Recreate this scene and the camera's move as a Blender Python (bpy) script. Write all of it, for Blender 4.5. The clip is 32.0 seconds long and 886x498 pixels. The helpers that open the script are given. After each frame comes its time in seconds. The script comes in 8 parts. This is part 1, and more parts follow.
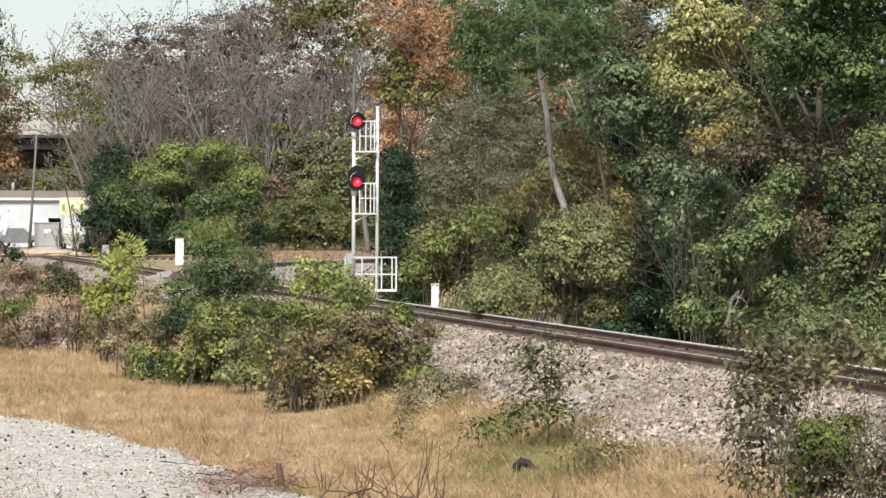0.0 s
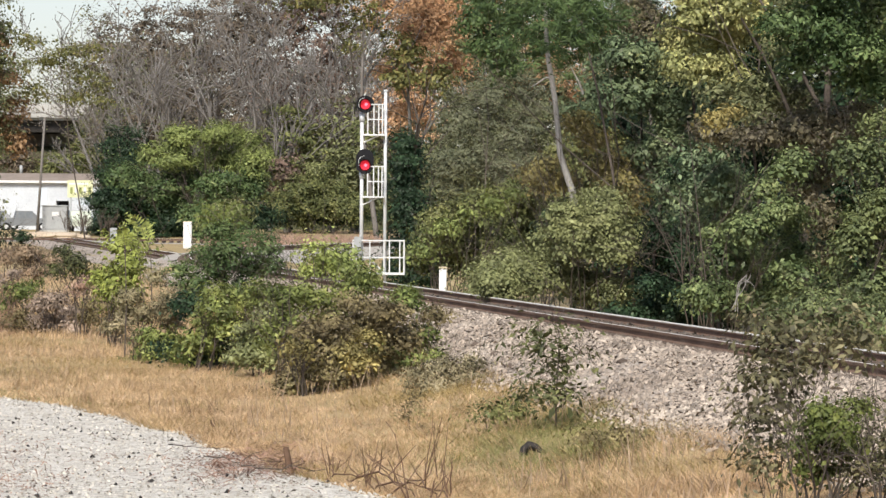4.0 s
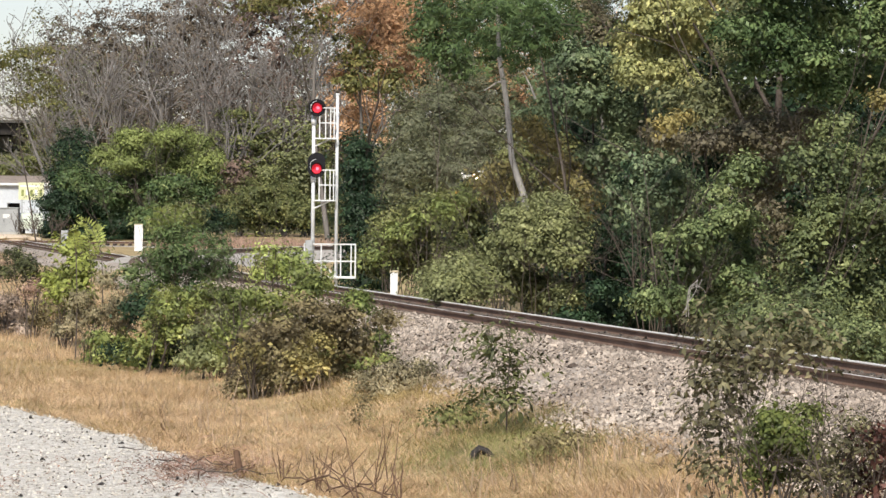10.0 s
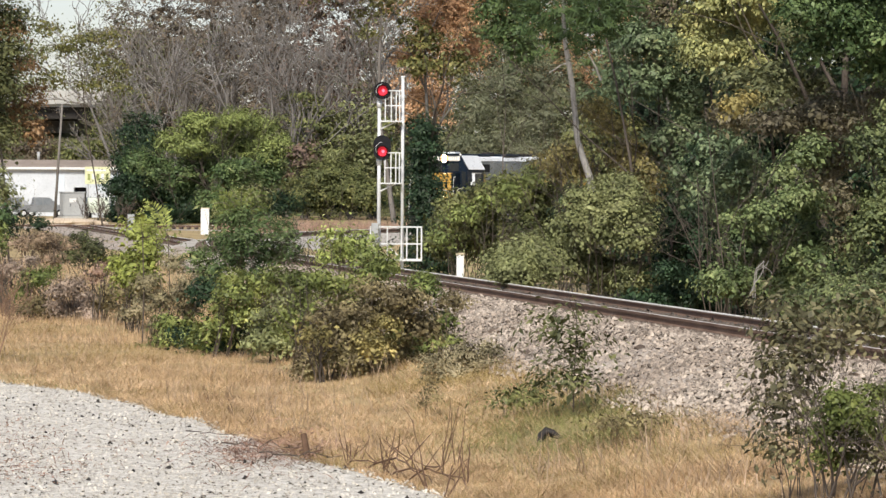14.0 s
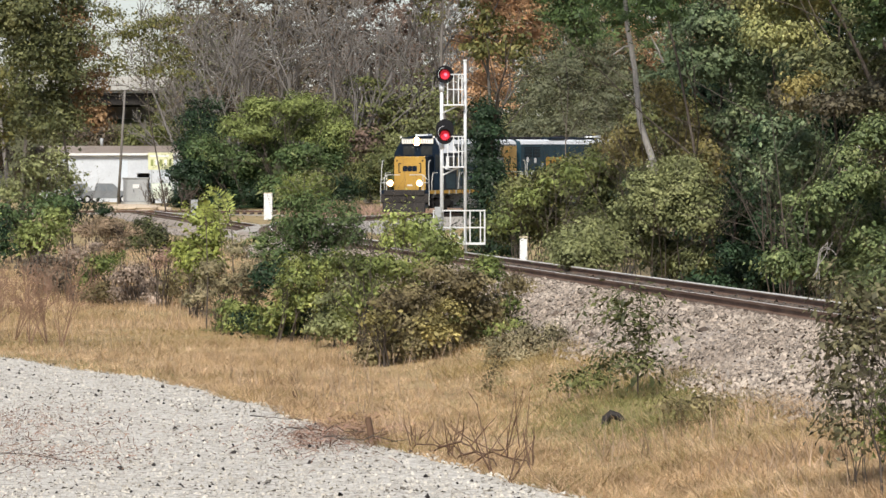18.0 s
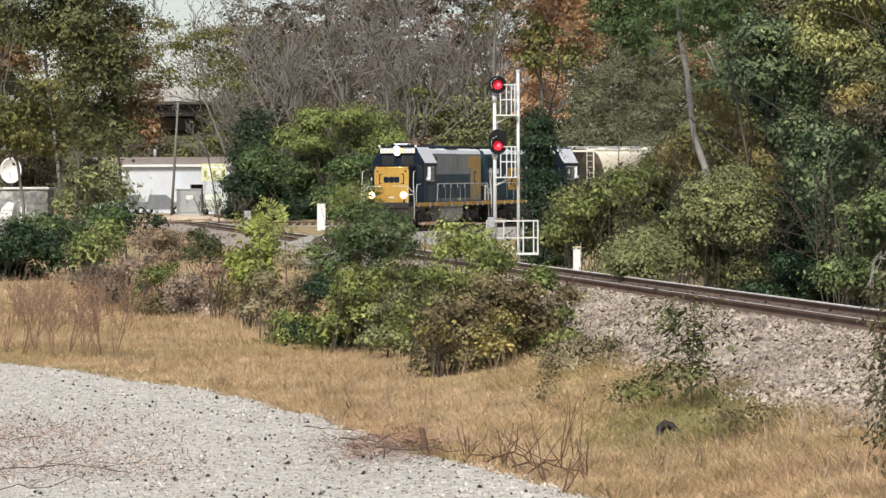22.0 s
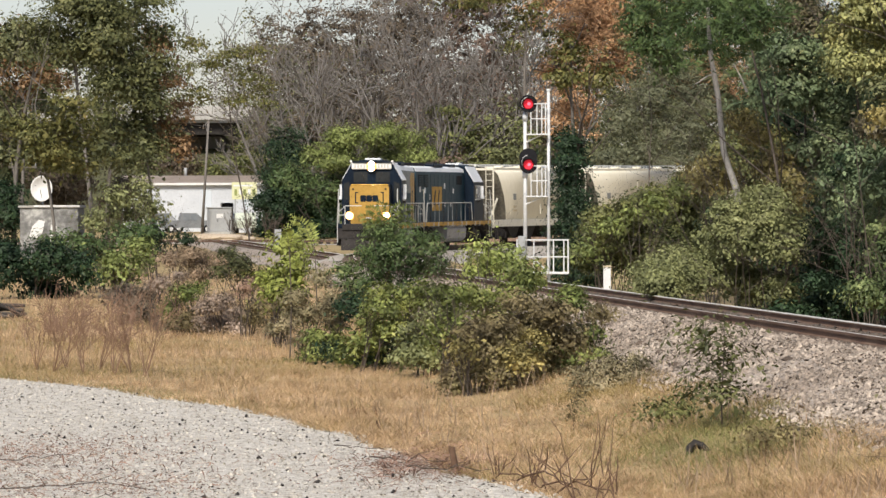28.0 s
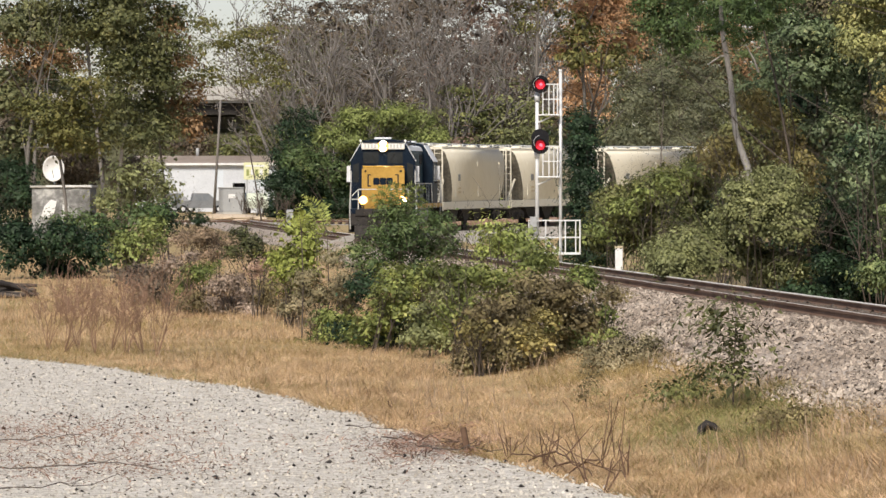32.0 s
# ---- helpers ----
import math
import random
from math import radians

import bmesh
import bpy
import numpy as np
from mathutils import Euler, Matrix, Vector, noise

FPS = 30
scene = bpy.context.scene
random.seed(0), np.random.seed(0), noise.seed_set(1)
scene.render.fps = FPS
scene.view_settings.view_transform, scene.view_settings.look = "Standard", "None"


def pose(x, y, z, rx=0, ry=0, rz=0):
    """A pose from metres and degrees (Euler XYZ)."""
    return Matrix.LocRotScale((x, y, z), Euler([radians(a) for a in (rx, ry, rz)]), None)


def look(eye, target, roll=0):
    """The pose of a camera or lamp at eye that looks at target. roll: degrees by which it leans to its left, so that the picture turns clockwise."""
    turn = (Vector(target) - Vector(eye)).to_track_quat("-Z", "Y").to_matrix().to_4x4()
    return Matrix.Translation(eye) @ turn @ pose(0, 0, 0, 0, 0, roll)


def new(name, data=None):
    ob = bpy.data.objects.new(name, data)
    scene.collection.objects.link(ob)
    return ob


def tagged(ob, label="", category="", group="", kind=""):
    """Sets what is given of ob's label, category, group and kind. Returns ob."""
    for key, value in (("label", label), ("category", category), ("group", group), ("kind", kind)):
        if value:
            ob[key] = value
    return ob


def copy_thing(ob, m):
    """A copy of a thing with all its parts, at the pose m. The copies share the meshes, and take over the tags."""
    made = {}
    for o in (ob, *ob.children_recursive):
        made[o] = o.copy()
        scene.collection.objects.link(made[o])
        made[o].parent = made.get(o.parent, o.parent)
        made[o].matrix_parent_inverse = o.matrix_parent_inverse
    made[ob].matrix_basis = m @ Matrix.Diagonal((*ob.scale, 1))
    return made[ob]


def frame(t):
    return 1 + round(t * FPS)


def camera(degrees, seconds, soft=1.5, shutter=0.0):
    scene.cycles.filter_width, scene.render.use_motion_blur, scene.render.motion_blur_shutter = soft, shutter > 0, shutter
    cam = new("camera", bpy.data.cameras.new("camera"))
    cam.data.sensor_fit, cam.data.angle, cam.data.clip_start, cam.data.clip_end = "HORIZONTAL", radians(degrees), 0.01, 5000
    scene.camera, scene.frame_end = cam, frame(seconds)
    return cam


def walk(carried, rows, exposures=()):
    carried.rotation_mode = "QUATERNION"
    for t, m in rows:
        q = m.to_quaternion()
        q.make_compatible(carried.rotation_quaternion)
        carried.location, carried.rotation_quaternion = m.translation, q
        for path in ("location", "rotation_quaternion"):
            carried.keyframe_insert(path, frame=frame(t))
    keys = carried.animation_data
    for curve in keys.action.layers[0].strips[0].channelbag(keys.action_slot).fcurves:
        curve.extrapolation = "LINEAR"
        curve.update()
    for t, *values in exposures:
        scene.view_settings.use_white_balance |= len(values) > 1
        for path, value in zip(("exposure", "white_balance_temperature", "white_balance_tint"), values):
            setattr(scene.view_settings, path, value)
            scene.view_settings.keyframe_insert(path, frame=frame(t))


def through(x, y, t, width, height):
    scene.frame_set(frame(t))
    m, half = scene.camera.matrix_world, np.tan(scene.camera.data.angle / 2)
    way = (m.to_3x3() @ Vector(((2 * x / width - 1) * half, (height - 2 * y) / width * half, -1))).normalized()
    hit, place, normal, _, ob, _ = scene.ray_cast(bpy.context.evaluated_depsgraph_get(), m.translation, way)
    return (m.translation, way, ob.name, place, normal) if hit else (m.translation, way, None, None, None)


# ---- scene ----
cam = camera(12, 32.0, soft=1.5)

# The camera is held in the hand on one spot: time, turn to the left, tilt, lean.
EYE = (0.0, 0.0, 2.2)
walk(cam, [(t, pose(*EYE, 90 + tilt, 0, turn) @ pose(0, 0, 0, 0, 0, lean)) for t, turn, tilt, lean in (
    (0, -0.000, -0.253, 0.260), (0.5, 0.002, -0.254, 0.266), (1, 0.018, -0.286, 0.334), (1.5, 0.040, -0.330, 0.338),
    (2, 0.058, -0.377, 0.348), (2.5, 0.083, -0.418, 0.305), (4.5, 0.106, -0.509, 0.395), (5, 0.034, -0.547, 0.493),
    (5.5, -0.057, -0.556, 0.517), (6, -0.149, -0.537, 0.597), (6.5, -0.229, -0.512, 0.658), (7, -0.307, -0.483, 0.681),
    (7.5, -0.393, -0.453, 0.618), (8, -0.500, -0.438, 0.579), (8.5, -0.601, -0.403, 0.563), (9, -0.650, -0.384, 0.559),
    (9.5, -0.634, -0.385, 0.565), (10, -0.556, -0.420, 0.591), (10.5, -0.448, -0.466, 0.595), (11, -0.330, -0.517, 0.558),
    (11.5, -0.239, -0.554, 0.550), (12, -0.127, -0.579, 0.517), (12.5, -0.003, -0.597, 0.446), (13, 0.119, -0.609, 0.413),
    (13.5, 0.230, -0.636, 0.390), (14, 0.341, -0.667, 0.316), (14.5, 0.426, -0.707, 0.286), (16.5, 0.792, -0.859, 0.123),
    (17, 0.912, -0.894, 0.049), (17.5, 1.061, -0.902, 0.005), (18, 1.201, -0.892, -0.067), (18.5, 1.323, -0.867, -0.117),
    (19, 1.409, -0.835, -0.097), (19.5, 1.460, -0.806, -0.051), (20, 1.500, -0.755, -0.010), (20.5, 1.566, -0.724, -0.019),
    (21, 1.683, -0.711, -0.062), (21.5, 1.803, -0.722, -0.137), (22, 1.925, -0.749, -0.232), (22.5, 2.017, -0.789, -0.260),
    (23, 2.061, -0.819, -0.191), (23.5, 2.069, -0.821, -0.197), (24, 2.049, -0.795, -0.179), (24.5, 2.025, -0.738, -0.182),
    (25, 2.013, -0.700, -0.162), (25.5, 2.022, -0.667, -0.117), (27.5, 2.296, -0.495, -0.109), (28, 2.335, -0.491, -0.120),
    (28.5, 2.329, -0.514, -0.134), (29, 2.305, -0.547, -0.081), (29.5, 2.301, -0.558, -0.046), (30, 2.324, -0.553, -0.012),
    (30.5, 2.356, -0.578, 0.009), (31, 2.390, -0.630, -0.035), (31.5, 2.436, -0.697, -0.053), (32, 2.496, -0.757, -0.059))],
     exposures=((0.0, 0.70, 6500, 10), (9.0, 0.72, 6500, 10), (14.0, 0.65, 6550, 10), (20.0, 0.52, 6500, 9.5), (27.0, 0.48, 6650, 10.5), (32.0, 0.46, 6800, 12)))

# ---- sky and sun: a bright overcast afternoon ----
world = bpy.data.worlds.new("overcast_sky")
scene.world = world
world.use_nodes = True
wn, wl = world.node_tree.nodes, world.node_tree.links
sky = wn.new("ShaderNodeTexSky")
sky.sky_type, sky.sun_disc = "NISHITA", False
sky.sun_elevation, sky.sun_rotation = radians(45), radians(191)
sky.dust_density, sky.air_density, sky.ozone_density = 0.6, 1.0, 1.0
grey = wn.new("ShaderNodeHueSaturation")
grey.inputs["Saturation"].default_value = 0.72
cool = wn.new("ShaderNodeMix")
cool.data_type, cool.blend_type = "RGBA", "MULTIPLY"
cool.inputs[0].default_value = 1.0
cool.inputs[7].default_value = (0.99, 0.985, 1.06, 1)
wl.new(sky.outputs[0], grey.inputs["Color"])
wl.new(grey.outputs[0], cool.inputs[6])
wl.new(cool.outputs[2], wn["Background"].inputs["Color"])
wn["Background"].inputs["Strength"].default_value = 0.072

sun = new("sun", bpy.data.lights.new("sun", "SUN"))
sun.data.energy, sun.data.angle, sun.data.color = 3.5, radians(18), (1.0, 0.945, 0.85)
sun.matrix_world = look((-16, -80, 82), (0, 0, 0))


# ---- materials ----
def shader(name):
    m = bpy.data.materials.new(name)
    m.use_nodes = True
    n, l = m.node_tree.nodes, m.node_tree.links
    return m, n, l, n["Principled BSDF"]


def ramp(n, stops):
    r = n.new("ShaderNodeValToRGB")
    e = r.color_ramp.elements
    while len(e) < len(stops):
        e.new(0.5)
    for i, (p, c) in enumerate(stops):
        e[i].position, e[i].color = p, (*c, 1)
    return r


def mat(name, stops, scale=2.0, fine=25.0, rough=0.85, metal=0.0, bump=0.3, vary=0.0, island=False, stretch=(1, 1, 1), spec=0.3):
    """A weathered surface: colour stops over coarse and fine noise, with bump; vary: by piece."""
    m, n, l, p = shader(name)
    co = n.new("ShaderNodeTexCoord")
    mp = n.new("ShaderNodeMapping")
    mp.inputs["Scale"].default_value = stretch
    l.new(co.outputs["Object"], mp.inputs[0])
    a, b = n.new("ShaderNodeTexNoise"), n.new("ShaderNodeTexNoise")
    for t, s, d in ((a, scale, 5), (b, fine, 3)):
        t.inputs["Scale"].default_value, t.inputs["Detail"].default_value = s, d
        l.new(mp.outputs[0], t.inputs["Vector"])
    mix = n.new("ShaderNodeMath")
    mix.operation = "MULTIPLY_ADD"
    mix.inputs[1].default_value = 0.45
    half = n.new("ShaderNodeMath")
    half.operation = "MULTIPLY"
    half.inputs[1].default_value = 0.55
    l.new(a.outputs["Fac"], half.inputs[0])
    l.new(b.outputs["Fac"], mix.inputs[0])
    l.new(half.outputs[0], mix.inputs[2])
    r = ramp(n, stops)
    l.new(mix.outputs[0], r.inputs[0])
    out = r.outputs[0]
    if vary:
        hs = n.new("ShaderNodeHueSaturation")
        src = n.new("ShaderNodeNewGeometry").outputs["Random Per Island"] if island else n.new("ShaderNodeObjectInfo").outputs["Random"]
        mr = n.new("ShaderNodeMapRange")
        mr.inputs["To Min"].default_value, mr.inputs["To Max"].default_value = 1 - vary, 1 + vary
        l.new(src, mr.inputs["Value"])
        l.new(mr.outputs[0], hs.inputs["Value"])
        l.new(out, hs.inputs["Color"])
        out = hs.outputs[0]
    l.new(out, p.inputs["Base Color"])
    p.inputs["Roughness"].default_value, p.inputs["Metallic"].default_value = rough, metal
    p.inputs["Specular IOR Level"].default_value = spec
    if bump:
        bp = n.new("ShaderNodeBump")
        bp.inputs["Strength"].default_value, bp.inputs["Distance"].default_value = bump, 0.03
        l.new(b.outputs["Fac"], bp.inputs["Height"])
        l.new(bp.outputs[0], p.inputs["Normal"])
    return m


def leafmat(name, stops, through=0.16, rough=0.5):
    """Leaves or blades: each takes its own colour from the stops; some light passes through."""
    m, n, l, p = shader(name)
    g = n.new("ShaderNodeNewGeometry")
    co = n.new("ShaderNodeTexCoord")
    t = n.new("ShaderNodeTexNoise")
    t.inputs["Scale"].default_value, t.inputs["Detail"].default_value, t.inputs["Roughness"].default_value = 0.6, 6, 0.75
    l.new(co.outputs["Object"], t.inputs["Vector"])
    ad = n.new("ShaderNodeMath")
    ad.operation = "MULTIPLY_ADD"
    ad.inputs[1].default_value = 0.3
    sc = n.new("ShaderNodeMapRange")
    sc.inputs["From Min"].default_value, sc.inputs["From Max"].default_value = 0.35, 0.65
    sc.inputs["To Min"].default_value, sc.inputs["To Max"].default_value = 0.0, 0.66
    l.new(t.outputs["Fac"], sc.inputs["Value"])
    l.new(g.outputs["Random Per Island"], ad.inputs[0])
    l.new(sc.outputs[0], ad.inputs[2])
    r = ramp(n, [(q, (c[0] * 1.76 + 0.004, c[1] * 1.57 + 0.004, c[2] * 1.62 + 0.003)) for q, c in stops])
    l.new(ad.outputs[0], r.inputs[0])
    t2 = n.new("ShaderNodeTexNoise")
    t2.inputs["Scale"].default_value, t2.inputs["Detail"].default_value = 2.6, 3
    l.new(co.outputs["Object"], t2.inputs["Vector"])
    mr = n.new("ShaderNodeMapRange")
    mr.inputs["From Min"].default_value, mr.inputs["From Max"].default_value = 0.36, 0.64
    mr.inputs["To Min"].default_value, mr.inputs["To Max"].default_value = 0.62, 1.38
    l.new(t2.outputs["Fac"], mr.inputs["Value"])
    hs = n.new("ShaderNodeHueSaturation")
    l.new(r.outputs[0], hs.inputs["Color"])
    l.new(mr.outputs[0], hs.inputs["Value"])
    l.new(hs.outputs[0], p.inputs["Base Color"])
    p.inputs["Roughness"].default_value = rough
    p.inputs["Specular IOR Level"].default_value = 0.2
    tr = n.new("ShaderNodeBsdfTranslucent")
    l.new(hs.outputs[0], tr.inputs["Color"])
    mx = n.new("ShaderNodeMixShader")
    mx.inputs[0].default_value = through
    l.new(p.outputs[0], mx.inputs[1])
    l.new(tr.outputs[0], mx.inputs[2])
    l.new(mx.outputs[0], n["Material Output"].inputs["Surface"])
    return m


def glow(name, colour, strength):
    m, n, l, p = shader(name)
    p.inputs["Base Color"].default_value = (*colour, 1)
    p.inputs["Emission Color"].default_value = (*colour, 1)
    p.inputs["Emission Strength"].default_value = strength
    return m


M_EARTH = mat("dry_earth", [(0.3, (0.179, 0.135, 0.064)), (0.5, (0.326, 0.245, 0.120)), (0.7, (0.441, 0.350, 0.193))], 0.5, 9, bump=0.6)
M_GRAVEL = mat("pale_gravel", [(0.34, (0.22, 0.19, 0.155)), (0.45, (0.42, 0.388, 0.338)), (0.53, (0.575, 0.545, 0.49)), (0.64, (0.70, 0.67, 0.62))], 7, 26, bump=1.0)
M_BALLAST = mat("ballast_bed", [(0.3, (0.170, 0.138, 0.112)), (0.5, (0.340, 0.290, 0.245)), (0.7, (0.500, 0.445, 0.385))], 0.5, 16, bump=1.0)
M_PALEBAL = mat("pale_ballast", [(0.3, (0.24, 0.215, 0.185)), (0.5, (0.38, 0.35, 0.31)), (0.7, (0.50, 0.47, 0.43))], 0.5, 9, bump=1.0)
M_STONE = mat("ballast_stone", [(0.32, (0.181, 0.143, 0.112)), (0.5, (0.331, 0.274, 0.222)), (0.68, (0.464, 0.398, 0.330))], 0.45, 14, bump=0.4, vary=0.55, island=True)
M_CRIB = mat("oily_ballast", [(0.3, (0.05, 0.042, 0.036)), (0.5, (0.10, 0.085, 0.072)), (0.7, (0.18, 0.155, 0.13))], 0.6, 14, bump=0.4, vary=0.4, island=True)
M_PEBBLE = mat("lot_stone", [(0.3, (0.34, 0.305, 0.25)), (0.5, (0.50, 0.462, 0.40)), (0.7, (0.62, 0.585, 0.52))], 0.4, 14, bump=0.4, vary=0.34, island=True)
M_RUST = mat("rusty_rail", [(0.3, (0.078, 0.044, 0.029)), (0.5, (0.142, 0.086, 0.060)), (0.7, (0.21, 0.142, 0.105))], 0.8, 22, rough=0.8, bump=0.3)
# Worn steel made near-white, so the sky's reflection sits in its colour.
M_RAILTOP = mat("worn_head_with_sky_sheen", [(0.3, (0.74, 0.70, 0.65)), (0.7, (0.92, 0.89, 0.84))], 2, 30, rough=0.35, metal=0.1, bump=0.05)
M_TIE = mat("creosoted_timber", [(0.3, (0.05, 0.036, 0.028)), (0.5, (0.11, 0.082, 0.064)), (0.7, (0.2, 0.16, 0.13))], 1.5, 20, bump=0.6, vary=0.35, stretch=(1, 6, 6))
M_ALU = mat("weathered_aluminium", [(0.3, (0.55, 0.56, 0.56)), (0.6, (0.74, 0.75, 0.75))], 1.5, 20, rough=0.5, metal=0.25, bump=0.1)
M_BLACK = mat("matt_black_paint", [(0.3, (0.010, 0.010, 0.012)), (0.7, (0.022, 0.022, 0.025))], 2, 20, rough=0.7, bump=0.1, spec=0.12)
M_RED = glow("red_signal_lens", (1.0, 0.02, 0.05), 0.2)
M_REDCORE = glow("red_signal_lamp", (1.0, 0.10, 0.15), 1.6)
M_REDGLASS = mat("dim_red_glass", [(0.3, (0.22, 0.005, 0.01)), (0.7, (0.34, 0.01, 0.016))], 3, 20, rough=0.25, bump=0)
M_WHITE = mat("white_paint", [(0.3, (0.60, 0.60, 0.59)), (0.5, (0.73, 0.73, 0.72)), (0.7, (0.80, 0.80, 0.79))], 0.9, 12, rough=0.55, bump=0.1)
M_CONC = mat("concrete", [(0.3, (0.30, 0.29, 0.27)), (0.5, (0.42, 0.41, 0.385)), (0.7, (0.52, 0.51, 0.48))], 0.4, 6, bump=0.3)
M_GREYBOX = mat("grey_enamel", [(0.3, (0.30, 0.31, 0.315)), (0.7, (0.40, 0.41, 0.41))], 0.8, 10, rough=0.5, bump=0.05)
M_BARK = mat("grey_bark", [(0.3, (0.094, 0.082, 0.070)), (0.5, (0.172, 0.156, 0.140)), (0.7, (0.257, 0.238, 0.218))], 1.5, 14, bump=0.8, stretch=(3, 3, 0.6))
M_DARKBARK = mat("dark_bark", [(0.3, (0.05, 0.04, 0.033)), (0.5, (0.1, 0.08, 0.066)), (0.7, (0.16, 0.135, 0.11))], 1.5, 14, bump=0.8, stretch=(3, 3, 0.6))
M_PALEBARK = mat("pale_bark", [(0.3, (0.235, 0.210, 0.185)), (0.5, (0.391, 0.361, 0.327)), (0.7, (0.528, 0.498, 0.459))], 1.2, 12, bump=0.6, stretch=(2, 2, 0.6))
M_TRUNK = mat("silvery_dead_bark", [(0.3, (0.17, 0.155, 0.14)), (0.5, (0.30, 0.28, 0.258)), (0.7, (0.42, 0.40, 0.37))], 1.2, 12, bump=0.6, stretch=(2, 2, 0.6))
M_CARGLASS = mat("pale_reflecting_car_glass", [(0.3, (0.16, 0.18, 0.20)), (0.7, (0.24, 0.26, 0.28))], 2, 10, rough=0.1, bump=0, spec=0.6)
M_REDTWIG = mat("red_brown_twigs", [(0.3, (0.185, 0.112, 0.076)), (0.7, (0.335, 0.212, 0.146))], 2, 14, bump=0.2)
M_DEADWOOD = mat("dead_brown_stalks", [(0.3, (0.085, 0.048, 0.030)), (0.7, (0.19, 0.118, 0.078))], 2, 14, bump=0.3)
M_YELLOW = mat("yellow_loco_paint", [(0.3, (0.36, 0.21, 0.045)), (0.5, (0.46, 0.275, 0.06)), (0.7, (0.53, 0.33, 0.085))], 0.7, 9, rough=0.45, bump=0.05)
M_BLUE = mat("dark_blue_loco_paint", [(0.3, (0.004, 0.008, 0.015)), (0.5, (0.006, 0.013, 0.025)), (0.7, (0.014, 0.026, 0.040))], 0.8, 9, rough=0.5, spec=0.12, bump=0.05)
M_LGREY = mat("grey_loco_paint", [(0.3, (0.11, 0.13, 0.14)), (0.7, (0.27, 0.285, 0.285))], 0.8, 9, rough=0.45, bump=0.05)
M_ROOF = mat("bleached_roof_paint", [(0.3, (0.62, 0.64, 0.66)), (0.7, (0.80, 0.82, 0.84))], 0.9, 8, rough=0.5, bump=0.1)
M_UNDER = mat("grimy_running_gear", [(0.3, (0.014, 0.012, 0.011)), (0.7, (0.05, 0.044, 0.04))], 1.5, 12, rough=0.8, bump=0.4)
M_TAN = mat("cream_hopper_paint", [(0.28, (0.52, 0.47, 0.36)), (0.42, (0.70, 0.66, 0.54)), (0.7, (0.78, 0.74, 0.63))], 0.35, 6, rough=0.6, bump=0.1, stretch=(1, 1, 0.35))
# Cream paint darkened to carry the shade at the hopper ends.
M_ENDSHADE = mat("shade_darkened_cream_paint", [(0.3, (0.05, 0.045, 0.036)), (0.5, (0.11, 0.10, 0.08)), (0.7, (0.24, 0.22, 0.17))], 0.6, 7, rough=0.8, bump=0.2)
M_GLASS = mat("dark_cab_glass", [(0.3, (0.015, 0.018, 0.02)), (0.7, (0.03, 0.034, 0.036))], 2, 10, rough=0.15, bump=0, spec=0.3)
M_HEAD = glow("headlight", (1.0, 0.80, 0.52), 60.0)
M_DITCH = glow("ditch_light", (1.0, 0.80, 0.52), 40.0)
# Weak orange glow that stands in for the bloom round lit lamps.
M_LAMPHALO = glow("lamp_halo_glow", (1.0, 0.46, 0.13), 0.9)
M_NUMBER = glow("number_board", (0.80, 0.78, 0.72), 0.05)

L_DEEP = leafmat("deep_green_leaves", [(0.0, (0.016, 0.034, 0.013)), (0.35, (0.039, 0.071, 0.025)), (0.7, (0.082, 0.123, 0.044)), (1.0, (0.176, 0.206, 0.084))])
L_MID = leafmat("mid_green_leaves", [(0.0, (0.028, 0.044, 0.013)), (0.35, (0.060, 0.088, 0.024)), (0.7, (0.121, 0.157, 0.044)), (1.0, (0.243, 0.269, 0.098))])
L_LIGHT = leafmat("light_green_leaves", [(0.0, (0.063, 0.088, 0.026)), (0.4, (0.143, 0.189, 0.055)), (0.75, (0.241, 0.296, 0.085)), (1.0, (0.358, 0.384, 0.157))])
L_OLIVE = leafmat("olive_leaves", [(0.0, (0.029, 0.039, 0.017)), (0.4, (0.065, 0.081, 0.036)), (0.75, (0.122, 0.138, 0.062)), (1.0, (0.205, 0.207, 0.100))])
L_YELLOW = leafmat("yellow_green_leaves", [(0.0, (0.088, 0.105, 0.044)), (0.4, (0.189, 0.218, 0.086)), (0.75, (0.320, 0.330, 0.137)), (1.0, (0.494, 0.451, 0.195))])
L_ORANGE = leafmat("orange_autumn_leaves", [(0.0, (0.123, 0.086, 0.044)), (0.4, (0.246, 0.162, 0.083)), (0.75, (0.360, 0.243, 0.127)), (1.0, (0.416, 0.323, 0.187))])
L_RUST = leafmat("russet_leaves", [(0.0, (0.040, 0.030, 0.023)), (0.4, (0.084, 0.063, 0.048)), (0.75, (0.136, 0.110, 0.084)), (1.0, (0.211, 0.180, 0.141))])
L_GREYG = leafmat("grey_green_leaves", [(0.0, (0.063, 0.081, 0.034)), (0.4, (0.107, 0.130, 0.055)), (0.75, (0.151, 0.177, 0.074)), (1.0, (0.204, 0.230, 0.105))])
L_PINE = leafmat("pine_needles", [(0.0, (0.012, 0.026, 0.011)), (0.4, (0.031, 0.058, 0.019)), (0.75, (0.062, 0.100, 0.033)), (1.0, (0.106, 0.145, 0.059))], 0.15)
L_BROWNW = leafmat("brown_weeds", [(0.0, (0.086, 0.070, 0.040)), (0.4, (0.178, 0.147, 0.095)), (0.75, (0.287, 0.237, 0.168)), (1.0, (0.437, 0.373, 0.291))])
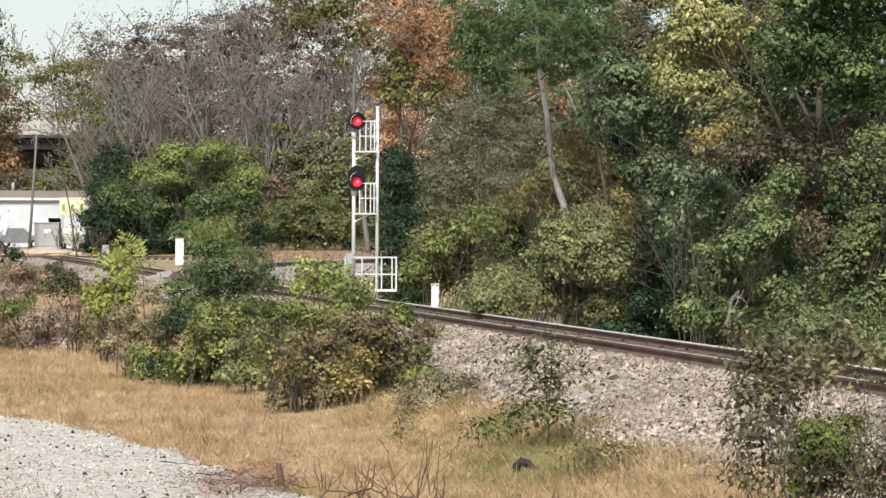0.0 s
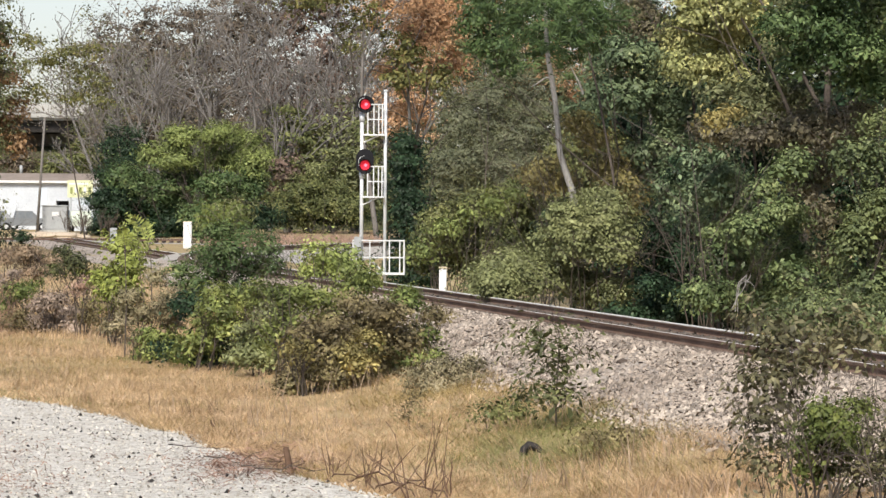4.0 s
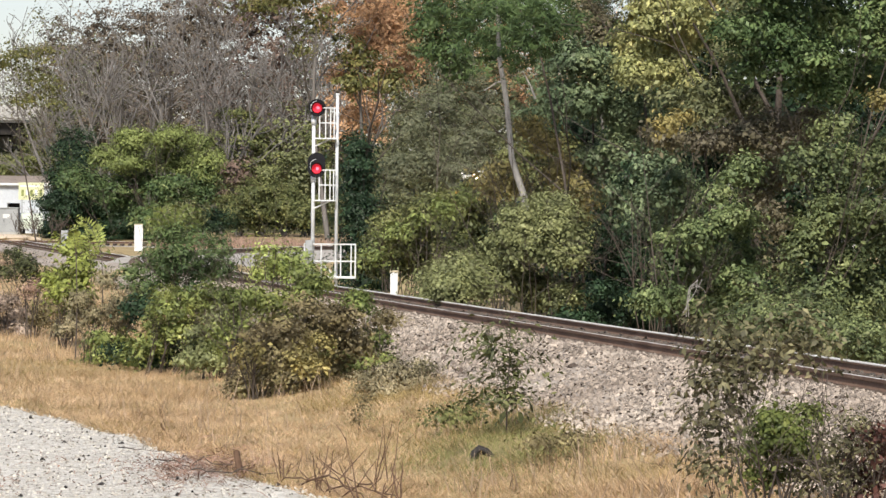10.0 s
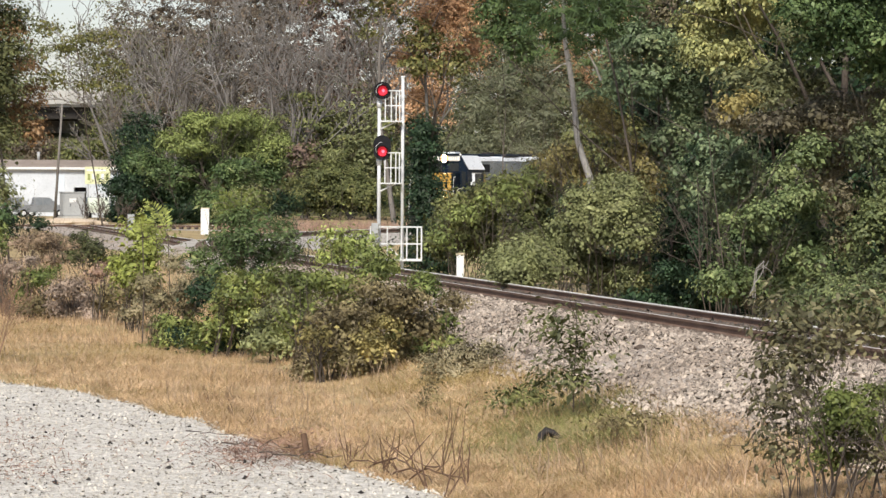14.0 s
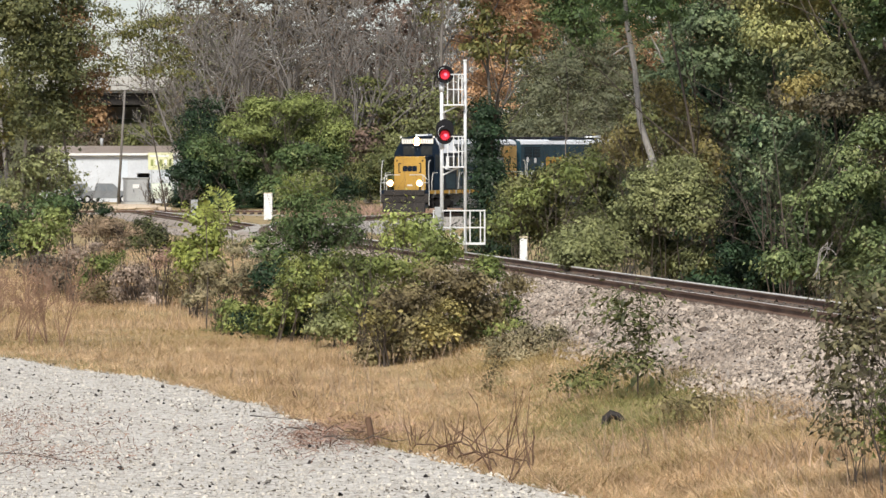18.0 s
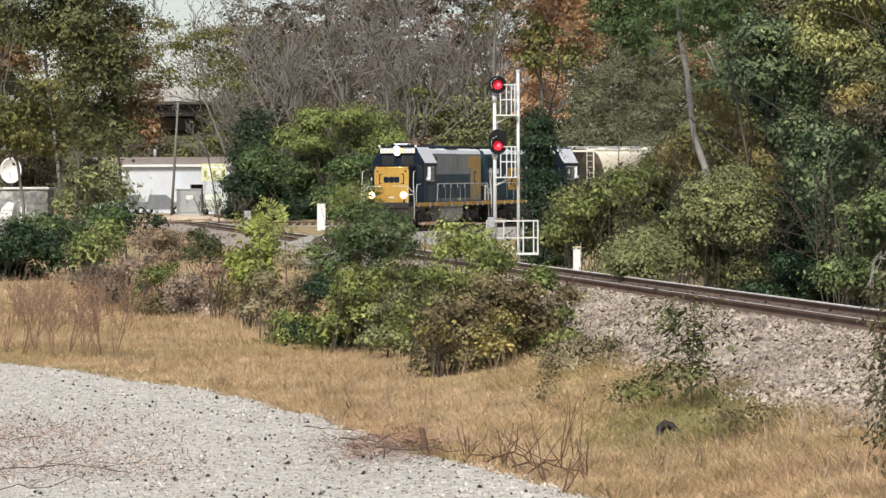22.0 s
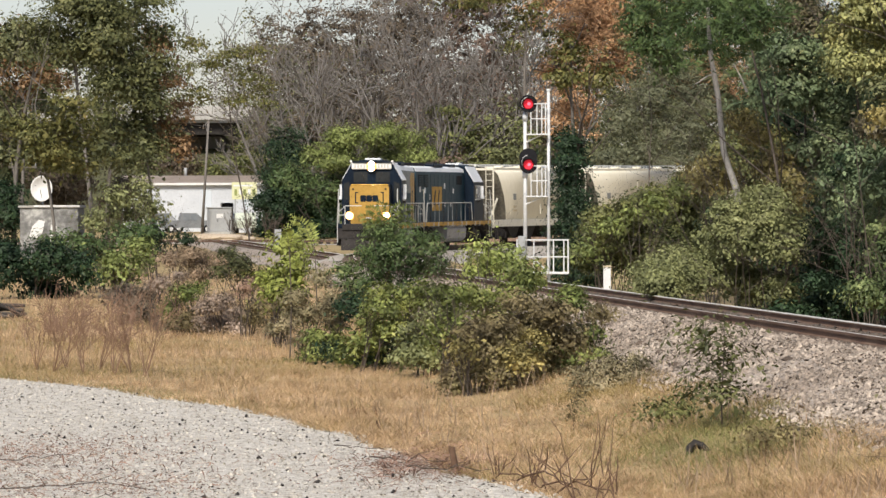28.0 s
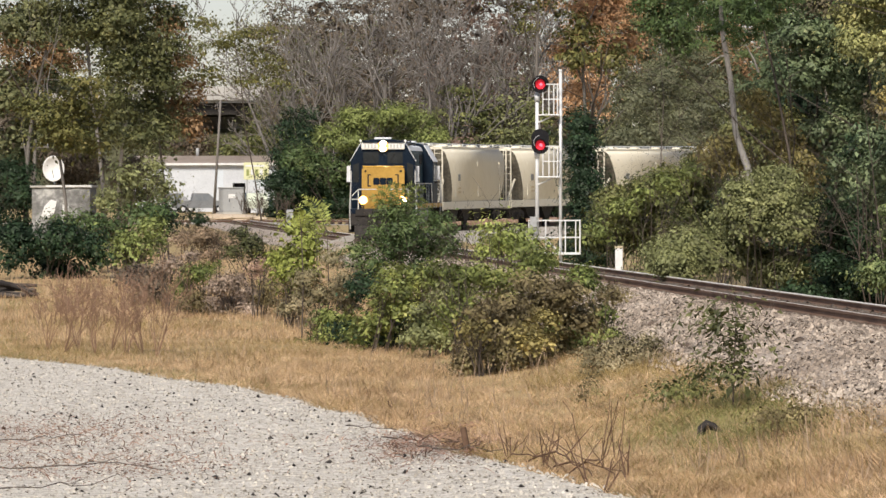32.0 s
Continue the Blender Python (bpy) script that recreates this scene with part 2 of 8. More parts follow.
L_FLUFF = leafmat("pale_seed_heads", [(0.0, (0.11, 0.092, 0.066)), (0.4, (0.19, 0.165, 0.125)), (0.75, (0.27, 0.24, 0.19)), (1.0, (0.38, 0.35, 0.29))])
L_MAROON = leafmat("dark_red_leaves", [(0.0, (0.034, 0.016, 0.012)), (0.4, (0.068, 0.033, 0.025)), (0.75, (0.107, 0.058, 0.047)), (1.0, (0.166, 0.117, 0.094))])
L_OLIVEG = leafmat("olive_dry_grass", [(0.0, (0.105, 0.087, 0.033)), (0.4, (0.168, 0.138, 0.057)), (0.75, (0.226, 0.189, 0.085)), (1.0, (0.294, 0.250, 0.133))])
L_HAZE = leafmat("grey_brown_leaves", [(0.0, (0.038, 0.034, 0.025)), (0.35, (0.072, 0.065, 0.049)), (0.7, (0.111, 0.098, 0.066)), (1.0, (0.162, 0.132, 0.093))])
L_STRAW = leafmat("dry_straw_grass", [(0.0, (0.165, 0.118, 0.060)), (0.35, (0.262, 0.200, 0.112)), (0.7, (0.345, 0.278, 0.172)), (1.0, (0.42, 0.355, 0.26))])
L_GRASS = leafmat("green_grass", [(0.0, (0.062, 0.077, 0.026)), (0.4, (0.105, 0.122, 0.042)), (0.75, (0.165, 0.172, 0.068)), (1.0, (0.27, 0.245, 0.115))])
L_GREEN = leafmat("fresh_green_leaves", [(0.0, (0.038, 0.056, 0.016)), (0.4, (0.090, 0.121, 0.035)), (0.75, (0.175, 0.209, 0.059)), (1.0, (0.318, 0.327, 0.124))])
L_BUSH = leafmat("sunlit_bush_leaves", [(0.0, (0.055, 0.081, 0.026)), (0.4, (0.108, 0.145, 0.046)), (0.75, (0.165, 0.215, 0.066)), (1.0, (0.239, 0.291, 0.095))])
L_YELLOWG = leafmat("turning_leaves", [(0.0, (0.030, 0.040, 0.014)), (0.4, (0.068, 0.079, 0.025)), (0.75, (0.122, 0.122, 0.040)), (1.0, (0.197, 0.166, 0.062))])
L_MOTTLED = leafmat("mottled_leaves", [(0.0, (0.020, 0.022, 0.011)), (0.35, (0.060, 0.063, 0.032)), (0.7, (0.140, 0.140, 0.070)), (1.0, (0.43, 0.37, 0.235))])
L_BROWNV = leafmat("withered_vines", [(0.0, (0.037, 0.036, 0.023)), (0.4, (0.074, 0.072, 0.045)), (0.75, (0.130, 0.127, 0.069)), (1.0, (0.209, 0.221, 0.116))])
# Near-black green: for true ivy, and for hollow shade put into leaf colour.
L_IVYSHADE = leafmat("ivy_leaves_and_shade", [(0.0, (0.005, 0.012, 0.007)), (0.4, (0.011, 0.026, 0.012)), (0.75, (0.022, 0.046, 0.019)), (1.0, (0.053, 0.085, 0.035))])
L_OLIVED = leafmat("dark_olive_leaves", [(0.0, (0.026, 0.036, 0.014)), (0.4, (0.063, 0.081, 0.029)), (0.75, (0.130, 0.149, 0.052)), (1.0, (0.233, 0.238, 0.098))])
L_MIX = leafmat("vine_mixed_leaves", [(0.0, (0.019, 0.035, 0.019)), (0.3, (0.048, 0.076, 0.029)), (0.6, (0.104, 0.145, 0.057)), (0.85, (0.187, 0.228, 0.096)), (1.0, (0.314, 0.328, 0.164))])
L_BROWNB = leafmat("dark_brown_leaves", [(0.0, (0.041, 0.037, 0.019)), (0.4, (0.091, 0.081, 0.041)), (0.75, (0.159, 0.150, 0.070)), (1.0, (0.275, 0.282, 0.122))])
L_DARKO = leafmat("dark_olive_green_leaves", [(0.0, (0.020, 0.026, 0.013)), (0.4, (0.051, 0.064, 0.025)), (0.75, (0.101, 0.114, 0.044)), (1.0, (0.187, 0.196, 0.086))])
L_WEEDG = leafmat("pale_green_weeds", [(0.0, (0.070, 0.070, 0.038)), (0.4, (0.130, 0.128, 0.070)), (0.75, (0.200, 0.190, 0.112)), (1.0, (0.300, 0.280, 0.190))])
L_YELLOWB = leafmat("bright_yellow_green_leaves", [(0.0, (0.066, 0.090, 0.020)), (0.4, (0.137, 0.175, 0.041)), (0.75, (0.220, 0.272, 0.068)), (1.0, (0.315, 0.369, 0.124))])
L_RUSTO = leafmat("rust_orange_leaves", [(0.0, (0.051, 0.036, 0.018)), (0.4, (0.111, 0.074, 0.035)), (0.75, (0.183, 0.126, 0.060)), (1.0, (0.255, 0.198, 0.105))])
L_GRASSB = leafmat("grassy_green_leaves", [(0.0, (0.030, 0.046, 0.013)), (0.4, (0.066, 0.090, 0.024)), (0.75, (0.125, 0.150, 0.042)), (1.0, (0.240, 0.250, 0.090))])
L_SOFT = leafmat("hazy_grey_green_leaves", [(0.0, (0.069, 0.087, 0.053)), (0.4, (0.090, 0.109, 0.065)), (0.75, (0.118, 0.136, 0.081)), (1.0, (0.157, 0.174, 0.105))], 0.3)
L_TEAL = leafmat("blue_green_leaves", [(0.0, (0.029, 0.049, 0.028)), (0.35, (0.065, 0.102, 0.052)), (0.7, (0.128, 0.177, 0.087)), (1.0, (0.232, 0.275, 0.133))])
L_TURN = leafmat("yellow_turning_leaves", [(0.0, (0.057, 0.055, 0.023)), (0.4, (0.123, 0.118, 0.044)), (0.75, (0.218, 0.200, 0.072)), (1.0, (0.342, 0.300, 0.117))])
L_MIXD = leafmat("dull_creeper_leaves", [(0.0, (0.020, 0.035, 0.017)), (0.35, (0.052, 0.075, 0.032)), (0.7, (0.109, 0.142, 0.055)), (1.0, (0.217, 0.249, 0.104))])
L_PINK = leafmat("pinkish_dry_grass", [(0.0, (0.133, 0.097, 0.067)), (0.4, (0.199, 0.148, 0.106)), (0.75, (0.266, 0.209, 0.157)), (1.0, (0.332, 0.291, 0.235))])


M_FADED = mat("faded_yellow_on_grey", [(0.4, (0.14, 0.155, 0.155)), (0.5, (0.30, 0.23, 0.08)), (0.7, (0.42, 0.29, 0.06))], 1.2, 7, rough=0.5, bump=0.05)
M_TEAL = mat("dark_teal_loco_paint", [(0.3, (0.013, 0.034, 0.049)), (0.5, (0.021, 0.050, 0.070)), (0.7, (0.044, 0.084, 0.104))], 0.8, 9, rough=0.5, spec=0.12, bump=0.05)
M_SILL = mat("chipped_yellow_paint", [(0.32, (0.10, 0.085, 0.05)), (0.45, (0.48, 0.27, 0.04)), (0.7, (0.60, 0.36, 0.06))], 1.6, 12, rough=0.6, bump=0.1)
M_HANDRAIL = mat("pale_handrail_paint", [(0.3, (0.42, 0.42, 0.40)), (0.7, (0.58, 0.58, 0.55))], 1.6, 12, rough=0.5, bump=0.05)
M_GREYINK = mat("faded_grey_ink", [(0.3, (0.20, 0.205, 0.20)), (0.7, (0.33, 0.335, 0.32))], 2.0, 12, rough=0.7, bump=0.02)
M_GREYBARK = mat("pale_grey_bark", [(0.3, (0.102, 0.092, 0.082)), (0.5, (0.183, 0.168, 0.155)), (0.7, (0.281, 0.264, 0.246))], 1.0, 9, bump=0.5)
M_WALL = mat("bluish_white_siding", [(0.3, (0.476, 0.506, 0.543)), (0.7, (0.629, 0.658, 0.695))], 0.5, 6, rough=0.5, bump=0.05)
M_SILVER = mat("silver_car_paint", [(0.3, (0.165, 0.176, 0.187)), (0.7, (0.231, 0.242, 0.253))], 1.0, 8, rough=0.35, bump=0.02)
M_HUTWALL = mat("stained_grey_render", [(0.35, (0.13, 0.13, 0.125)), (0.5, (0.22, 0.22, 0.215)), (0.66, (0.5, 0.5, 0.48))], 0.7, 5, bump=0.2)
M_SAND = mat("sandy_pale_soil", [(0.3, (0.36, 0.27, 0.18)), (0.5, (0.50, 0.40, 0.29)), (0.7, (0.60, 0.52, 0.42))], 0.4, 8, bump=0.5)
M_CAP = mat("faded_cream_paint", [(0.3, (0.5, 0.42, 0.28)), (0.7, (0.66, 0.58, 0.42))], 2, 14, bump=0.1)
M_BROWNROOF = mat("brown_metal_roof", [(0.3, (0.20, 0.16, 0.13)), (0.7, (0.32, 0.27, 0.23))], 0.5, 6, rough=0.6, bump=0.1)
M_PALEBLUE = mat("pale_blue_panel", [(0.3, (0.52, 0.58, 0.64)), (0.7, (0.64, 0.69, 0.74))], 1, 8, rough=0.4, bump=0.05)
M_PALEGREEN = mat("pale_green_paint", [(0.3, (0.5, 0.56, 0.46)), (0.7, (0.68, 0.72, 0.62))], 1, 8, rough=0.4, bump=0.05)
M_DARKBLUE = mat("navy_car_paint", [(0.3, (0.03, 0.05, 0.09)), (0.7, (0.06, 0.09, 0.14))], 1, 8, rough=0.3, bump=0.02)
M_SIGN = mat("pale_yellow_board", [(0.3, (0.60, 0.60, 0.33)), (0.7, (0.72, 0.72, 0.46))], 1.2, 8, rough=0.5, bump=0.02)
M_SIGNINK = mat("olive_sign_ink", [(0.3, (0.24, 0.27, 0.08)), (0.7, (0.32, 0.35, 0.12))], 1.2, 8, rough=0.6, bump=0.02)
M_SLOPE = mat("grassy_slope", [(0.3, (0.04, 0.042, 0.022)), (0.5, (0.075, 0.078, 0.038)), (0.7, (0.13, 0.125, 0.07))], 0.4, 4, bump=0.8)
M_TANK = mat("silver_grey_tank_paint", [(0.3, (0.22, 0.22, 0.23)), (0.7, (0.38, 0.38, 0.39))], 1.0, 9, rough=0.45, bump=0.1)
L_LITTER = leafmat("dead_leaf_litter", [(0.0, (0.081, 0.048, 0.032)), (0.4, (0.142, 0.091, 0.062)), (0.75, (0.213, 0.150, 0.100)), (1.0, (0.324, 0.250, 0.171))], 0.1)


# ---- builders ----
def part(name, bm, material, parent=None, label=""):
    """Links a bmesh (or a ready mesh) as one mesh object under a thing or a part."""
    if isinstance(bm, bpy.types.Mesh):
        me = bm
    else:
        me = bpy.data.meshes.new(name)
        bm.to_mesh(me)
        bm.free()
    if not len(me.materials):
        for m in material if isinstance(material, (list, tuple)) else [material]:
            me.materials.append(m)
    ob = new(name, me)
    if parent:
        ob.parent = parent
    if label:
        ob["label"] = label
    return ob


def thing(name, m=None, label="", category="", group="", kind=""):
    ob = new(name)
    if m is not None:
        ob.matrix_world = m
    return tagged(ob, label, category, group, kind)


def box(bm, x0, x1, y0, y1, z0, z1, bevel=0.0, mi=0):
    vs = [bm.verts.new((x, y, z)) for z in (z0, z1) for x, y in ((x0, y0), (x1, y0), (x1, y1), (x0, y1))]
    fs = [bm.faces.new([vs[i] for i in f]) for f in ((3, 2, 1, 0), (4, 5, 6, 7), (0, 1, 5, 4), (1, 2, 6, 5), (2, 3, 7, 6), (3, 0, 4, 7))]
    for f in fs:
        f.material_index = mi
    if bevel:
        es = list({e for f in fs for e in f.edges})
        bmesh.ops.bevel(bm, geom=es, offset=bevel, segments=2, affect="EDGES", profile=0.5)
    return bm


def prism(bm, profile, a0, a1, axis="x", mi=0):
    """A closed outline (pairs) pushed along an axis: the pairs are the other two axes in order."""
    def at(a, p):
        return {"x": (a, p[0], p[1]), "y": (p[0], a, p[1]), "z": (p[0], p[1], a)}[axis]
    va, vb = [bm.verts.new(at(a0, p)) for p in profile], [bm.verts.new(at(a1, p)) for p in profile]
    n = len(profile)
    fs = [bm.faces.new(va[::-1]), bm.faces.new(vb)]
    fs += [bm.faces.new((va[i], va[(i + 1) % n], vb[(i + 1) % n], vb[i])) for i in range(n)]
    for f in fs:
        f.material_index = mi
    bmesh.ops.recalc_face_normals(bm, faces=fs)
    return bm


def rod(bm, p, q, r0, r1=None, n=8, caps=True, mi=0):
    """A round bar from p to q, tapering from r0 to r1."""
    p, q = Vector(p), Vector(q)
    r1 = r0 if r1 is None else r1
    d = (q - p).normalized()
    u = d.orthogonal().normalized()
    v = d.cross(u)
    rings = [[bm.verts.new(c + r * (math.cos(a) * u + math.sin(a) * v)) for a in [2 * math.pi * i / n for i in range(n)]] for c, r in ((p, r0), (q, r1))]
    fs = [bm.faces.new((rings[0][i], rings[0][(i + 1) % n], rings[1][(i + 1) % n], rings[1][i])) for i in range(n)]
    for f in fs:
        f.smooth = n > 6
    if caps:
        fs += [bm.faces.new(rings[0][::-1]), bm.faces.new(rings[1])]
    for f in fs:
        f.material_index = mi
    return bm


def pipe(bm, pts, r, n=6):
    for a, b in zip(pts, pts[1:]):
        rod(bm, a, b, r, r, n)
    return bm


def B():
    return bmesh.new()


def raw(name, verts, faces_per, loops, mat_index=None, smooth=False):
    """A mesh straight from number arrays: verts (n, 3), loops (m, k) with k corners a face."""
    me = bpy.data.meshes.new(name)
    nf = len(loops)
    me.vertices.add(len(verts))
    me.vertices.foreach_set("co", np.asarray(verts, np.float32).ravel())
    me.loops.add(nf * faces_per)
    me.loops.foreach_set("vertex_index", np.asarray(loops, np.int32).ravel())
    me.polygons.add(nf)
    me.polygons.foreach_set("loop_start", np.arange(nf, dtype=np.int32) * faces_per)
    me.polygons.foreach_set("loop_total", np.full(nf, faces_per, np.int32))
    if smooth:
        me.polygons.foreach_set("use_smooth", np.ones(nf, bool))
    me.update(calc_edges=True)
    return me


def wobble(x, y, k=1.0):
    """A smooth uneven field of the plan, about -1 to 1."""
    return (np.sin(x * 0.9 * k + 1.3 * np.sin(y * 0.53 * k)) + np.sin(y * 1.1 * k + 0.9 * np.sin(x * 0.71 * k + 2.0)) + np.sin((x + y) * 2.3 * k + 1.1) * 0.5) / 2.5


def leaf_mesh(name, pts, size, rng, aspect=0.55, up=0.5, flat=0.0, out=None):
    """Leaves: one folded lozenge at each point, turned at random; up: how far they lean to face the sky."""
    n = len(pts)
    nor = rng.normal(size=(n, 3)) * (1.0 if out is None else 0.42)
    nor[:, 2] = np.abs(nor[:, 2]) + up
    if out is not None:
        nor = nor + out
    nor /= np.linalg.norm(nor, axis=1)[:, None]
    t = rng.normal(size=(n, 3))
    t[:, 2] -= flat
    t -= nor * (t * nor).sum(1)[:, None]
    t /= np.linalg.norm(t, axis=1)[:, None] + 1e-9
    b = np.cross(nor, t)
    s = (size * rng.uniform(0.6, 1.4, n))[:, None]
    v = np.stack([pts - t * s * 0.5, pts + b * s * aspect * 0.5 + nor * s * 0.12, pts + t * s * 0.5, pts - b * s * aspect * 0.5 + nor * s * 0.12], 1)
    return raw(name, v.reshape(-1, 3), 4, np.arange(n * 4).reshape(-1, 4))


def foliage(name, blobs, size, rng, cover=2.0, per=8, spread=None, core=0.7, aspect=0.55, up=0.4, ragged=0.3, floor=0.03, flat=0.0):
    """Leaves in clumps over lumpy blobs (x, y, z, rx, ry, rz), some clumps standing out as sprigs, and larger shaded leaves inside."""
    spread = size * 2.7 if spread is None else spread
    out, sizes, outward = [], [], []
    for x, y, z, rx, ry, rz in blobs:
        area = 4 * np.pi * (((rx * ry) ** 1.6 + (ry * rz) ** 1.6 + (rx * rz) ** 1.6) / 3) ** (1 / 1.6)
        for layer, c, sz, lo, hi, sp in ((0, cover, size, 0.55, 1.08, spread), (1, core, size * 1.7, 0.3, 0.62, spread), (2, cover * 0.22, size, 1.0, 1.5, spread * 0.9)):
            n = c * area / (0.275 * sz * sz) * (0.62 if layer == 0 else 0.8)
            pr = per * (8 if layer == 0 else 1)
            k = max(1, int(n / pr + 0.5))
            d = rng.normal(size=(k, 3))
            d /= np.linalg.norm(d, axis=1)[:, None]
            lump = 1 + ragged * np.sin(d[:, 0] * 5 + x * 3) * np.sin(d[:, 1] * 4 + y * 2) + ragged * 0.8 * np.sin(d[:, 2] * 6 + x + y) + rng.normal(size=k) * 0.07
            cen = np.array([x, y, z]) + d * (rng.uniform(lo, hi, k) * lump)[:, None] * [rx, ry, rz]
            m = rng.integers(max(1, pr // 3), pr + pr // 2 + 1, k)
            w = rng.uniform(0.6, 1.5, k)
            dd = np.repeat(d, m, 0)
            if layer == 0:
                off = rng.normal(size=(m.sum(), 3)) + dd * 0.5
                off[:, 2] = np.abs(off[:, 2]) - 0.35
                off /= np.linalg.norm(off, axis=1)[:, None]
                far_out = rng.uniform(0.5, 1.15, len(off)) * np.repeat(w, m) * 1.35
                out.append(np.repeat(cen, m, 0) + off * far_out[:, None] * np.array([1, 1, 0.7]) * sp)
                outward.append(off * 0.9 + dd * 0.55)
            else:
                off = rng.normal(size=(m.sum(), 3)) * np.array([1, 1, 0.65]) * np.repeat(w, m)[:, None]
                out.append(np.repeat(cen, m, 0) + off * sp)
                outward.append(off * 0.6 + dd * 0.7)
            sizes.append(np.full(len(off), sz))
    p, sizes, outward = np.concatenate(out), np.concatenate(sizes), np.concatenate(outward)
    keep = p[:, 2] > floor
    return leaf_mesh(name, p[keep], sizes[keep], rng, aspect, up, flat, outward[keep])


def tubes(name, limbs, n=5):
    """One mesh of tapered limbs: each a list of points and of radii."""
    vs, fs, k = [], [], 0
    ang = np.arange(n) * 2 * np.pi / n
    ca, sa = np.cos(ang)[:, None], np.sin(ang)[:, None]
    for pts, rad in limbs:
        pts = np.asarray(pts, float)
        d = np.gradient(pts, axis=0)
        d /= np.linalg.norm(d, axis=1)[:, None] + 1e-9
        for i, (p, r) in enumerate(zip(pts, rad)):
            u = np.cross(d[i], (0.31, 0.87, 0.12))
            u /= np.linalg.norm(u) + 1e-9
            v = np.cross(d[i], u)
            vs.append(p + r * (ca * u + sa * v))
            if i:
                a, b = k - n, k
                fs += [(a + j, a + (j + 1) % n, b + (j + 1) % n, b + j) for j in range(n)]
            k += n
    return raw(name, np.concatenate(vs), 4, np.array(fs), smooth=True)


def grow(rng, p, d, length, radius, depth, out, bend=0.25, lift=0.12, kids=3, start=0.35, taper=0.35, spreadang=0.75):
    """A limb from p along d, and its branches."""
    p, d = np.array(p, float), np.array(d, float)
    n = 5 if depth > 1 else 4
    pts, q, e = [p], p, d / np.linalg.norm(d)
    for i in range(n - 1):
        e = e + rng.normal(size=3) * bend / n * 1.6 + np.array([0, 0, lift / n])
        e /= np.linalg.norm(e)
        q = q + e * length / (n - 1)
        pts.append(q)
    rad = np.linspace(radius, radius * taper, n)
    out.append((pts, rad))
    if depth <= 0:
        return
    for i in range(kids):
        f = rng.uniform(start, 1.0)
        j = min(int(f * (n - 1)), n - 2)
        base = pts[j] + (pts[j + 1] - pts[j]) * (f * (n - 1) - j)
        side = rng.normal(size=3)
        side -= e * (side @ e)
        side /= np.linalg.norm(side)
        nd = e * math.cos(spreadang) + side * math.sin(spreadang * rng.uniform(0.6, 1.2))
        grow(rng, base, nd, length * rng.uniform(0.42, 0.7), radius * (1 - f * (1 - taper)) * 0.62, depth - 1, out, bend * 1.15, lift, kids, start * 0.7, taper, spreadang)


# ---- the plan ----
# Rail tops are at z = 0. The main line runs straight: x = 15.65 - 0.1373 y. A branch bends away
# from it beyond y = 185, ever sharper and then straight; a third track crosses beyond y = 345.
SLOPE = 0.1373


def main_x(y):
    return 15.65 - SLOPE * y


def off_main(x, y):
    return (x - 15.65 + SLOPE * y) / math.sqrt(1 + SLOPE * SLOPE)


def heading(s):
    """The branch's turn from straight away, in radians: easing out of the main line, bending, then straight."""
    q = np.clip(s, -12.0, 62.0)
    bend = 0.0748 + 0.0084 * q + 5.75e-6 * q ** 2 - 7.94e-7 * q ** 3
    return np.where(np.asarray(s) < -12.0, bend + (-0.137 - bend) * np.clip((-12.0 - np.asarray(s)) / 28.0, 0, 1), bend)


WAY = np.arange(-45.0, 301.0, 0.5)
WAY_X = np.cumsum(np.sin(heading(WAY))) * 0.5
WAY_Y = np.cumsum(np.cos(heading(WAY))) * 0.5
WAY_X = WAY_X - WAY_X[90] - 11.63
WAY_Y = WAY_Y - WAY_Y[90] + 220.0


def branch(s):
    """Place and turn of the branch at s metres along it."""
    return float(np.interp(s, WAY, WAY_X)), float(np.interp(s, WAY, WAY_Y)), float(heading(s))


def branch_z(s):
    """The branch climbs a little from the switch."""
    q = np.clip(s, -12.0, 80.0)
    return (0.29 + 0.0031 * q + 5.0e-5 * q * q) * np.clip((np.asarray(s) + 38.0) / 26.0, 0, 1)


def off_branch(x, y):
    """How far a place lies from the branch, to the right of it."""
    return (x - np.interp(y, WAY_Y, WAY_X)) * np.cos(heading(np.interp(y, WAY_Y, WAY)))


def step(v, a, b):
    t = np.clip((v - a) / (b - a), 0, 1)
    return t * t * (3 - 2 * t)


def height(x, y):
    """The ground's height over the plan."""
    x, y = np.asarray(x, float), np.asarray(y, float)
    near = -1.5 + 2.1 * (1 - step(y, 4, 50))
    left = near + 0.95 * step(y, 112, 205) + 0.25 * step(y, 215, 300) + 0.75 * step(y, 345, 385) + 0.3 * step(y, 385, 600)
    left = left + 0.04 * wobble(x, y, 0.35) * step(y, 60, 70) * (1 - step(y, 300, 340))
    right = -1.15 + 0.7 * step(y, 150, 240) + 0.75 * step(y, 345, 385) + 0.3 * step(y, 385, 600) + 0.1 * wobble(x, y, 0.4)
    d = off_main(x, y)
    base = np.where(d < 0, left, right)
    e = np.where(d < 0, -d, d)
    bed = np.where(d < 0, -0.23 - np.maximum(e - 1.9, 0) / 3.0 - np.maximum(e - 3.8, 0) * (1 / 5.0 - 1 / 3.0), -0.23 - np.maximum(e - 2.2, 0) / 1.8)
    z = np.maximum(base, np.where(y < 352, bed, -9))
    ring = np.abs(off_branch(x, y))
    rise = branch_z(np.interp(y, WAY_Y, WAY))
    z = np.maximum(z, np.where((y > 184) & (y < 440), rise - 0.24 - np.maximum(ring - 2.1, 0) / 1.8, -9))
    return z


def ground_z(x, y):
    return float(height(x, y))


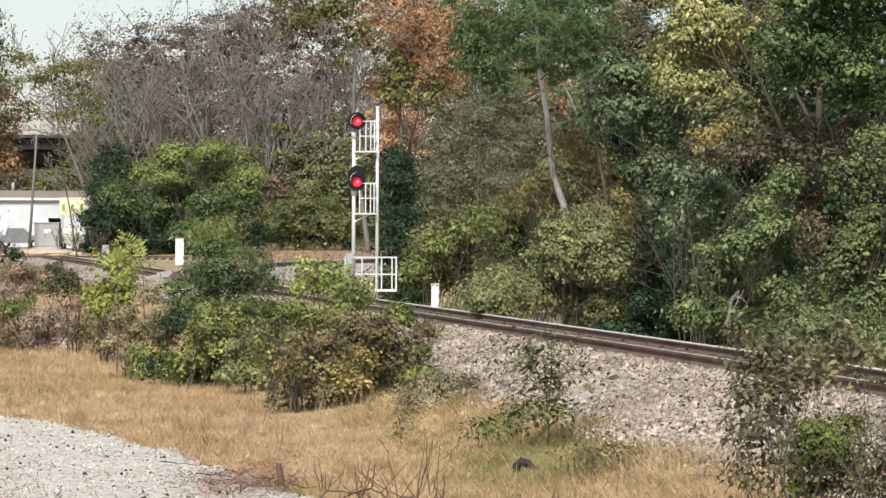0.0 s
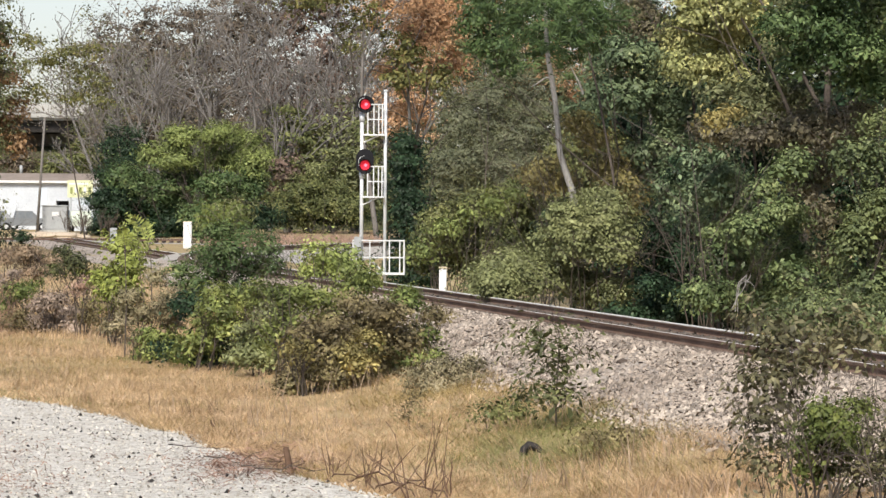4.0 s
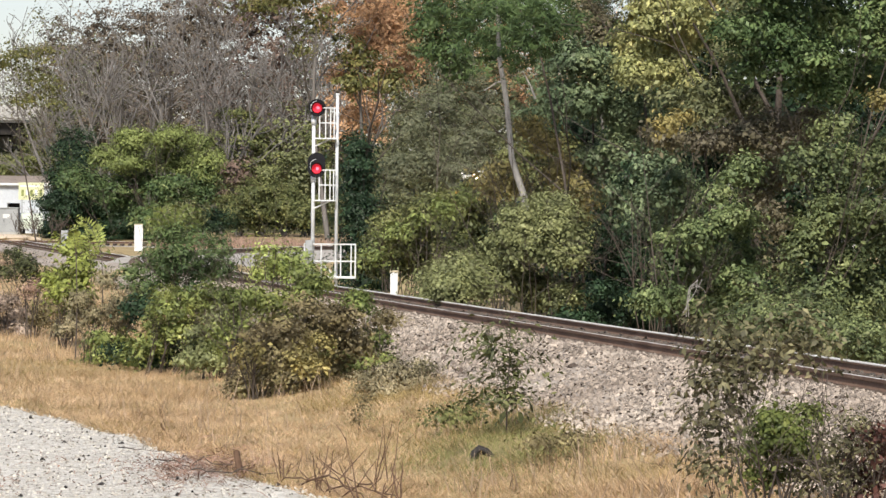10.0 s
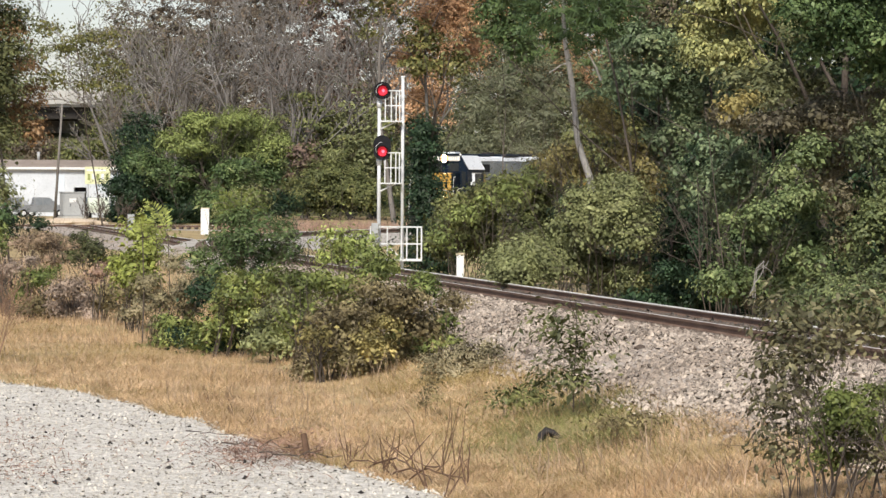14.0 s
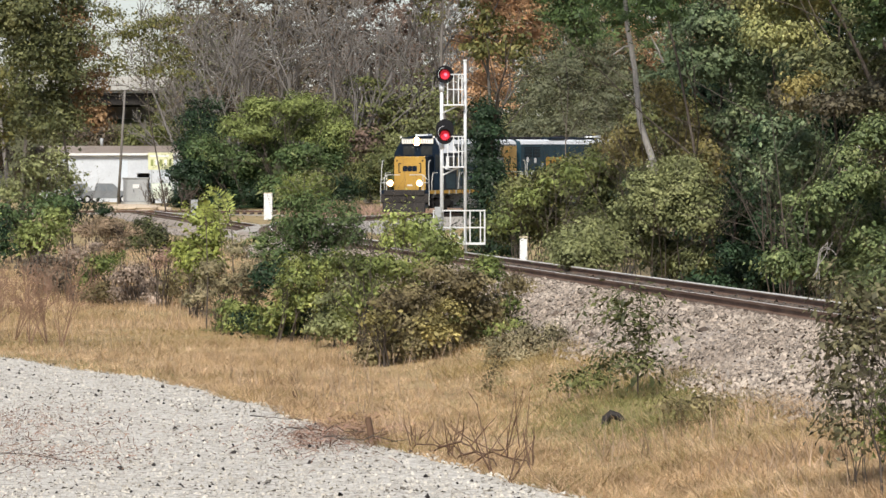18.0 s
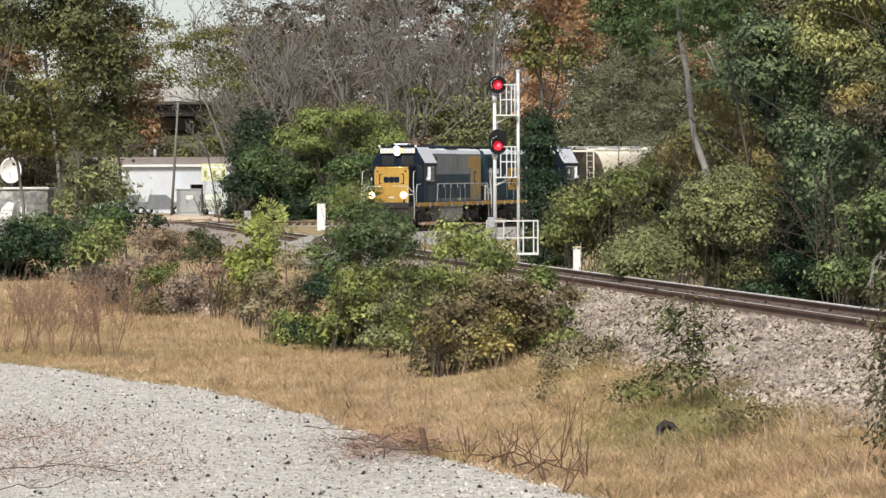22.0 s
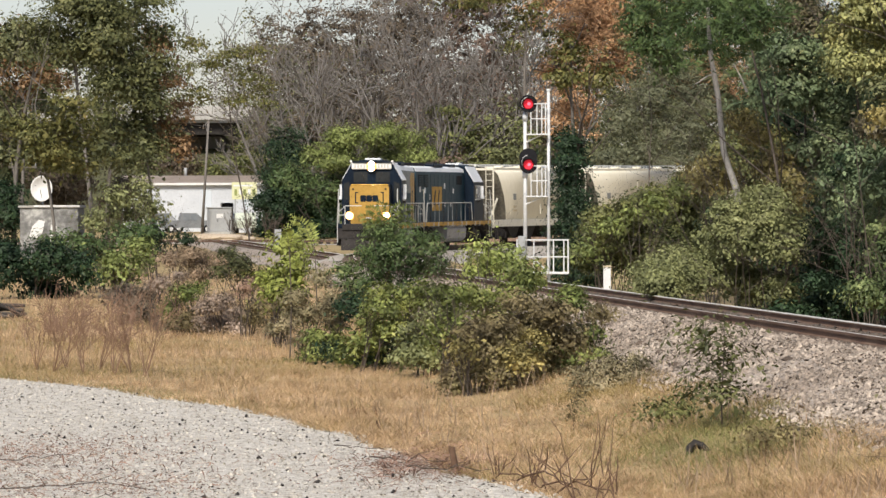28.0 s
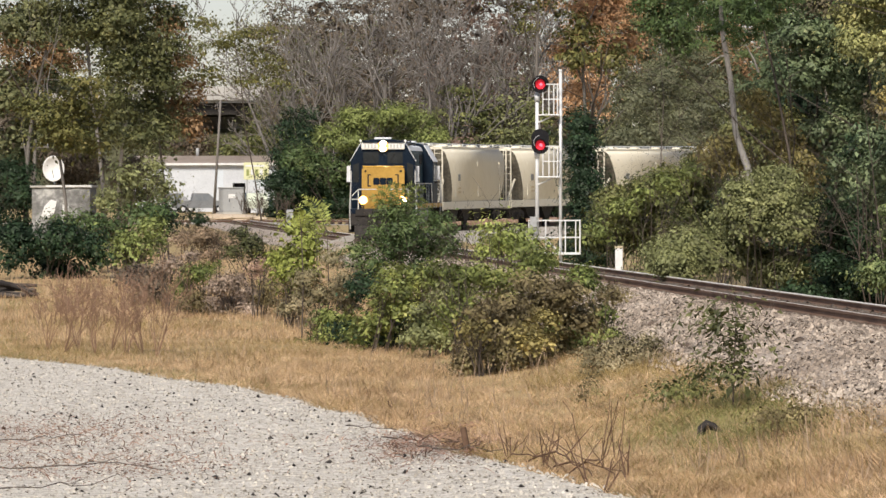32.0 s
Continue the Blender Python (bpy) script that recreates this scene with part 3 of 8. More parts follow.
def sheet(name, us, vs, place, material, parent=None):
    """A grid of faces: place(u, v) gives arrays x, y, z."""
    u, v = np.meshgrid(us, vs)
    x, y, z = place(u, v)
    nu, nv = len(us), len(vs)
    i = (np.arange(nv - 1)[:, None] * nu + np.arange(nu - 1)[None]).ravel()
    me = raw(name, np.stack([x, y, z], -1).reshape(-1, 3), 4, np.stack([i, i + 1, i + 1 + nu, i + nu], 1), smooth=True)
    return part(name, me, material, parent)


def lot_edge(y):
    """Where the lot ends: it swings out, then draws back to the hedge."""
    y = np.asarray(y, float)
    bend = np.interp(y, (30, 54, 60, 69.5, 79.5, 88.5, 93, 97, 107, 121), (6.2, -0.7, -2.4, -4.3, -7.1, -11.1, -13.5, -15.4, -15.9, -20.0))
    return bend + 0.16 * wobble(y * 1.3, y * 0.4, 0.8) + 0.08 * wobble(y * 4, y)


def under_lot(x, y):
    """The earth lies a little deeper under the gravel."""
    return 0.3 * step(lot_edge(y) - x, 0.7, 2.0) * step(y, 30, 33) * (1 - step(y, 117, 120))


# ground: one sheet to the horizon, fine where the camera looks
xs = np.concatenate([np.linspace(-3000, -160, 14), np.linspace(-150, -45, 36), np.arange(-44, 30, 0.9), np.linspace(30, 150, 40), np.linspace(160, 3000, 14)])
ys = np.concatenate([np.linspace(-2500, -60, 10), np.linspace(-50, 50, 26), np.arange(51, 200, 0.9), np.linspace(201, 420, 110), np.linspace(430, 4500, 26)])
ground = tagged(sheet("ground", xs, ys, lambda u, v: (u, v, height(u, v) - under_lot(u, v)), M_EARTH),
                "uneven dry earth under straw-coloured grass beside the railway", "ground", kind="structure")


# gravel lot, with a ragged edge towards the grass
def lot_place(u, v):
    e = lot_edge(v)
    x = e - 60 * u * u
    return x, v, height(x, v) + 0.035 - 0.05 * (1 - step(u, 0, 0.06))


lot = tagged(sheet("gravel_lot", np.linspace(0, 1, 70), np.linspace(30, 121, 180), lot_place, M_GRAVEL),
             "pale crushed-stone gravel lot with scattered dark stones", "gravel", kind="structure")


def stones(name, x, y, z, size, rng, material, parent=None):
    """Rough stones: a squashed, skewed peak sunk into the bed at each place."""
    n = len(x)
    base = np.array([(1, 0, -0.2), (0, 1, -0.2), (-1, 0, -0.2), (0, -1, -0.2), (0, 0, 1)], float)
    v = base[None] * rng.uniform(0.55, 1.25, (n, 5, 1))
    a = rng.uniform(0, 6.28, n)
    t = rng.normal(size=(n, 2)) * 0.4
    v = np.stack([v[..., 0] * np.cos(a)[:, None] - v[..., 1] * np.sin(a)[:, None],
                  v[..., 0] * np.sin(a)[:, None] + v[..., 1] * np.cos(a)[:, None], v[..., 2] * 0.75], -1)
    v[..., 2] += v[..., 0] * t[:, :1] + v[..., 1] * t[:, 1:]
    v = v * (size * rng.uniform(0.6, 1.5, n))[:, None, None] + np.stack([x, y, z], -1)[:, None]
    f = np.array([(0, 1, 4), (1, 2, 4), (2, 3, 4), (3, 0, 4)])
    loops = (np.arange(n)[:, None, None] * 5 + f[None]).reshape(-1, 3)
    return part(name, raw(name, v.reshape(-1, 3), 3, loops), material, parent)


rng = np.random.default_rng(11)
n = 75000
vy = 47 + 72 * rng.random(n) ** 1.5
vx = lot_edge(vy) - 28 * rng.random(n) ** 1.2
tagged(stones("loose_gravel", vx, vy, height(vx, vy) + 0.042, 0.009 + 0.022 * rng.random(n) ** 1.6, rng, M_PEBBLE), "loose pale gravel stones lying on the lot", "gravel", kind="stuff")
n = 5200
vy = 48 + 66 * rng.random(n)
vx = lot_edge(vy) - 24 * rng.random(n)
tagged(stones("dark_stones", vx, vy, height(vx, vy) + 0.05, 0.010 + 0.036 * rng.random(n) ** 5, rng, M_UNDER), "scattered dark stones and leaf scraps on pale gravel", "stones", kind="stuff")


# ---- tracks ----
RAIL = [(-0.065, -0.172), (0.065, -0.172), (0.065, -0.155), (0.012, -0.13), (0.012, -0.062), (0.038, -0.05), (0.038, -0.024), (0.038, -0.006), (0.028, 0.0),
        (-0.028, 0.0), (-0.038, -0.006), (-0.038, -0.024), (-0.038, -0.05), (-0.012, -0.062), (-0.012, -0.13), (-0.065, -0.155)]


def rail_mesh(points, inner, rise=lambda x, y: 0.0):
    """One rail swept along plan points; its worn running surface and inner head face get the near-white sheen colour.
    """
    bm = B()
    prev = None
    for i, (x, y) in enumerate(points):
        a, b = points[max(i - 1, 0)], points[min(i + 1, len(points) - 1)]
        dx, dy = b[0] - a[0], b[1] - a[1]
        l = math.hypot(dx, dy)
        nx, ny = dy / l, -dx / l
        ring = [bm.verts.new((x + nx * u, y + ny * u, v + rise(x, y))) for u, v in RAIL]
        if prev:
            for j in range(len(RAIL)):
                f = bm.faces.new((prev[j], prev[(j + 1) % len(RAIL)], ring[(j + 1) % len(RAIL)], ring[j]))
                f.material_index = 1 if j in inner else 0
        prev = ring
    return bm


def offset(points, d):
    out = []
    for i, (x, y) in enumerate(points):
        a, b = points[max(i - 1, 0)], points[min(i + 1, len(points) - 1)]
        dx, dy = b[0] - a[0], b[1] - a[1]
        l = math.hypot(dx, dy)
        out.append((x + dy / l * d, y - dx / l * d))
    return out


def bed(name, points, half_in, half_out, label, zoff=0.05, material=M_BALLAST):
    """The ballast bed along a track, laid over the ground."""
    rows = []
    for d in np.linspace(half_in, half_out, 22):
        rows.append(offset(points, d))
    arr = np.array(rows)
    z = height(arr[..., 0], arr[..., 1]) + zoff
    d = np.linspace(half_in, half_out, 22)[:, None] + 0 * z
    z = z + 0.03 * wobble(arr[..., 0], arr[..., 1], 3.0) - 0.2 * np.clip((-d + half_in + 0.7) / 0.7, 0, 1) - 0.2 * np.clip((d - half_out + 0.5) / 0.5, 0, 1)
    nu, nv = arr.shape[1], arr.shape[0]
    i = (np.arange(nv - 1)[:, None] * nu + np.arange(nu - 1)[None]).ravel()
    me = raw(name, np.concatenate([arr, z[..., None]], -1).reshape(-1, 3), 4, np.stack([i, i + 1, i + 1 + nu, i + nu], 1), smooth=True)
    return tagged(part(name, me, material), label, "ballast", kind="structure")


MAIN = [(main_x(y), y) for y in np.arange(40, 346, 3.0)]
BRANCH = [branch(s)[:2] for s in np.arange(-36, 220, 3.0)]
CROSS = [(x, 347.0 + 0.02 * (x + 32)) for x in np.arange(-110, 8, 4.0)]
bed("ballast_main", MAIN, -4.3, 3.0, "sloping bank of pale grey-brown crushed stone ballast")
bed("ballast_branch", BRANCH[4:], -3.8, 3.8, "pale stone ballast under the curved branch track", 0.06, M_PALEBAL)
bed("ballast_crossing", CROSS, -2.8, 2.8, "pale stone ballast under the crossing track", 0.07, M_PALEBAL)


def track(name, points, label, rise=lambda x, y: 0.0):
    t = thing(name, None, label, "railway track", kind="structure")
    for d in (-0.755, 0.755):
        part("rail", rail_mesh(offset(points, d), (8, 9, 10) if d > 0 else (6, 7, 8), rise), [M_RUST, M_RAILTOP], t, "rusty steel rail with bright worn head")
    return t


main_track = track("main_track", MAIN, "single railway track with rusty rails and polished tops on a ballast bank")
branch_track = track("branch_track", BRANCH, "curved branch railway track with rusty rails", lambda x, y: float(branch_z(np.interp(y, WAY_Y, WAY))))
cross_track = track("crossing_track", CROSS, "railway track crossing the main line at a diamond")

# stones of the ballast slope
n = 62000
vy = 46 + 104 * rng.random(n) ** 1.4
dd = -1.0 - 3.2 * rng.random(n) - 0.5 * rng.random(n) ** 4
vx = main_x(vy) + dd * math.sqrt(1 + SLOPE * SLOPE)
size = 0.016 + 0.042 * rng.random(n) ** 1.7
tagged(stones("ballast_stones", vx, vy, height(vx, vy) + 0.06, size, rng, M_STONE), "loose angular ballast stones on the bank", "ballast stones", kind="stuff")
n = 9000
vy = 46 + 160 * rng.random(n) ** 1.4
vx = main_x(vy) + rng.uniform(-0.7, 0.7, n)
tagged(stones("crib_stones", vx, vy, np.full(n, -0.2) + rng.uniform(0, 0.06, n), np.full(n, 0.04), rng, M_CRIB), "dark ballast stones between the rails", "ballast stones", kind="stuff")


# ---- plants ----
def plant(name, x, y, blobs, leaf, size, label, category="tree", group="", cover=2.0, seed=1, h=None, r=0.15, bark=None, stems=1, per=8, spread=None,
          core=0.7, depth=2, kids=3, lean=(0, 0), aspect=0.55, up=0.4, ragged=0.32, bend=0.3, start=0.35, wood="trunk", crown="crown", flat=0.0):
    """A tree or bush on foot (x, y): stems with limbs, and leaves over blobs that are given in the world."""
    g = np.random.default_rng(seed)
    z = ground_z(x, y) - 0.05
    t = thing(name, pose(x, y, z), label, category, group)
    loc = [(bx - x, by - y, bz - z, rx, ry, rz) for bx, by, bz, rx, ry, rz in blobs]
    out = []
    top = max(b[2] for b in loc)
    for i in range(stems):
        if stems == 1:
            grow(g, (0, 0, 0), (*lean, 1), h or top, r, depth, out, bend, 0.12, kids, start)
        else:
            b = loc[i % len(loc)]
            p = (b[0] * 0.6 + g.normal() * 0.1, b[1] * 0.6 + g.normal() * 0.1, 0)
            grow(g, p, (b[0] * 0.4, b[1] * 0.4, max(b[2], 0.4)), max(b[2] + b[5] * 0.8, 0.4), r, depth, out, 0.4, 0.1, kids)
    w = part(wood, tubes(wood, out, 5), bark or M_DARKBARK, t)
    if stems > 1:
        w["kind"] = "stuff"
    part(crown, foliage(crown, loc, size, g, cover, per, spread, core, aspect, up, ragged, flat=flat), leaf, t)
    return t


def bush(x, y, blobs, leaf, size, label, seed=1, cover=2.0, group="", stems=9, r=0.02, **more):
    return plant("shrub", x, y, blobs, leaf, size, label, "shrub", group, cover, seed, r=r, stems=stems, wood="stem_tangle", crown="foliage", **more)


def bare_tree(x, y, h, label, seed, leaf=None, leaves=0.6, r=0.22, bark=None, thin=0.0, depth=4, kids=4, group="", lean=(0, 0), size=0.3, spread=0.3, start=0.15, forks=1):
    """A leafless tree of many fine limbs, with a few leaves left on its twigs."""
    g = np.random.default_rng(seed)
    t = thing("bare_tree", pose(x, y, ground_z(x, y) - 0.05), label, "tree", group)
    out = []
    for i in range(forks):
        a = 6.28 * i / forks + seed
        grow(g, (0, 0, 0), (lean[0] + 0.22 * math.cos(a) * (forks > 1), lean[1] + 0.22 * math.sin(a) * (forks > 1), 1), h * 0.7, r, depth, out, 0.3, 0.28, kids, start, 0.3, 0.62)
    out = [(pts, np.maximum(rad, thin)) for pts, rad in out]
    part("trunk", tubes("trunk", out, 4), bark or M_BARK, t)
    if leaf is not None:
        ends = np.array([p for pts, rad in out for p in pts[1:] if rad[0] < max(r * 0.3, thin * 1.5)])
        pick = ends[g.integers(0, len(ends), int(leaves * len(ends)))]
        p = pick + g.normal(size=pick.shape) * spread
        part("leaves", leaf_mesh("leaves", p, np.full(len(p), size), g, 0.6, 0.4), leaf, t)
    return t


def blades(name, x, y, hgt, wid, rng, material, label, lean=0.35):
    """Grass: a narrow leaning triangle at each place."""
    n = len(x)
    z = height(x, y) - 0.02
    a = rng.uniform(0, 6.28, n)
    b = np.stack([np.cos(a), np.sin(a), 0 * a], -1) * (wid * 0.5)[:, None]
    tip = rng.normal(size=(n, 3)) * lean * hgt[:, None]
    tip[:, 2] = hgt
    p = np.stack([x, y, z], -1)
    v = np.stack([p - b, p + b, p + tip], 1)
    return tagged(part(name, raw(name, v.reshape(-1, 3), 3, np.arange(3 * n).reshape(-1, 3)), material), label, "grass", kind="stuff")


# grass between the lot and the bank
g = np.random.default_rng(5)
n = 380000
gy = 43 + 112 * g.random(n) ** 1.35
lo, hi = lot_edge(np.minimum(gy, 121)) - 0.1, np.array(main_x(gy)) - 3.9
gx = lo + (hi - lo) * g.random(n)
thin = wobble(gx, gy, 0.9) + 0.5 * wobble(gx + 7, gy, 2.6)
keep = thin + g.normal(size=n) * 0.5 > -0.7
green = 1.2 * np.exp(-(((gx - 1.7) / 1.9) ** 2 + ((gy - 63) / 6.5) ** 2)) + 0.5 * np.exp(-((gx - lot_edge(gy) - 0.5) / 0.5) ** 2) * (gy > 80) + 0.12 * (wobble(gx + 3, gy, 0.5) > 0.3)
isg = g.random(n) < green * 0.8
toe = np.exp(-((np.array(main_x(gy)) - 3.9 - gx) / 2.2) ** 2)
iso = ~isg & (g.random(n) < 0.1 + 0.55 * toe * (gy > 60) + 0.45 * (wobble(gx + 20, gy + 11, 0.28) > 0.25) + 0.25 * (wobble(gx, gy + 31, 0.9) > 0.4))
tall = 0.10 + 0.16 * (wobble(gx, gy, 0.8) + 1) * 0.5 + 0.12 * (wobble(gx + 9, gy + 4, 1.9) > 0.55)
for name, sel, material, label in (("dry_grass", keep & ~isg & ~iso, L_STRAW, "knee-high dry straw-yellow grass"), ("olive_grass", keep & iso, L_OLIVEG, "withered olive-brown grass and weeds"), ("green_grass", keep & isg, L_GRASS, "patch of short green grass at the foot of the bank")):
    k = sel.sum()
    blades(name, gx[sel], gy[sel], tall[sel] * g.uniform(0.4, 1.5, k) * (0.5 if name == "green_grass" else 0.72), g.uniform(0.007, 0.016, k), g, material, label, 1.05)
# taller weeds and flattened straw
n = 5500
gy = 45 + 85 * g.random(n)
lo, hi = lot_edge(np.minimum(gy, 121)) + 0.6, np.array(main_x(gy)) - 4.2
gx = lo + (hi - lo) * g.random(n)
sel = wobble(gx + 5, gy + 2, 1.1) > 0.35
gx, gy = gx[sel], gy[sel]
blades("dry_weeds", gx, gy, g.uniform(0.25, 0.75, len(gx)), g.uniform(0.012, 0.022, len(gx)), g, L_BROWNW, "tall brown dead weed stalks in the grass", 0.3)

# dry grass before the far wood, and the slope beyond the lot
n = 90000
gy = g.uniform(235, 352, n)
gx = -40 + 75 * g.random(n)
keep = (off_branch(gx, gy) < -3.6) & (gx > np.array(main_x(gy)) + 3.2) & (gy > 262) & (gx > -0.0575 * gy)
gx, gy = gx[keep], gy[keep]
blades("pink_grass", gx, gy, g.uniform(0.35, 1.2, len(gx)), g.uniform(0.03, 0.08, len(gx)), g, L_PINK, "tall pinkish dry grass before the wood")
n = 50000
gy = g.uniform(108, 190, n)
gx = -46 + 40 * g.random(n)
keep = gx < np.array(main_x(gy)) - 3.5
gx, gy = gx[keep], gy[keep]
blades("bank_grass", gx, gy, g.uniform(0.12, 0.32, len(gx)), g.uniform(0.015, 0.03, len(gx)), g, L_STRAW, "dry yellow grass behind the lot")


def lobed(blobs, seed):
    """Breaks each round form of a crown into a smaller core with four to six lobes on its upper and outer side."""
    q = np.random.default_rng(seed * 7 + 1)
    out = []
    for x, y, z, rx, ry, rz in blobs:
        out.append((x, y, z, rx * 0.66, ry * 0.66, rz * 0.66))
        for k in range(q.integers(4, 7)):
            d = q.normal(size=3)
            d[1] = -abs(d[1]) * 0.8
            d[2] += 0.25
            d /= np.linalg.norm(d)
            f = q.uniform(0.32, 0.5)
            out.append((x + d[0] * rx * 0.64, y + d[1] * ry * 0.64, z + d[2] * rz * 0.64, rx * f, ry * f, rz * f * 0.85))
    return out


# bushes on the slope before the track
mid = "bushes on the slope below the track"
bush(-3.27, 85.1, lobed([(-2.28, 84.5, -0.33, 0.68, 0.61, 0.51), (-2.86, 85.0, -0.28, 0.46, 0.41, 0.46), (-1.73, 85.5, -0.12, 0.63, 0.57, 0.46), (-2.28, 84.5, -1.01, 0.74, 0.66, 0.34), (-2.98, 85.0, -1.02, 0.46, 0.41, 0.40), (-1.62, 85.5, -0.81, 0.52, 0.46, 0.46), (-1.26, 84.5, 0.13, 0.45, 0.41, 0.32), (-1.95, 85.0, 0.32, 0.34, 0.31, 0.25), (-0.24, 85.5, 0.08, 0.25, 0.23, 0.25), (-3.25, 84.5, -1.23, 0.28, 0.26, 0.20), (-1.04, 85.0, -0.46, 0.46, 0.41, 0.43)], 21), L_BROWNB, 0.060, "tangled bush with dark brown withering leaves", 21, 0.78, mid)
bush(-2.72, 84.3, lobed([(-2.99, 83.7, -0.49, 0.25, 0.22, 0.17), (-1.99, 84.2, -0.62, 0.28, 0.25, 0.17), (-2.51, 84.7, -0.65, 0.20, 0.18, 0.12), (-1.75, 83.7, -0.83, 0.20, 0.18, 0.10), (-1.62, 84.2, -0.32, 0.10, 0.13, 0.15), (-2.74, 84.7, -0.90, 0.16, 0.14, 0.11)], 31), L_TURN, 0.070, "spray of yellowing leaves on a brown bush", 31, 0.24, mid)
bush(-0.78, 87.6, lobed([(-0.83, 87.0, 0.27, 0.35, 0.32, 0.33), (-0.60, 87.5, -0.27, 0.32, 0.30, 0.33), (-1.13, 88.0, -0.57, 0.42, 0.38, 0.35), (-0.77, 87.0, -0.89, 0.40, 0.36, 0.23), (-0.48, 87.5, -0.79, 0.28, 0.25, 0.26), (-0.95, 88.0, 0.51, 0.21, 0.19, 0.14), (-1.41, 87.0, -0.78, 0.28, 0.25, 0.23)], 22), L_MID, 0.065, "leafy green bush at the foot of the ballast bank", 22, 0.87, mid)
bush(-3.69, 88.6, lobed([(-3.43, 88.0, 0.49, 0.40, 0.36, 0.26), (-2.98, 88.5, 0.37, 0.45, 0.41, 0.26), (-2.40, 89.0, 0.35, 0.45, 0.41, 0.26), (-3.32, 88.0, -0.10, 0.31, 0.34, 0.38), (-2.62, 88.5, 0.01, 0.33, 0.30, 0.21), (-3.71, 89.0, -0.48, 0.24, 0.39, 0.43), (-2.02, 88.0, 0.61, 0.33, 0.30, 0.21), (-1.77, 88.5, 0.79, 0.18, 0.23, 0.26)], 39), L_GREEN, 0.065, "leafy light green bush crown in dry grass", 39, 0.65, mid)
bush(-1.88, 90.1, lobed([(-2.89, 89.5, 1.42, 0.17, 0.19, 0.22), (-2.76, 90.0, 1.12, 0.22, 0.22, 0.24), (-2.31, 90.5, 1.23, 0.19, 0.17, 0.15), (-2.17, 89.5, 0.94, 0.24, 0.22, 0.17), (-2.54, 90.0, 0.94, 0.24, 0.22, 0.19), (-1.89, 90.5, 0.83, 0.13, 0.28, 0.32), (-2.94, 89.5, 0.94, 0.12, 0.11, 0.12)], 23), L_LIGHT, 0.085, "light green sapling thicket with upright leaves", 23, 0.49, mid)
bush(-4.29, 95.1, lobed([(-4.07, 94.5, -0.26, 0.46, 0.41, 0.38), (-4.48, 95.0, -0.66, 0.36, 0.32, 0.36), (-3.92, 95.5, -0.80, 0.36, 0.37, 0.41), (-4.26, 94.5, -1.09, 0.43, 0.39, 0.19), (-4.73, 95.0, -1.04, 0.31, 0.28, 0.23), (-3.73, 95.5, -0.04, 0.23, 0.21, 0.23)], 27), L_GREYG, 0.070, "dense grey-green bush tangled with weeds", 27, 0.99, mid)
bush(-6.27, 98.1, lobed([(-5.24, 97.5, -0.08, 0.50, 0.45, 0.29), (-4.61, 98.0, 0.11, 0.47, 0.43, 0.26), (-5.70, 98.5, -0.50, 0.48, 0.43, 0.34), (-5.12, 97.5, -0.54, 0.43, 0.39, 0.21), (-5.94, 98.0, -0.94, 0.43, 0.39, 0.29), (-4.77, 98.5, -0.37, 0.30, 0.27, 0.24), (-4.20, 97.5, 0.31, 0.37, 0.33, 0.20), (-5.40, 98.0, 0.30, 0.30, 0.27, 0.17), (-6.30, 98.5, -1.16, 0.26, 0.24, 0.20)], 25), L_GREEN, 0.072, "bright green broad-leaved low bush in dry grass", 25, 0.99, mid)
# Shade below the green leaves, put in as near-black foliage.
bush(-5.92, 100.1, lobed([(-5.49, 99.5, -0.93, 0.53, 0.48, 0.37), (-5.92, 100.0, -1.35, 0.40, 0.36, 0.19), (-5.01, 100.5, -0.83, 0.40, 0.36, 0.32), (-6.15, 99.5, -0.06, 0.40, 0.36, 0.32), (-6.59, 100.0, -1.12, 0.32, 0.29, 0.21)], 29), L_IVYSHADE, 0.080, "shade under green leaves, made as a near-black bush", 29, 0.93, mid)
bush(-5.18, 104.1, lobed([(-5.42, 103.4, 1.10, 0.61, 0.55, 0.39), (-4.89, 104.0, 0.75, 0.53, 0.48, 0.45), (-5.90, 104.6, 0.74, 0.53, 0.48, 0.45), (-4.59, 103.4, 1.24, 0.39, 0.35, 0.31), (-5.59, 104.0, 1.65, 0.45, 0.40, 0.31), (-5.97, 104.6, 1.79, 0.25, 0.23, 0.21), (-5.15, 103.4, 0.27, 0.46, 0.41, 0.28), (-6.36, 104.0, 0.33, 0.46, 0.41, 0.39), (-6.11, 104.6, 1.16, 0.32, 0.29, 0.32), (-4.31, 103.4, 0.89, 0.28, 0.25, 0.28), (-6.64, 104.0, 0.75, 0.28, 0.25, 0.25), (-4.57, 104.6, 1.47, 0.22, 0.20, 0.14), (-5.00, 103.4, 1.61, 0.25, 0.22, 0.19)], 24), L_DEEP, 0.072, "dark green upright bush near the signal", 24, 0.63, mid, aspect=0.42)
bush(-7.49, 103.1, lobed([(-7.31, 102.4, -1.02, 0.32, 0.33, 0.37), (-7.07, 103.0, -1.17, 0.32, 0.29, 0.30), (-7.53, 103.6, -1.47, 0.28, 0.25, 0.14), (-6.82, 102.4, -0.95, 0.27, 0.27, 0.30)], 26), L_MID, 0.07, "low dark green bush at the edge of grass", 26, 0.87, mid)
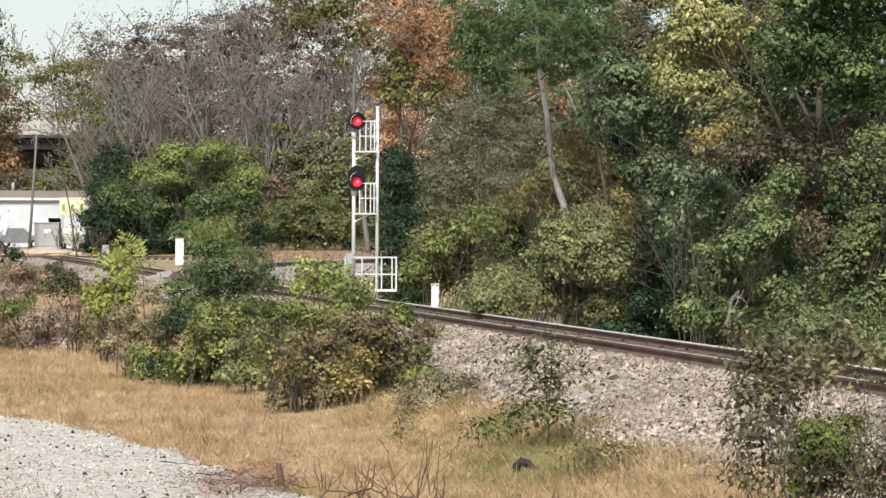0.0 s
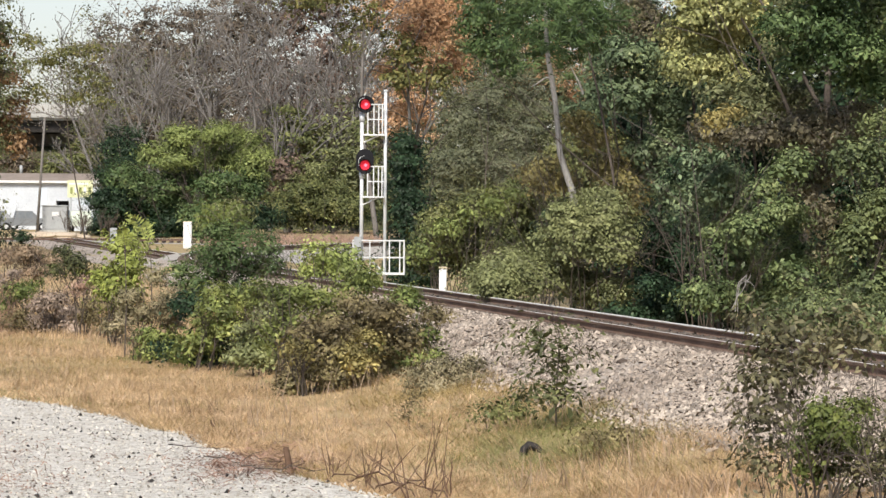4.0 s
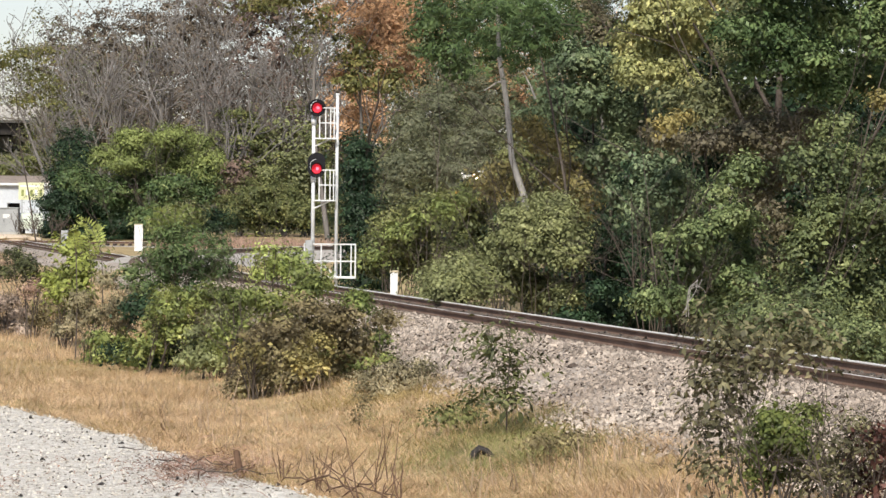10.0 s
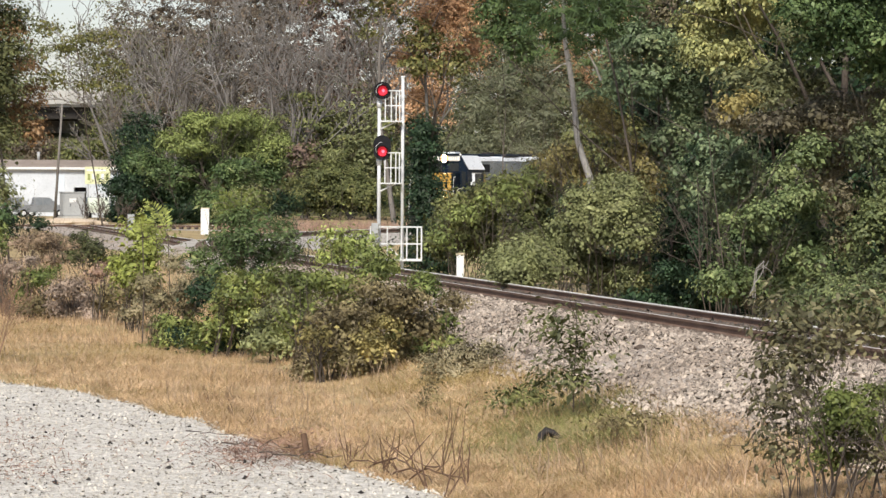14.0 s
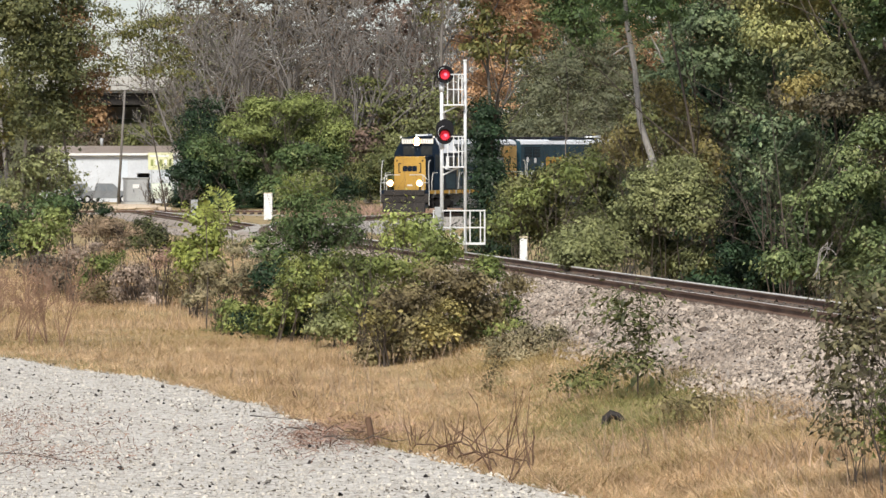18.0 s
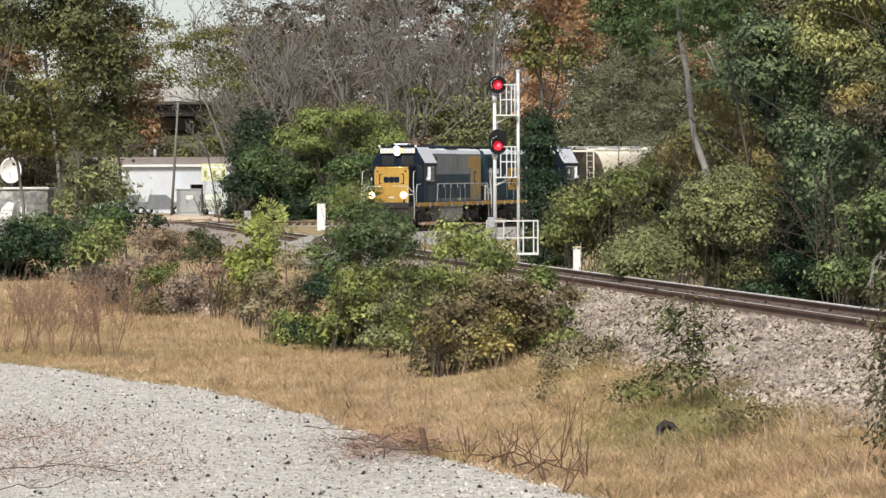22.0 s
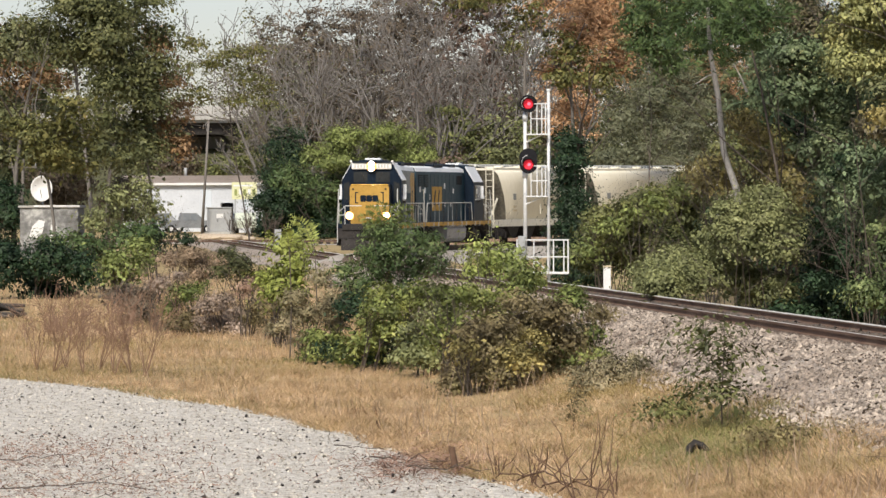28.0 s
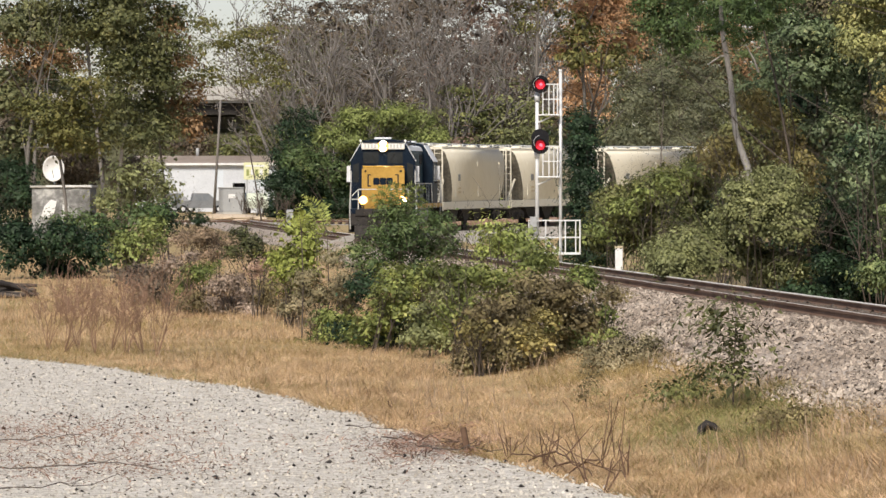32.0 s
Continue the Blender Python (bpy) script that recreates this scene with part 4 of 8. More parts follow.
bush(-7.92, 107.1, lobed([(-7.73, 106.4, -0.43, 0.40, 0.36, 0.37), (-7.27, 107.0, -0.15, 0.32, 0.46, 0.52), (-7.09, 107.6, -0.60, 0.32, 0.34, 0.37), (-8.06, 106.4, 0.00, 0.26, 0.44, 0.49), (-7.45, 107.0, 0.57, 0.26, 0.28, 0.32), (-6.94, 107.6, 0.27, 0.26, 0.26, 0.29), (-7.88, 106.4, -0.97, 0.29, 0.26, 0.20)], 30), L_WEEDG, 0.050, "pale dry weeds among green shrubs", 30, 0.62, mid)
bush(-9.52, 118.1, lobed([(-9.39, 117.4, 0.10, 0.41, 0.37, 0.35), (-9.20, 118.0, 0.48, 0.28, 0.26, 0.28), (-9.73, 118.6, 0.39, 0.21, 0.19, 0.21), (-9.00, 117.4, 0.02, 0.31, 0.28, 0.31), (-9.28, 118.0, 1.30, 0.19, 0.17, 0.17), (-9.09, 118.6, 1.19, 0.25, 0.23, 0.19), (-8.92, 117.4, 0.88, 0.22, 0.20, 0.19), (-9.52, 118.0, -0.15, 0.28, 0.26, 0.19), (-9.89, 118.6, 0.23, 0.16, 0.14, 0.16), (-8.84, 117.4, 0.57, 0.19, 0.24, 0.27)], 28), L_YELLOWB, 0.100, "yellow-green tall shrub with thin stems", 28, 0.41, mid)
bush(-13.16, 134.1, lobed([(-13.63, 133.3, 0.80, 0.59, 0.53, 0.39), (-12.80, 134.0, 0.70, 0.59, 0.53, 0.36), (-14.32, 134.7, 0.70, 0.42, 0.37, 0.33), (-13.09, 133.3, 0.35, 0.59, 0.53, 0.29)], 300), L_BROWNW, 0.055, "brown dry brush below the track", 300, 0.74, mid)
bush(-11.37, 130.1, lobed([(-11.56, 129.3, 0.58, 0.45, 0.41, 0.35), (-11.37, 130.0, 0.31, 0.31, 0.28, 0.23), (-12.13, 130.7, 0.39, 0.32, 0.28, 0.23), (-11.91, 129.3, 0.96, 0.24, 0.22, 0.21)], 301), L_DARKO, 0.060, "dark olive brush beside the track", 301, 0.74, mid)
bush(-14.04, 128.1, lobed([(-13.71, 127.3, 0.10, 0.31, 0.28, 0.20), (-14.04, 128.0, -0.09, 0.19, 0.17, 0.15), (-13.33, 128.7, 0.25, 0.16, 0.14, 0.12)], 302), L_FLUFF, 0.055, "pale seed-head weed tuft on the bank", 302, 0.74, mid)
bush(-10.84, 123.1, lobed([(-10.78, 122.3, -0.07, 0.21, 0.22, 0.25), (-10.59, 123.0, 0.16, 0.12, 0.10, 0.12)], 303), L_PINK, 0.055, "pinkish dry weed tuft on the bank", 303, 0.74, mid)
bush(-13.42, 127.1, lobed([(-12.92, 126.3, -0.23, 0.44, 0.40, 0.30), (-13.42, 127.0, -0.58, 0.27, 0.28, 0.31), (-12.71, 127.7, -0.08, 0.24, 0.22, 0.21)], 304), L_MID, 0.060, "small green shrub among dry weeds", 304, 0.81, mid)
bush(-12.38, 126.1, lobed([(-12.82, 125.3, -1.05, 0.39, 0.35, 0.34), (-13.32, 126.0, -1.24, 0.27, 0.24, 0.25), (-11.08, 126.7, -0.92, 0.34, 0.31, 0.31), (-10.62, 125.3, -0.55, 0.24, 0.24, 0.27), (-12.38, 126.0, -1.29, 0.24, 0.21, 0.20)], 305), L_BROWNB, 0.060, "dark brown thicket at the edge of grass", 305, 0.87, mid)
bush(-11.31, 125.1, lobed([(-11.71, 124.3, -0.53, 0.47, 0.42, 0.37), (-11.94, 125.0, -1.05, 0.47, 0.42, 0.34), (-11.50, 125.7, -0.90, 0.34, 0.30, 0.34), (-11.24, 124.3, -1.28, 0.23, 0.21, 0.17), (-12.28, 125.0, -0.59, 0.23, 0.21, 0.23)], 306), L_FLUFF, 0.055, "grey-brown dry weed thicket on the bank", 306, 0.81, mid)
bush(-10.34, 122.1, lobed([(-9.96, 121.3, -0.55, 0.37, 0.34, 0.15), (-9.65, 122.0, -0.78, 0.23, 0.21, 0.16), (-10.40, 122.7, -0.95, 0.23, 0.21, 0.16)], 307), L_BROWNB, 0.050, "low reddish weeds at the edge of grass", 307, 0.62, mid)
bush(-9.37, 116.1, lobed([(-9.00, 115.4, -0.88, 0.34, 0.31, 0.22), (-9.37, 116.0, -1.02, 0.25, 0.22, 0.16), (-8.94, 116.6, -0.57, 0.22, 0.20, 0.19)], 308), L_WEEDG, 0.050, "grey-green low weeds before shrubs", 308, 0.62, mid)
bush(-15.52, 134.1, lobed([(-15.25, 133.3, -0.90, 0.64, 0.58, 0.50), (-15.69, 134.0, -0.37, 0.65, 0.58, 0.40), (-14.87, 134.7, -0.39, 0.40, 0.36, 0.33), (-15.43, 133.3, -1.43, 0.50, 0.45, 0.23), (-14.88, 134.0, -1.24, 0.36, 0.32, 0.32)], 309), L_HAZE, 0.070, "grey-brown leafless thicket below the hedge", 309, 0.62, mid)
plant("sumac", -14.71, 275, [(-14.72, 275, 1.99, 1.33, 1.19, 0.52), (-15.45, 275, 1.32, 0.81, 0.73, 0.44), (-13.98, 275, 2.36, 0.74, 0.66, 0.37)], L_GREYG, 0.3, "small sumac with feathery green fronds", "tree", "", 0.9, 35, r=0.03, aspect=0.25, bark=M_DARKBARK)
plant("sumac", -8.31, 116, [(-8.53, 115.4, 1.60, 0.09, 0.17, 0.19), (-8.70, 116.0, 1.86, 0.11, 0.10, 0.09), (-8.48, 116.6, 1.28, 0.08, 0.14, 0.16)], L_LIGHT, 0.10, "thin bent sprout with bright green leaves", "tree", "", 0.9, 36, r=0.012, aspect=0.35)

# long feathered leaves that rise out of the bushes
def feathered_shoot(x, y, z, tips, leaf, length, label, seed, rise=0.25):
    """A thin stem from the ground to (x, y, z) with arching leaves, each a rib with rows of narrow leaflets."""
    q = np.random.default_rng(seed)
    g0 = ground_z(x, y) - 0.05
    t = thing("feathered_shoot", pose(x, y, g0), label, "shrub", "feathered shoots")
    top = z - g0
    part("stem", tubes("stem", [([(0, 0, 0), (0.04, 0, top * 0.5), (0, 0, top)], [0.022, 0.018, 0.012])], 6), M_DARKBARK, t)
    for tx, ty, tz in tips:
        a = np.linspace(0, 1, 14)[:, None]
        rib = np.array([0, 0, top]) + a * np.array([tx, ty, tz]) + np.sin(np.pi * a) * np.array([0, 0, rise * math.hypot(tx, tz)])
        along = np.gradient(rib, axis=0)
        along /= np.linalg.norm(along, axis=1)[:, None]
        vs = []
        for k in range(2, 14):
            reach = length * (0.45 + 0.55 * math.sin(math.pi * (k - 1) / 13)) * q.uniform(0.8, 1.2)
            for s in (-1, 1):
                side = np.cross(along[k], (0, 1, 0.3)) * s + np.array([0, 0.3 * q.normal(), -0.25]) + along[k] * 0.5
                side /= np.linalg.norm(side)
                w = along[k] * reach * 0.17
                m = rib[k] + side * reach * 0.45
                vs += [rib[k], m + w, rib[k] + side * reach, m - w + np.array([0, 0, 0.01])]
        f = part("frond", raw("frond", np.array(vs), 4, np.arange(len(vs)).reshape(-1, 4)), leaf, t)
        f["kind"] = "stuff"
        part("rib", tubes("rib", [(rib, np.linspace(0.008, 0.003, 14))], 4), M_DARKBARK, f)


feathered_shoot(*(-5.62, 104.0, 1.66), ((-0.67, -0.25, 0.41), (-0.51, 0.00, 0.64), (-0.26, 0.25, 0.78), (0.05, -0.25, 0.78), (0.36, 0.00, 0.73), (0.63, 0.25, 0.62), (0.67, -0.25, 0.29), (-0.23, 0.00, 0.47), (0.33, 0.25, 0.45), (-0.56, -0.25, 0.22)), L_MID, 0.17, "upright shoot with dark feathery fronds above a bush", 861)
feathered_shoot(*(-7.90, 111.0, 1.12), ((-0.55, -0.25, 0.91), (-0.19, 0.00, 0.73)), L_LIGHT, 0.22, "arching light green feathery shoot", 862)
feathered_shoot(*(-8.19, 106.0, 1.21), ((-0.09, -0.25, 0.57), (0.11, 0.00, 0.48), (-0.17, 0.25, 0.40)), L_YELLOWB, 0.2, "yellow-green feathery shoot above a bush", 863)

# shrubs in the near grass
bush(3.49, 46.1, [(3.43, 45.8, 0.34, 0.12, 0.25, 0.28), (3.50, 46.0, 0.76, 0.12, 0.19, 0.21), (3.44, 46.2, -0.12, 0.11, 0.23, 0.26), (3.44, 45.8, -0.52, 0.11, 0.20, 0.22), (3.65, 46.0, 0.39, 0.14, 0.13, 0.15), (3.80, 46.2, 0.63, 0.12, 0.11, 0.12), (3.89, 45.8, 0.53, 0.12, 0.11, 0.12), (3.42, 46.0, 1.07, 0.07, 0.13, 0.15), (4.11, 46.2, 0.76, 0.14, 0.12, 0.09), (4.38, 45.8, 0.84, 0.16, 0.14, 0.10), (3.85, 46.0, 0.98, 0.11, 0.10, 0.09), (4.31, 46.2, 1.09, 0.12, 0.11, 0.06), (4.59, 45.8, 0.90, 0.09, 0.08, 0.06), (4.46, 46.0, 0.59, 0.11, 0.10, 0.06), (3.62, 46.2, 0.09, 0.09, 0.13, 0.15)], L_MOTTLED, 0.085, "straggly shrub with mottled olive and brown leaves", 32, 2.2, "", per=3, core=0.1, stems=16, r=0.007, ragged=0.5, aspect=0.5)
bush(3.96, 45.1, lobed([(4.05, 44.8, -0.15, 0.35, 0.31, 0.19), (3.83, 45.0, -0.29, 0.19, 0.17, 0.18), (4.34, 45.2, -0.30, 0.22, 0.20, 0.16), (3.99, 44.8, 0.09, 0.22, 0.19, 0.13), (4.31, 45.0, 0.14, 0.18, 0.16, 0.10), (3.98, 45.2, -0.55, 0.22, 0.20, 0.08)], 33), L_GRASSB, 0.045, "bright green low bush in dry grass", 33, 1.1, "")
bush(4.62, 44.5, [(4.65, 44.2, -0.18, 0.20, 0.18, 0.17), (4.62, 44.4, -0.49, 0.20, 0.18, 0.14), (4.40, 44.6, -0.55, 0.16, 0.14, 0.11), (4.74, 44.2, 0.07, 0.09, 0.11, 0.12)], L_MOTTLED, 0.05, "mottled shrub with pale and dark leaves", 40, 1.3, "", per=3, core=0.2, ragged=0.5)
bush(4.97, 44.7, lobed([(4.97, 44.4, -0.12, 0.11, 0.19, 0.21), (4.97, 44.6, -0.50, 0.13, 0.14, 0.16), (5.20, 44.8, -0.26, 0.14, 0.27, 0.30)], 37), L_MAROON, 0.050, "dark red-brown bush in dry grass", 37, 0.62, "")
plant("sapling", 1.64, 65, [(1.15, 64.6, 0.27, 0.14, 0.12, 0.09), (1.42, 65.0, 0.13, 0.14, 0.13, 0.10), (1.69, 65.4, 0.30, 0.14, 0.13, 0.14), (1.59, 64.6, -0.03, 0.19, 0.17, 0.14), (1.47, 65.0, -0.30, 0.20, 0.18, 0.17), (1.89, 65.4, -0.18, 0.14, 0.13, 0.11), (1.64, 64.6, -0.55, 0.19, 0.17, 0.17), (1.38, 65.0, -0.70, 0.16, 0.14, 0.09), (1.83, 65.4, -0.71, 0.11, 0.11, 0.12), (1.86, 64.6, -1.13, 0.07, 0.06, 0.04), (1.59, 65.0, 0.43, 0.05, 0.06, 0.07)], L_DARKO, 0.12, "young small tree with narrow dark green leaves", "tree", "", 2.2, 34, h=1.8, r=0.016, per=3, core=0.1, ragged=0.5, kids=6, depth=2, aspect=0.38)
bush(-0.44, 79.1, lobed([(-0.70, 78.6, -0.87, 0.32, 0.28, 0.21), (-0.17, 79.0, -0.71, 0.40, 0.36, 0.28), (0.36, 79.4, -0.69, 0.36, 0.33, 0.28), (-0.44, 78.6, -1.05, 0.42, 0.38, 0.13), (0.20, 79.0, -0.93, 0.42, 0.38, 0.15)], 351), L_WEEDG, 0.050, "thin grey-green weeds below the bank", 351, 0.80, "", core=0.1, per=3, stems=8, r=0.005, ragged=0.5)
bush(-0.63, 70.5, lobed([(-0.62, 70.1, -1.12, 0.15, 0.22, 0.24), (-0.58, 70.4, -0.87, 0.09, 0.12, 0.13)], 352), L_BROWNB, 0.040, "straggling brown weed in the grass", 352, 0.40, "", core=0.1, per=3, stems=3, r=0.005, ragged=0.5)
bush(0.66, 67.1, lobed([(0.66, 66.6, -0.97, 0.30, 0.27, 0.13), (1.02, 67.0, -0.94, 0.25, 0.23, 0.16), (1.25, 67.4, -0.76, 0.14, 0.13, 0.14)], 353), L_OLIVED, 0.060, "low dark weeds beside the sapling", 353, 0.80, "", core=0.1, per=3, stems=5, r=0.004, ragged=0.5)
bush(2.18, 58.6, lobed([(1.93, 58.2, -0.91, 0.31, 0.28, 0.09), (2.41, 58.5, -0.89, 0.35, 0.32, 0.11), (2.19, 58.8, -1.26, 0.32, 0.28, 0.09)], 354), L_BROWNB, 0.045, "low grey-brown weeds in the grass", 354, 0.40, "", core=0.1, per=3, stems=4, r=0.004, ragged=0.5)

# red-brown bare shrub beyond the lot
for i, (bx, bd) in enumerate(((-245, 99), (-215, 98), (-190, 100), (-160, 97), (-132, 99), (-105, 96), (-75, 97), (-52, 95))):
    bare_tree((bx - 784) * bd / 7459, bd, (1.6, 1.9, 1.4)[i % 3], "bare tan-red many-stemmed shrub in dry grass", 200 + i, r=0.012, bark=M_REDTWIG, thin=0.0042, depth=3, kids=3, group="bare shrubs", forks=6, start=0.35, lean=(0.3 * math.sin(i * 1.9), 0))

# wall of vine-hung trees beyond the track
wall = "vine-hung trees beyond the track"
bush(4.34, 113.5, lobed([(3.47, 112.2, 1.79, 0.93, 0.84, 0.90), (4.17, 113.0, 2.09, 0.76, 0.75, 0.83), (2.91, 113.8, 1.16, 0.69, 0.69, 0.76), (4.30, 112.2, 1.34, 0.60, 0.54, 0.60), (2.29, 113.0, 0.56, 0.68, 0.61, 0.53), (3.38, 113.8, 0.40, 0.92, 0.82, 0.61), (1.22, 112.2, 0.26, 0.75, 0.68, 0.38), (1.83, 113.0, 0.78, 0.53, 0.48, 0.38), (3.97, 113.8, 2.47, 0.53, 0.48, 0.38), (3.01, 112.2, 2.08, 0.45, 0.41, 0.45), (4.34, 113.0, 0.12, 0.61, 0.55, 0.45)], 41), L_GREYG, 0.078, "rounded grey-green vine-covered bush beside the track", 41, 1.76, wall)
# Near-black leaves of these two bushes hold the shade of the hollow.
bush(7.07, 125.5, lobed([(6.01, 124.2, 1.60, 1.25, 1.12, 1.17), (6.56, 125.0, 0.25, 1.01, 0.90, 1.01), (5.76, 125.8, -0.36, 0.84, 0.76, 0.59), (7.03, 124.2, -0.56, 0.83, 0.75, 0.50), (6.88, 125.0, 2.10, 0.84, 0.90, 1.01)], 59), L_IVYSHADE, 0.100, "bushes of a hollow, its shade in the leaf colour", 59, 1.44, wall)
bush(6.04, 108.5, lobed([(4.48, 107.2, -0.41, 0.57, 0.52, 0.26), (5.24, 108.0, -0.21, 0.65, 0.59, 0.35), (6.09, 108.8, -0.51, 0.73, 0.66, 0.29), (5.20, 107.2, 0.38, 0.43, 0.39, 0.32), (5.82, 108.0, 0.01, 0.43, 0.39, 0.36)], 68), L_IVYSHADE, 0.080, "low leaves at the mouth of a hollow, coloured as its shade", 68, 1.12, wall)
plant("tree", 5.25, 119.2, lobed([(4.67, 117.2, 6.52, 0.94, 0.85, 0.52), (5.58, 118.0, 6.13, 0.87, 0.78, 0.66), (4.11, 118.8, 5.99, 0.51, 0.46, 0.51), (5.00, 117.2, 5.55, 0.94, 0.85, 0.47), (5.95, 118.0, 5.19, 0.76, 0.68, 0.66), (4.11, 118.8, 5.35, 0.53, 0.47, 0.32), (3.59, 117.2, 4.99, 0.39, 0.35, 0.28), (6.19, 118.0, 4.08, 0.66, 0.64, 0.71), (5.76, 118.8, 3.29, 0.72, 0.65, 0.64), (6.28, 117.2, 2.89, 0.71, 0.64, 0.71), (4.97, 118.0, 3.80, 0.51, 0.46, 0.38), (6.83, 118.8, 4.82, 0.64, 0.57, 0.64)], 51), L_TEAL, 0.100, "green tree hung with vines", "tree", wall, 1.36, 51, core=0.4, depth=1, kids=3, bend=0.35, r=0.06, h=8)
# Dark cavity behind the crown, its shade kept in the leaf colour.
plant("tree", 6.26, 128.2, lobed([(5.22, 126.2, 4.71, 1.02, 0.91, 0.76), (4.41, 127.0, 4.20, 0.68, 0.61, 0.51), (5.82, 127.8, 3.63, 0.86, 0.77, 0.77), (7.27, 126.2, 3.80, 1.02, 0.91, 1.02), (7.29, 127.0, 5.85, 1.02, 0.92, 0.85), (6.46, 127.8, 7.41, 1.03, 0.93, 0.86), (7.29, 126.2, 1.77, 0.85, 0.91, 1.02)], 61), L_IVYSHADE, 0.120, "tree behind the vines with shade in its leaf colour", "tree", wall, 1.28, 61, core=0.4, depth=1, kids=3, bend=0.35, r=0.06, h=8)
bush(4.94, 117.5, lobed([(3.48, 116.2, 4.65, 0.39, 0.35, 0.37), (3.93, 117.0, 4.33, 0.41, 0.37, 0.31), (4.49, 117.8, 3.67, 0.44, 0.40, 0.41), (4.67, 116.2, 3.06, 0.53, 0.48, 0.34), (4.20, 117.0, 3.34, 0.28, 0.34, 0.38), (4.97, 117.8, 2.57, 0.35, 0.43, 0.47)], 62), L_TURN, 0.085, "yellowing creeper hanging from a tree", 62, 0.88, wall)
bush(2.76, 119.1, lobed([(2.63, 118.4, 3.45, 0.44, 0.40, 0.35), (3.07, 119.0, 3.27, 0.45, 0.40, 0.41), (2.40, 119.6, 3.17, 0.29, 0.26, 0.22), (2.74, 118.4, 2.91, 0.48, 0.43, 0.29)], 355), L_TURN, 0.100, "yellow-brown vine spray round a pale trunk", 355, 0.80, wall, core=0.3)
plant("tree", 7.41, 116.2, lobed([(6.84, 114.2, 7.63, 0.92, 0.83, 0.73), (6.40, 115.0, 6.97, 0.65, 0.58, 0.49), (7.57, 115.8, 6.94, 0.70, 0.67, 0.75), (7.76, 114.2, 7.79, 0.77, 0.69, 0.61), (7.06, 115.0, 6.25, 0.69, 0.62, 0.49), (8.37, 115.8, 7.22, 0.53, 0.61, 0.68), (6.43, 114.2, 6.22, 0.58, 0.52, 0.43), (7.76, 115.0, 5.83, 0.65, 0.58, 0.40), (8.67, 115.8, 8.03, 0.62, 0.56, 0.47), (6.52, 114.2, 8.85, 1.22, 1.10, 0.61), (8.11, 115.0, 8.99, 1.08, 0.97, 0.62)], 52), L_YELLOW, 0.100, "tall tree hung with yellow-green vines", "tree", wall, 1.36, 52, core=0.4, depth=1, kids=3, bend=0.35, r=0.06, h=10, flat=1.4)
plant("tree", 5.67, 122.2, lobed([(5.43, 120.2, 7.54, 0.77, 0.70, 0.61), (6.20, 121.0, 7.05, 0.45, 0.41, 0.39), (5.17, 121.8, 8.13, 0.49, 0.44, 0.41), (5.82, 120.2, 8.87, 1.13, 1.02, 0.64)], 63), L_BROWNV, 0.090, "brown withered crown among the vines", "tree", wall, 0.80, 63, core=0.4, depth=1, kids=3, bend=0.35, r=0.06, h=10)
plant("tree", 10.21, 105.2, lobed([(8.40, 103.2, 6.85, 0.80, 0.72, 0.66), (9.44, 104.0, 7.18, 0.84, 0.75, 0.67), (10.53, 104.8, 7.23, 0.77, 0.70, 0.67), (9.66, 103.2, 6.15, 0.83, 0.75, 0.50), (8.75, 104.0, 6.03, 0.70, 0.63, 0.45), (10.79, 104.8, 6.08, 0.70, 0.63, 0.59), (11.45, 103.2, 6.86, 0.69, 0.72, 0.80), (10.18, 104.0, 5.48, 0.70, 0.63, 0.36), (11.50, 104.8, 5.69, 0.70, 0.63, 0.53), (8.94, 103.2, 8.24, 1.25, 1.12, 0.69), (10.69, 104.0, 8.31, 1.25, 1.13, 0.70), (12.25, 104.8, 7.81, 0.84, 0.76, 0.84)], 55), L_DEEP, 0.100, "tall dark green tree smothered by vines", "tree", wall, 1.28, 55, core=0.4, depth=1, kids=3, bend=0.35, r=0.06, h=9)
plant("tree", 8.00, 109.2, lobed([(8.19, 107.2, 6.31, 0.55, 0.49, 0.55), (7.94, 108.0, 5.29, 0.69, 0.63, 0.52), (8.76, 108.8, 5.32, 0.58, 0.53, 0.47), (7.48, 107.2, 4.84, 0.60, 0.54, 0.37), (8.64, 108.0, 7.65, 0.43, 0.52, 0.58), (6.98, 108.8, 5.19, 0.50, 0.45, 0.32)], 53), L_OLIVE, 0.100, "tall green tree smothered by vines", "tree", wall, 1.20, 53, core=0.4, depth=1, kids=3, bend=0.35, r=0.06, h=8)
bush(6.28, 100.5, lobed([(11.16, 99.2, 5.03, 0.32, 0.29, 0.17), (6.28, 100.0, 4.44, 0.27, 0.24, 0.15), (6.67, 100.8, 4.63, 0.22, 0.19, 0.12)], 64), L_TURN, 0.080, "yellow-leaved spray on a vine-hung tree", 64, 0.96, wall)
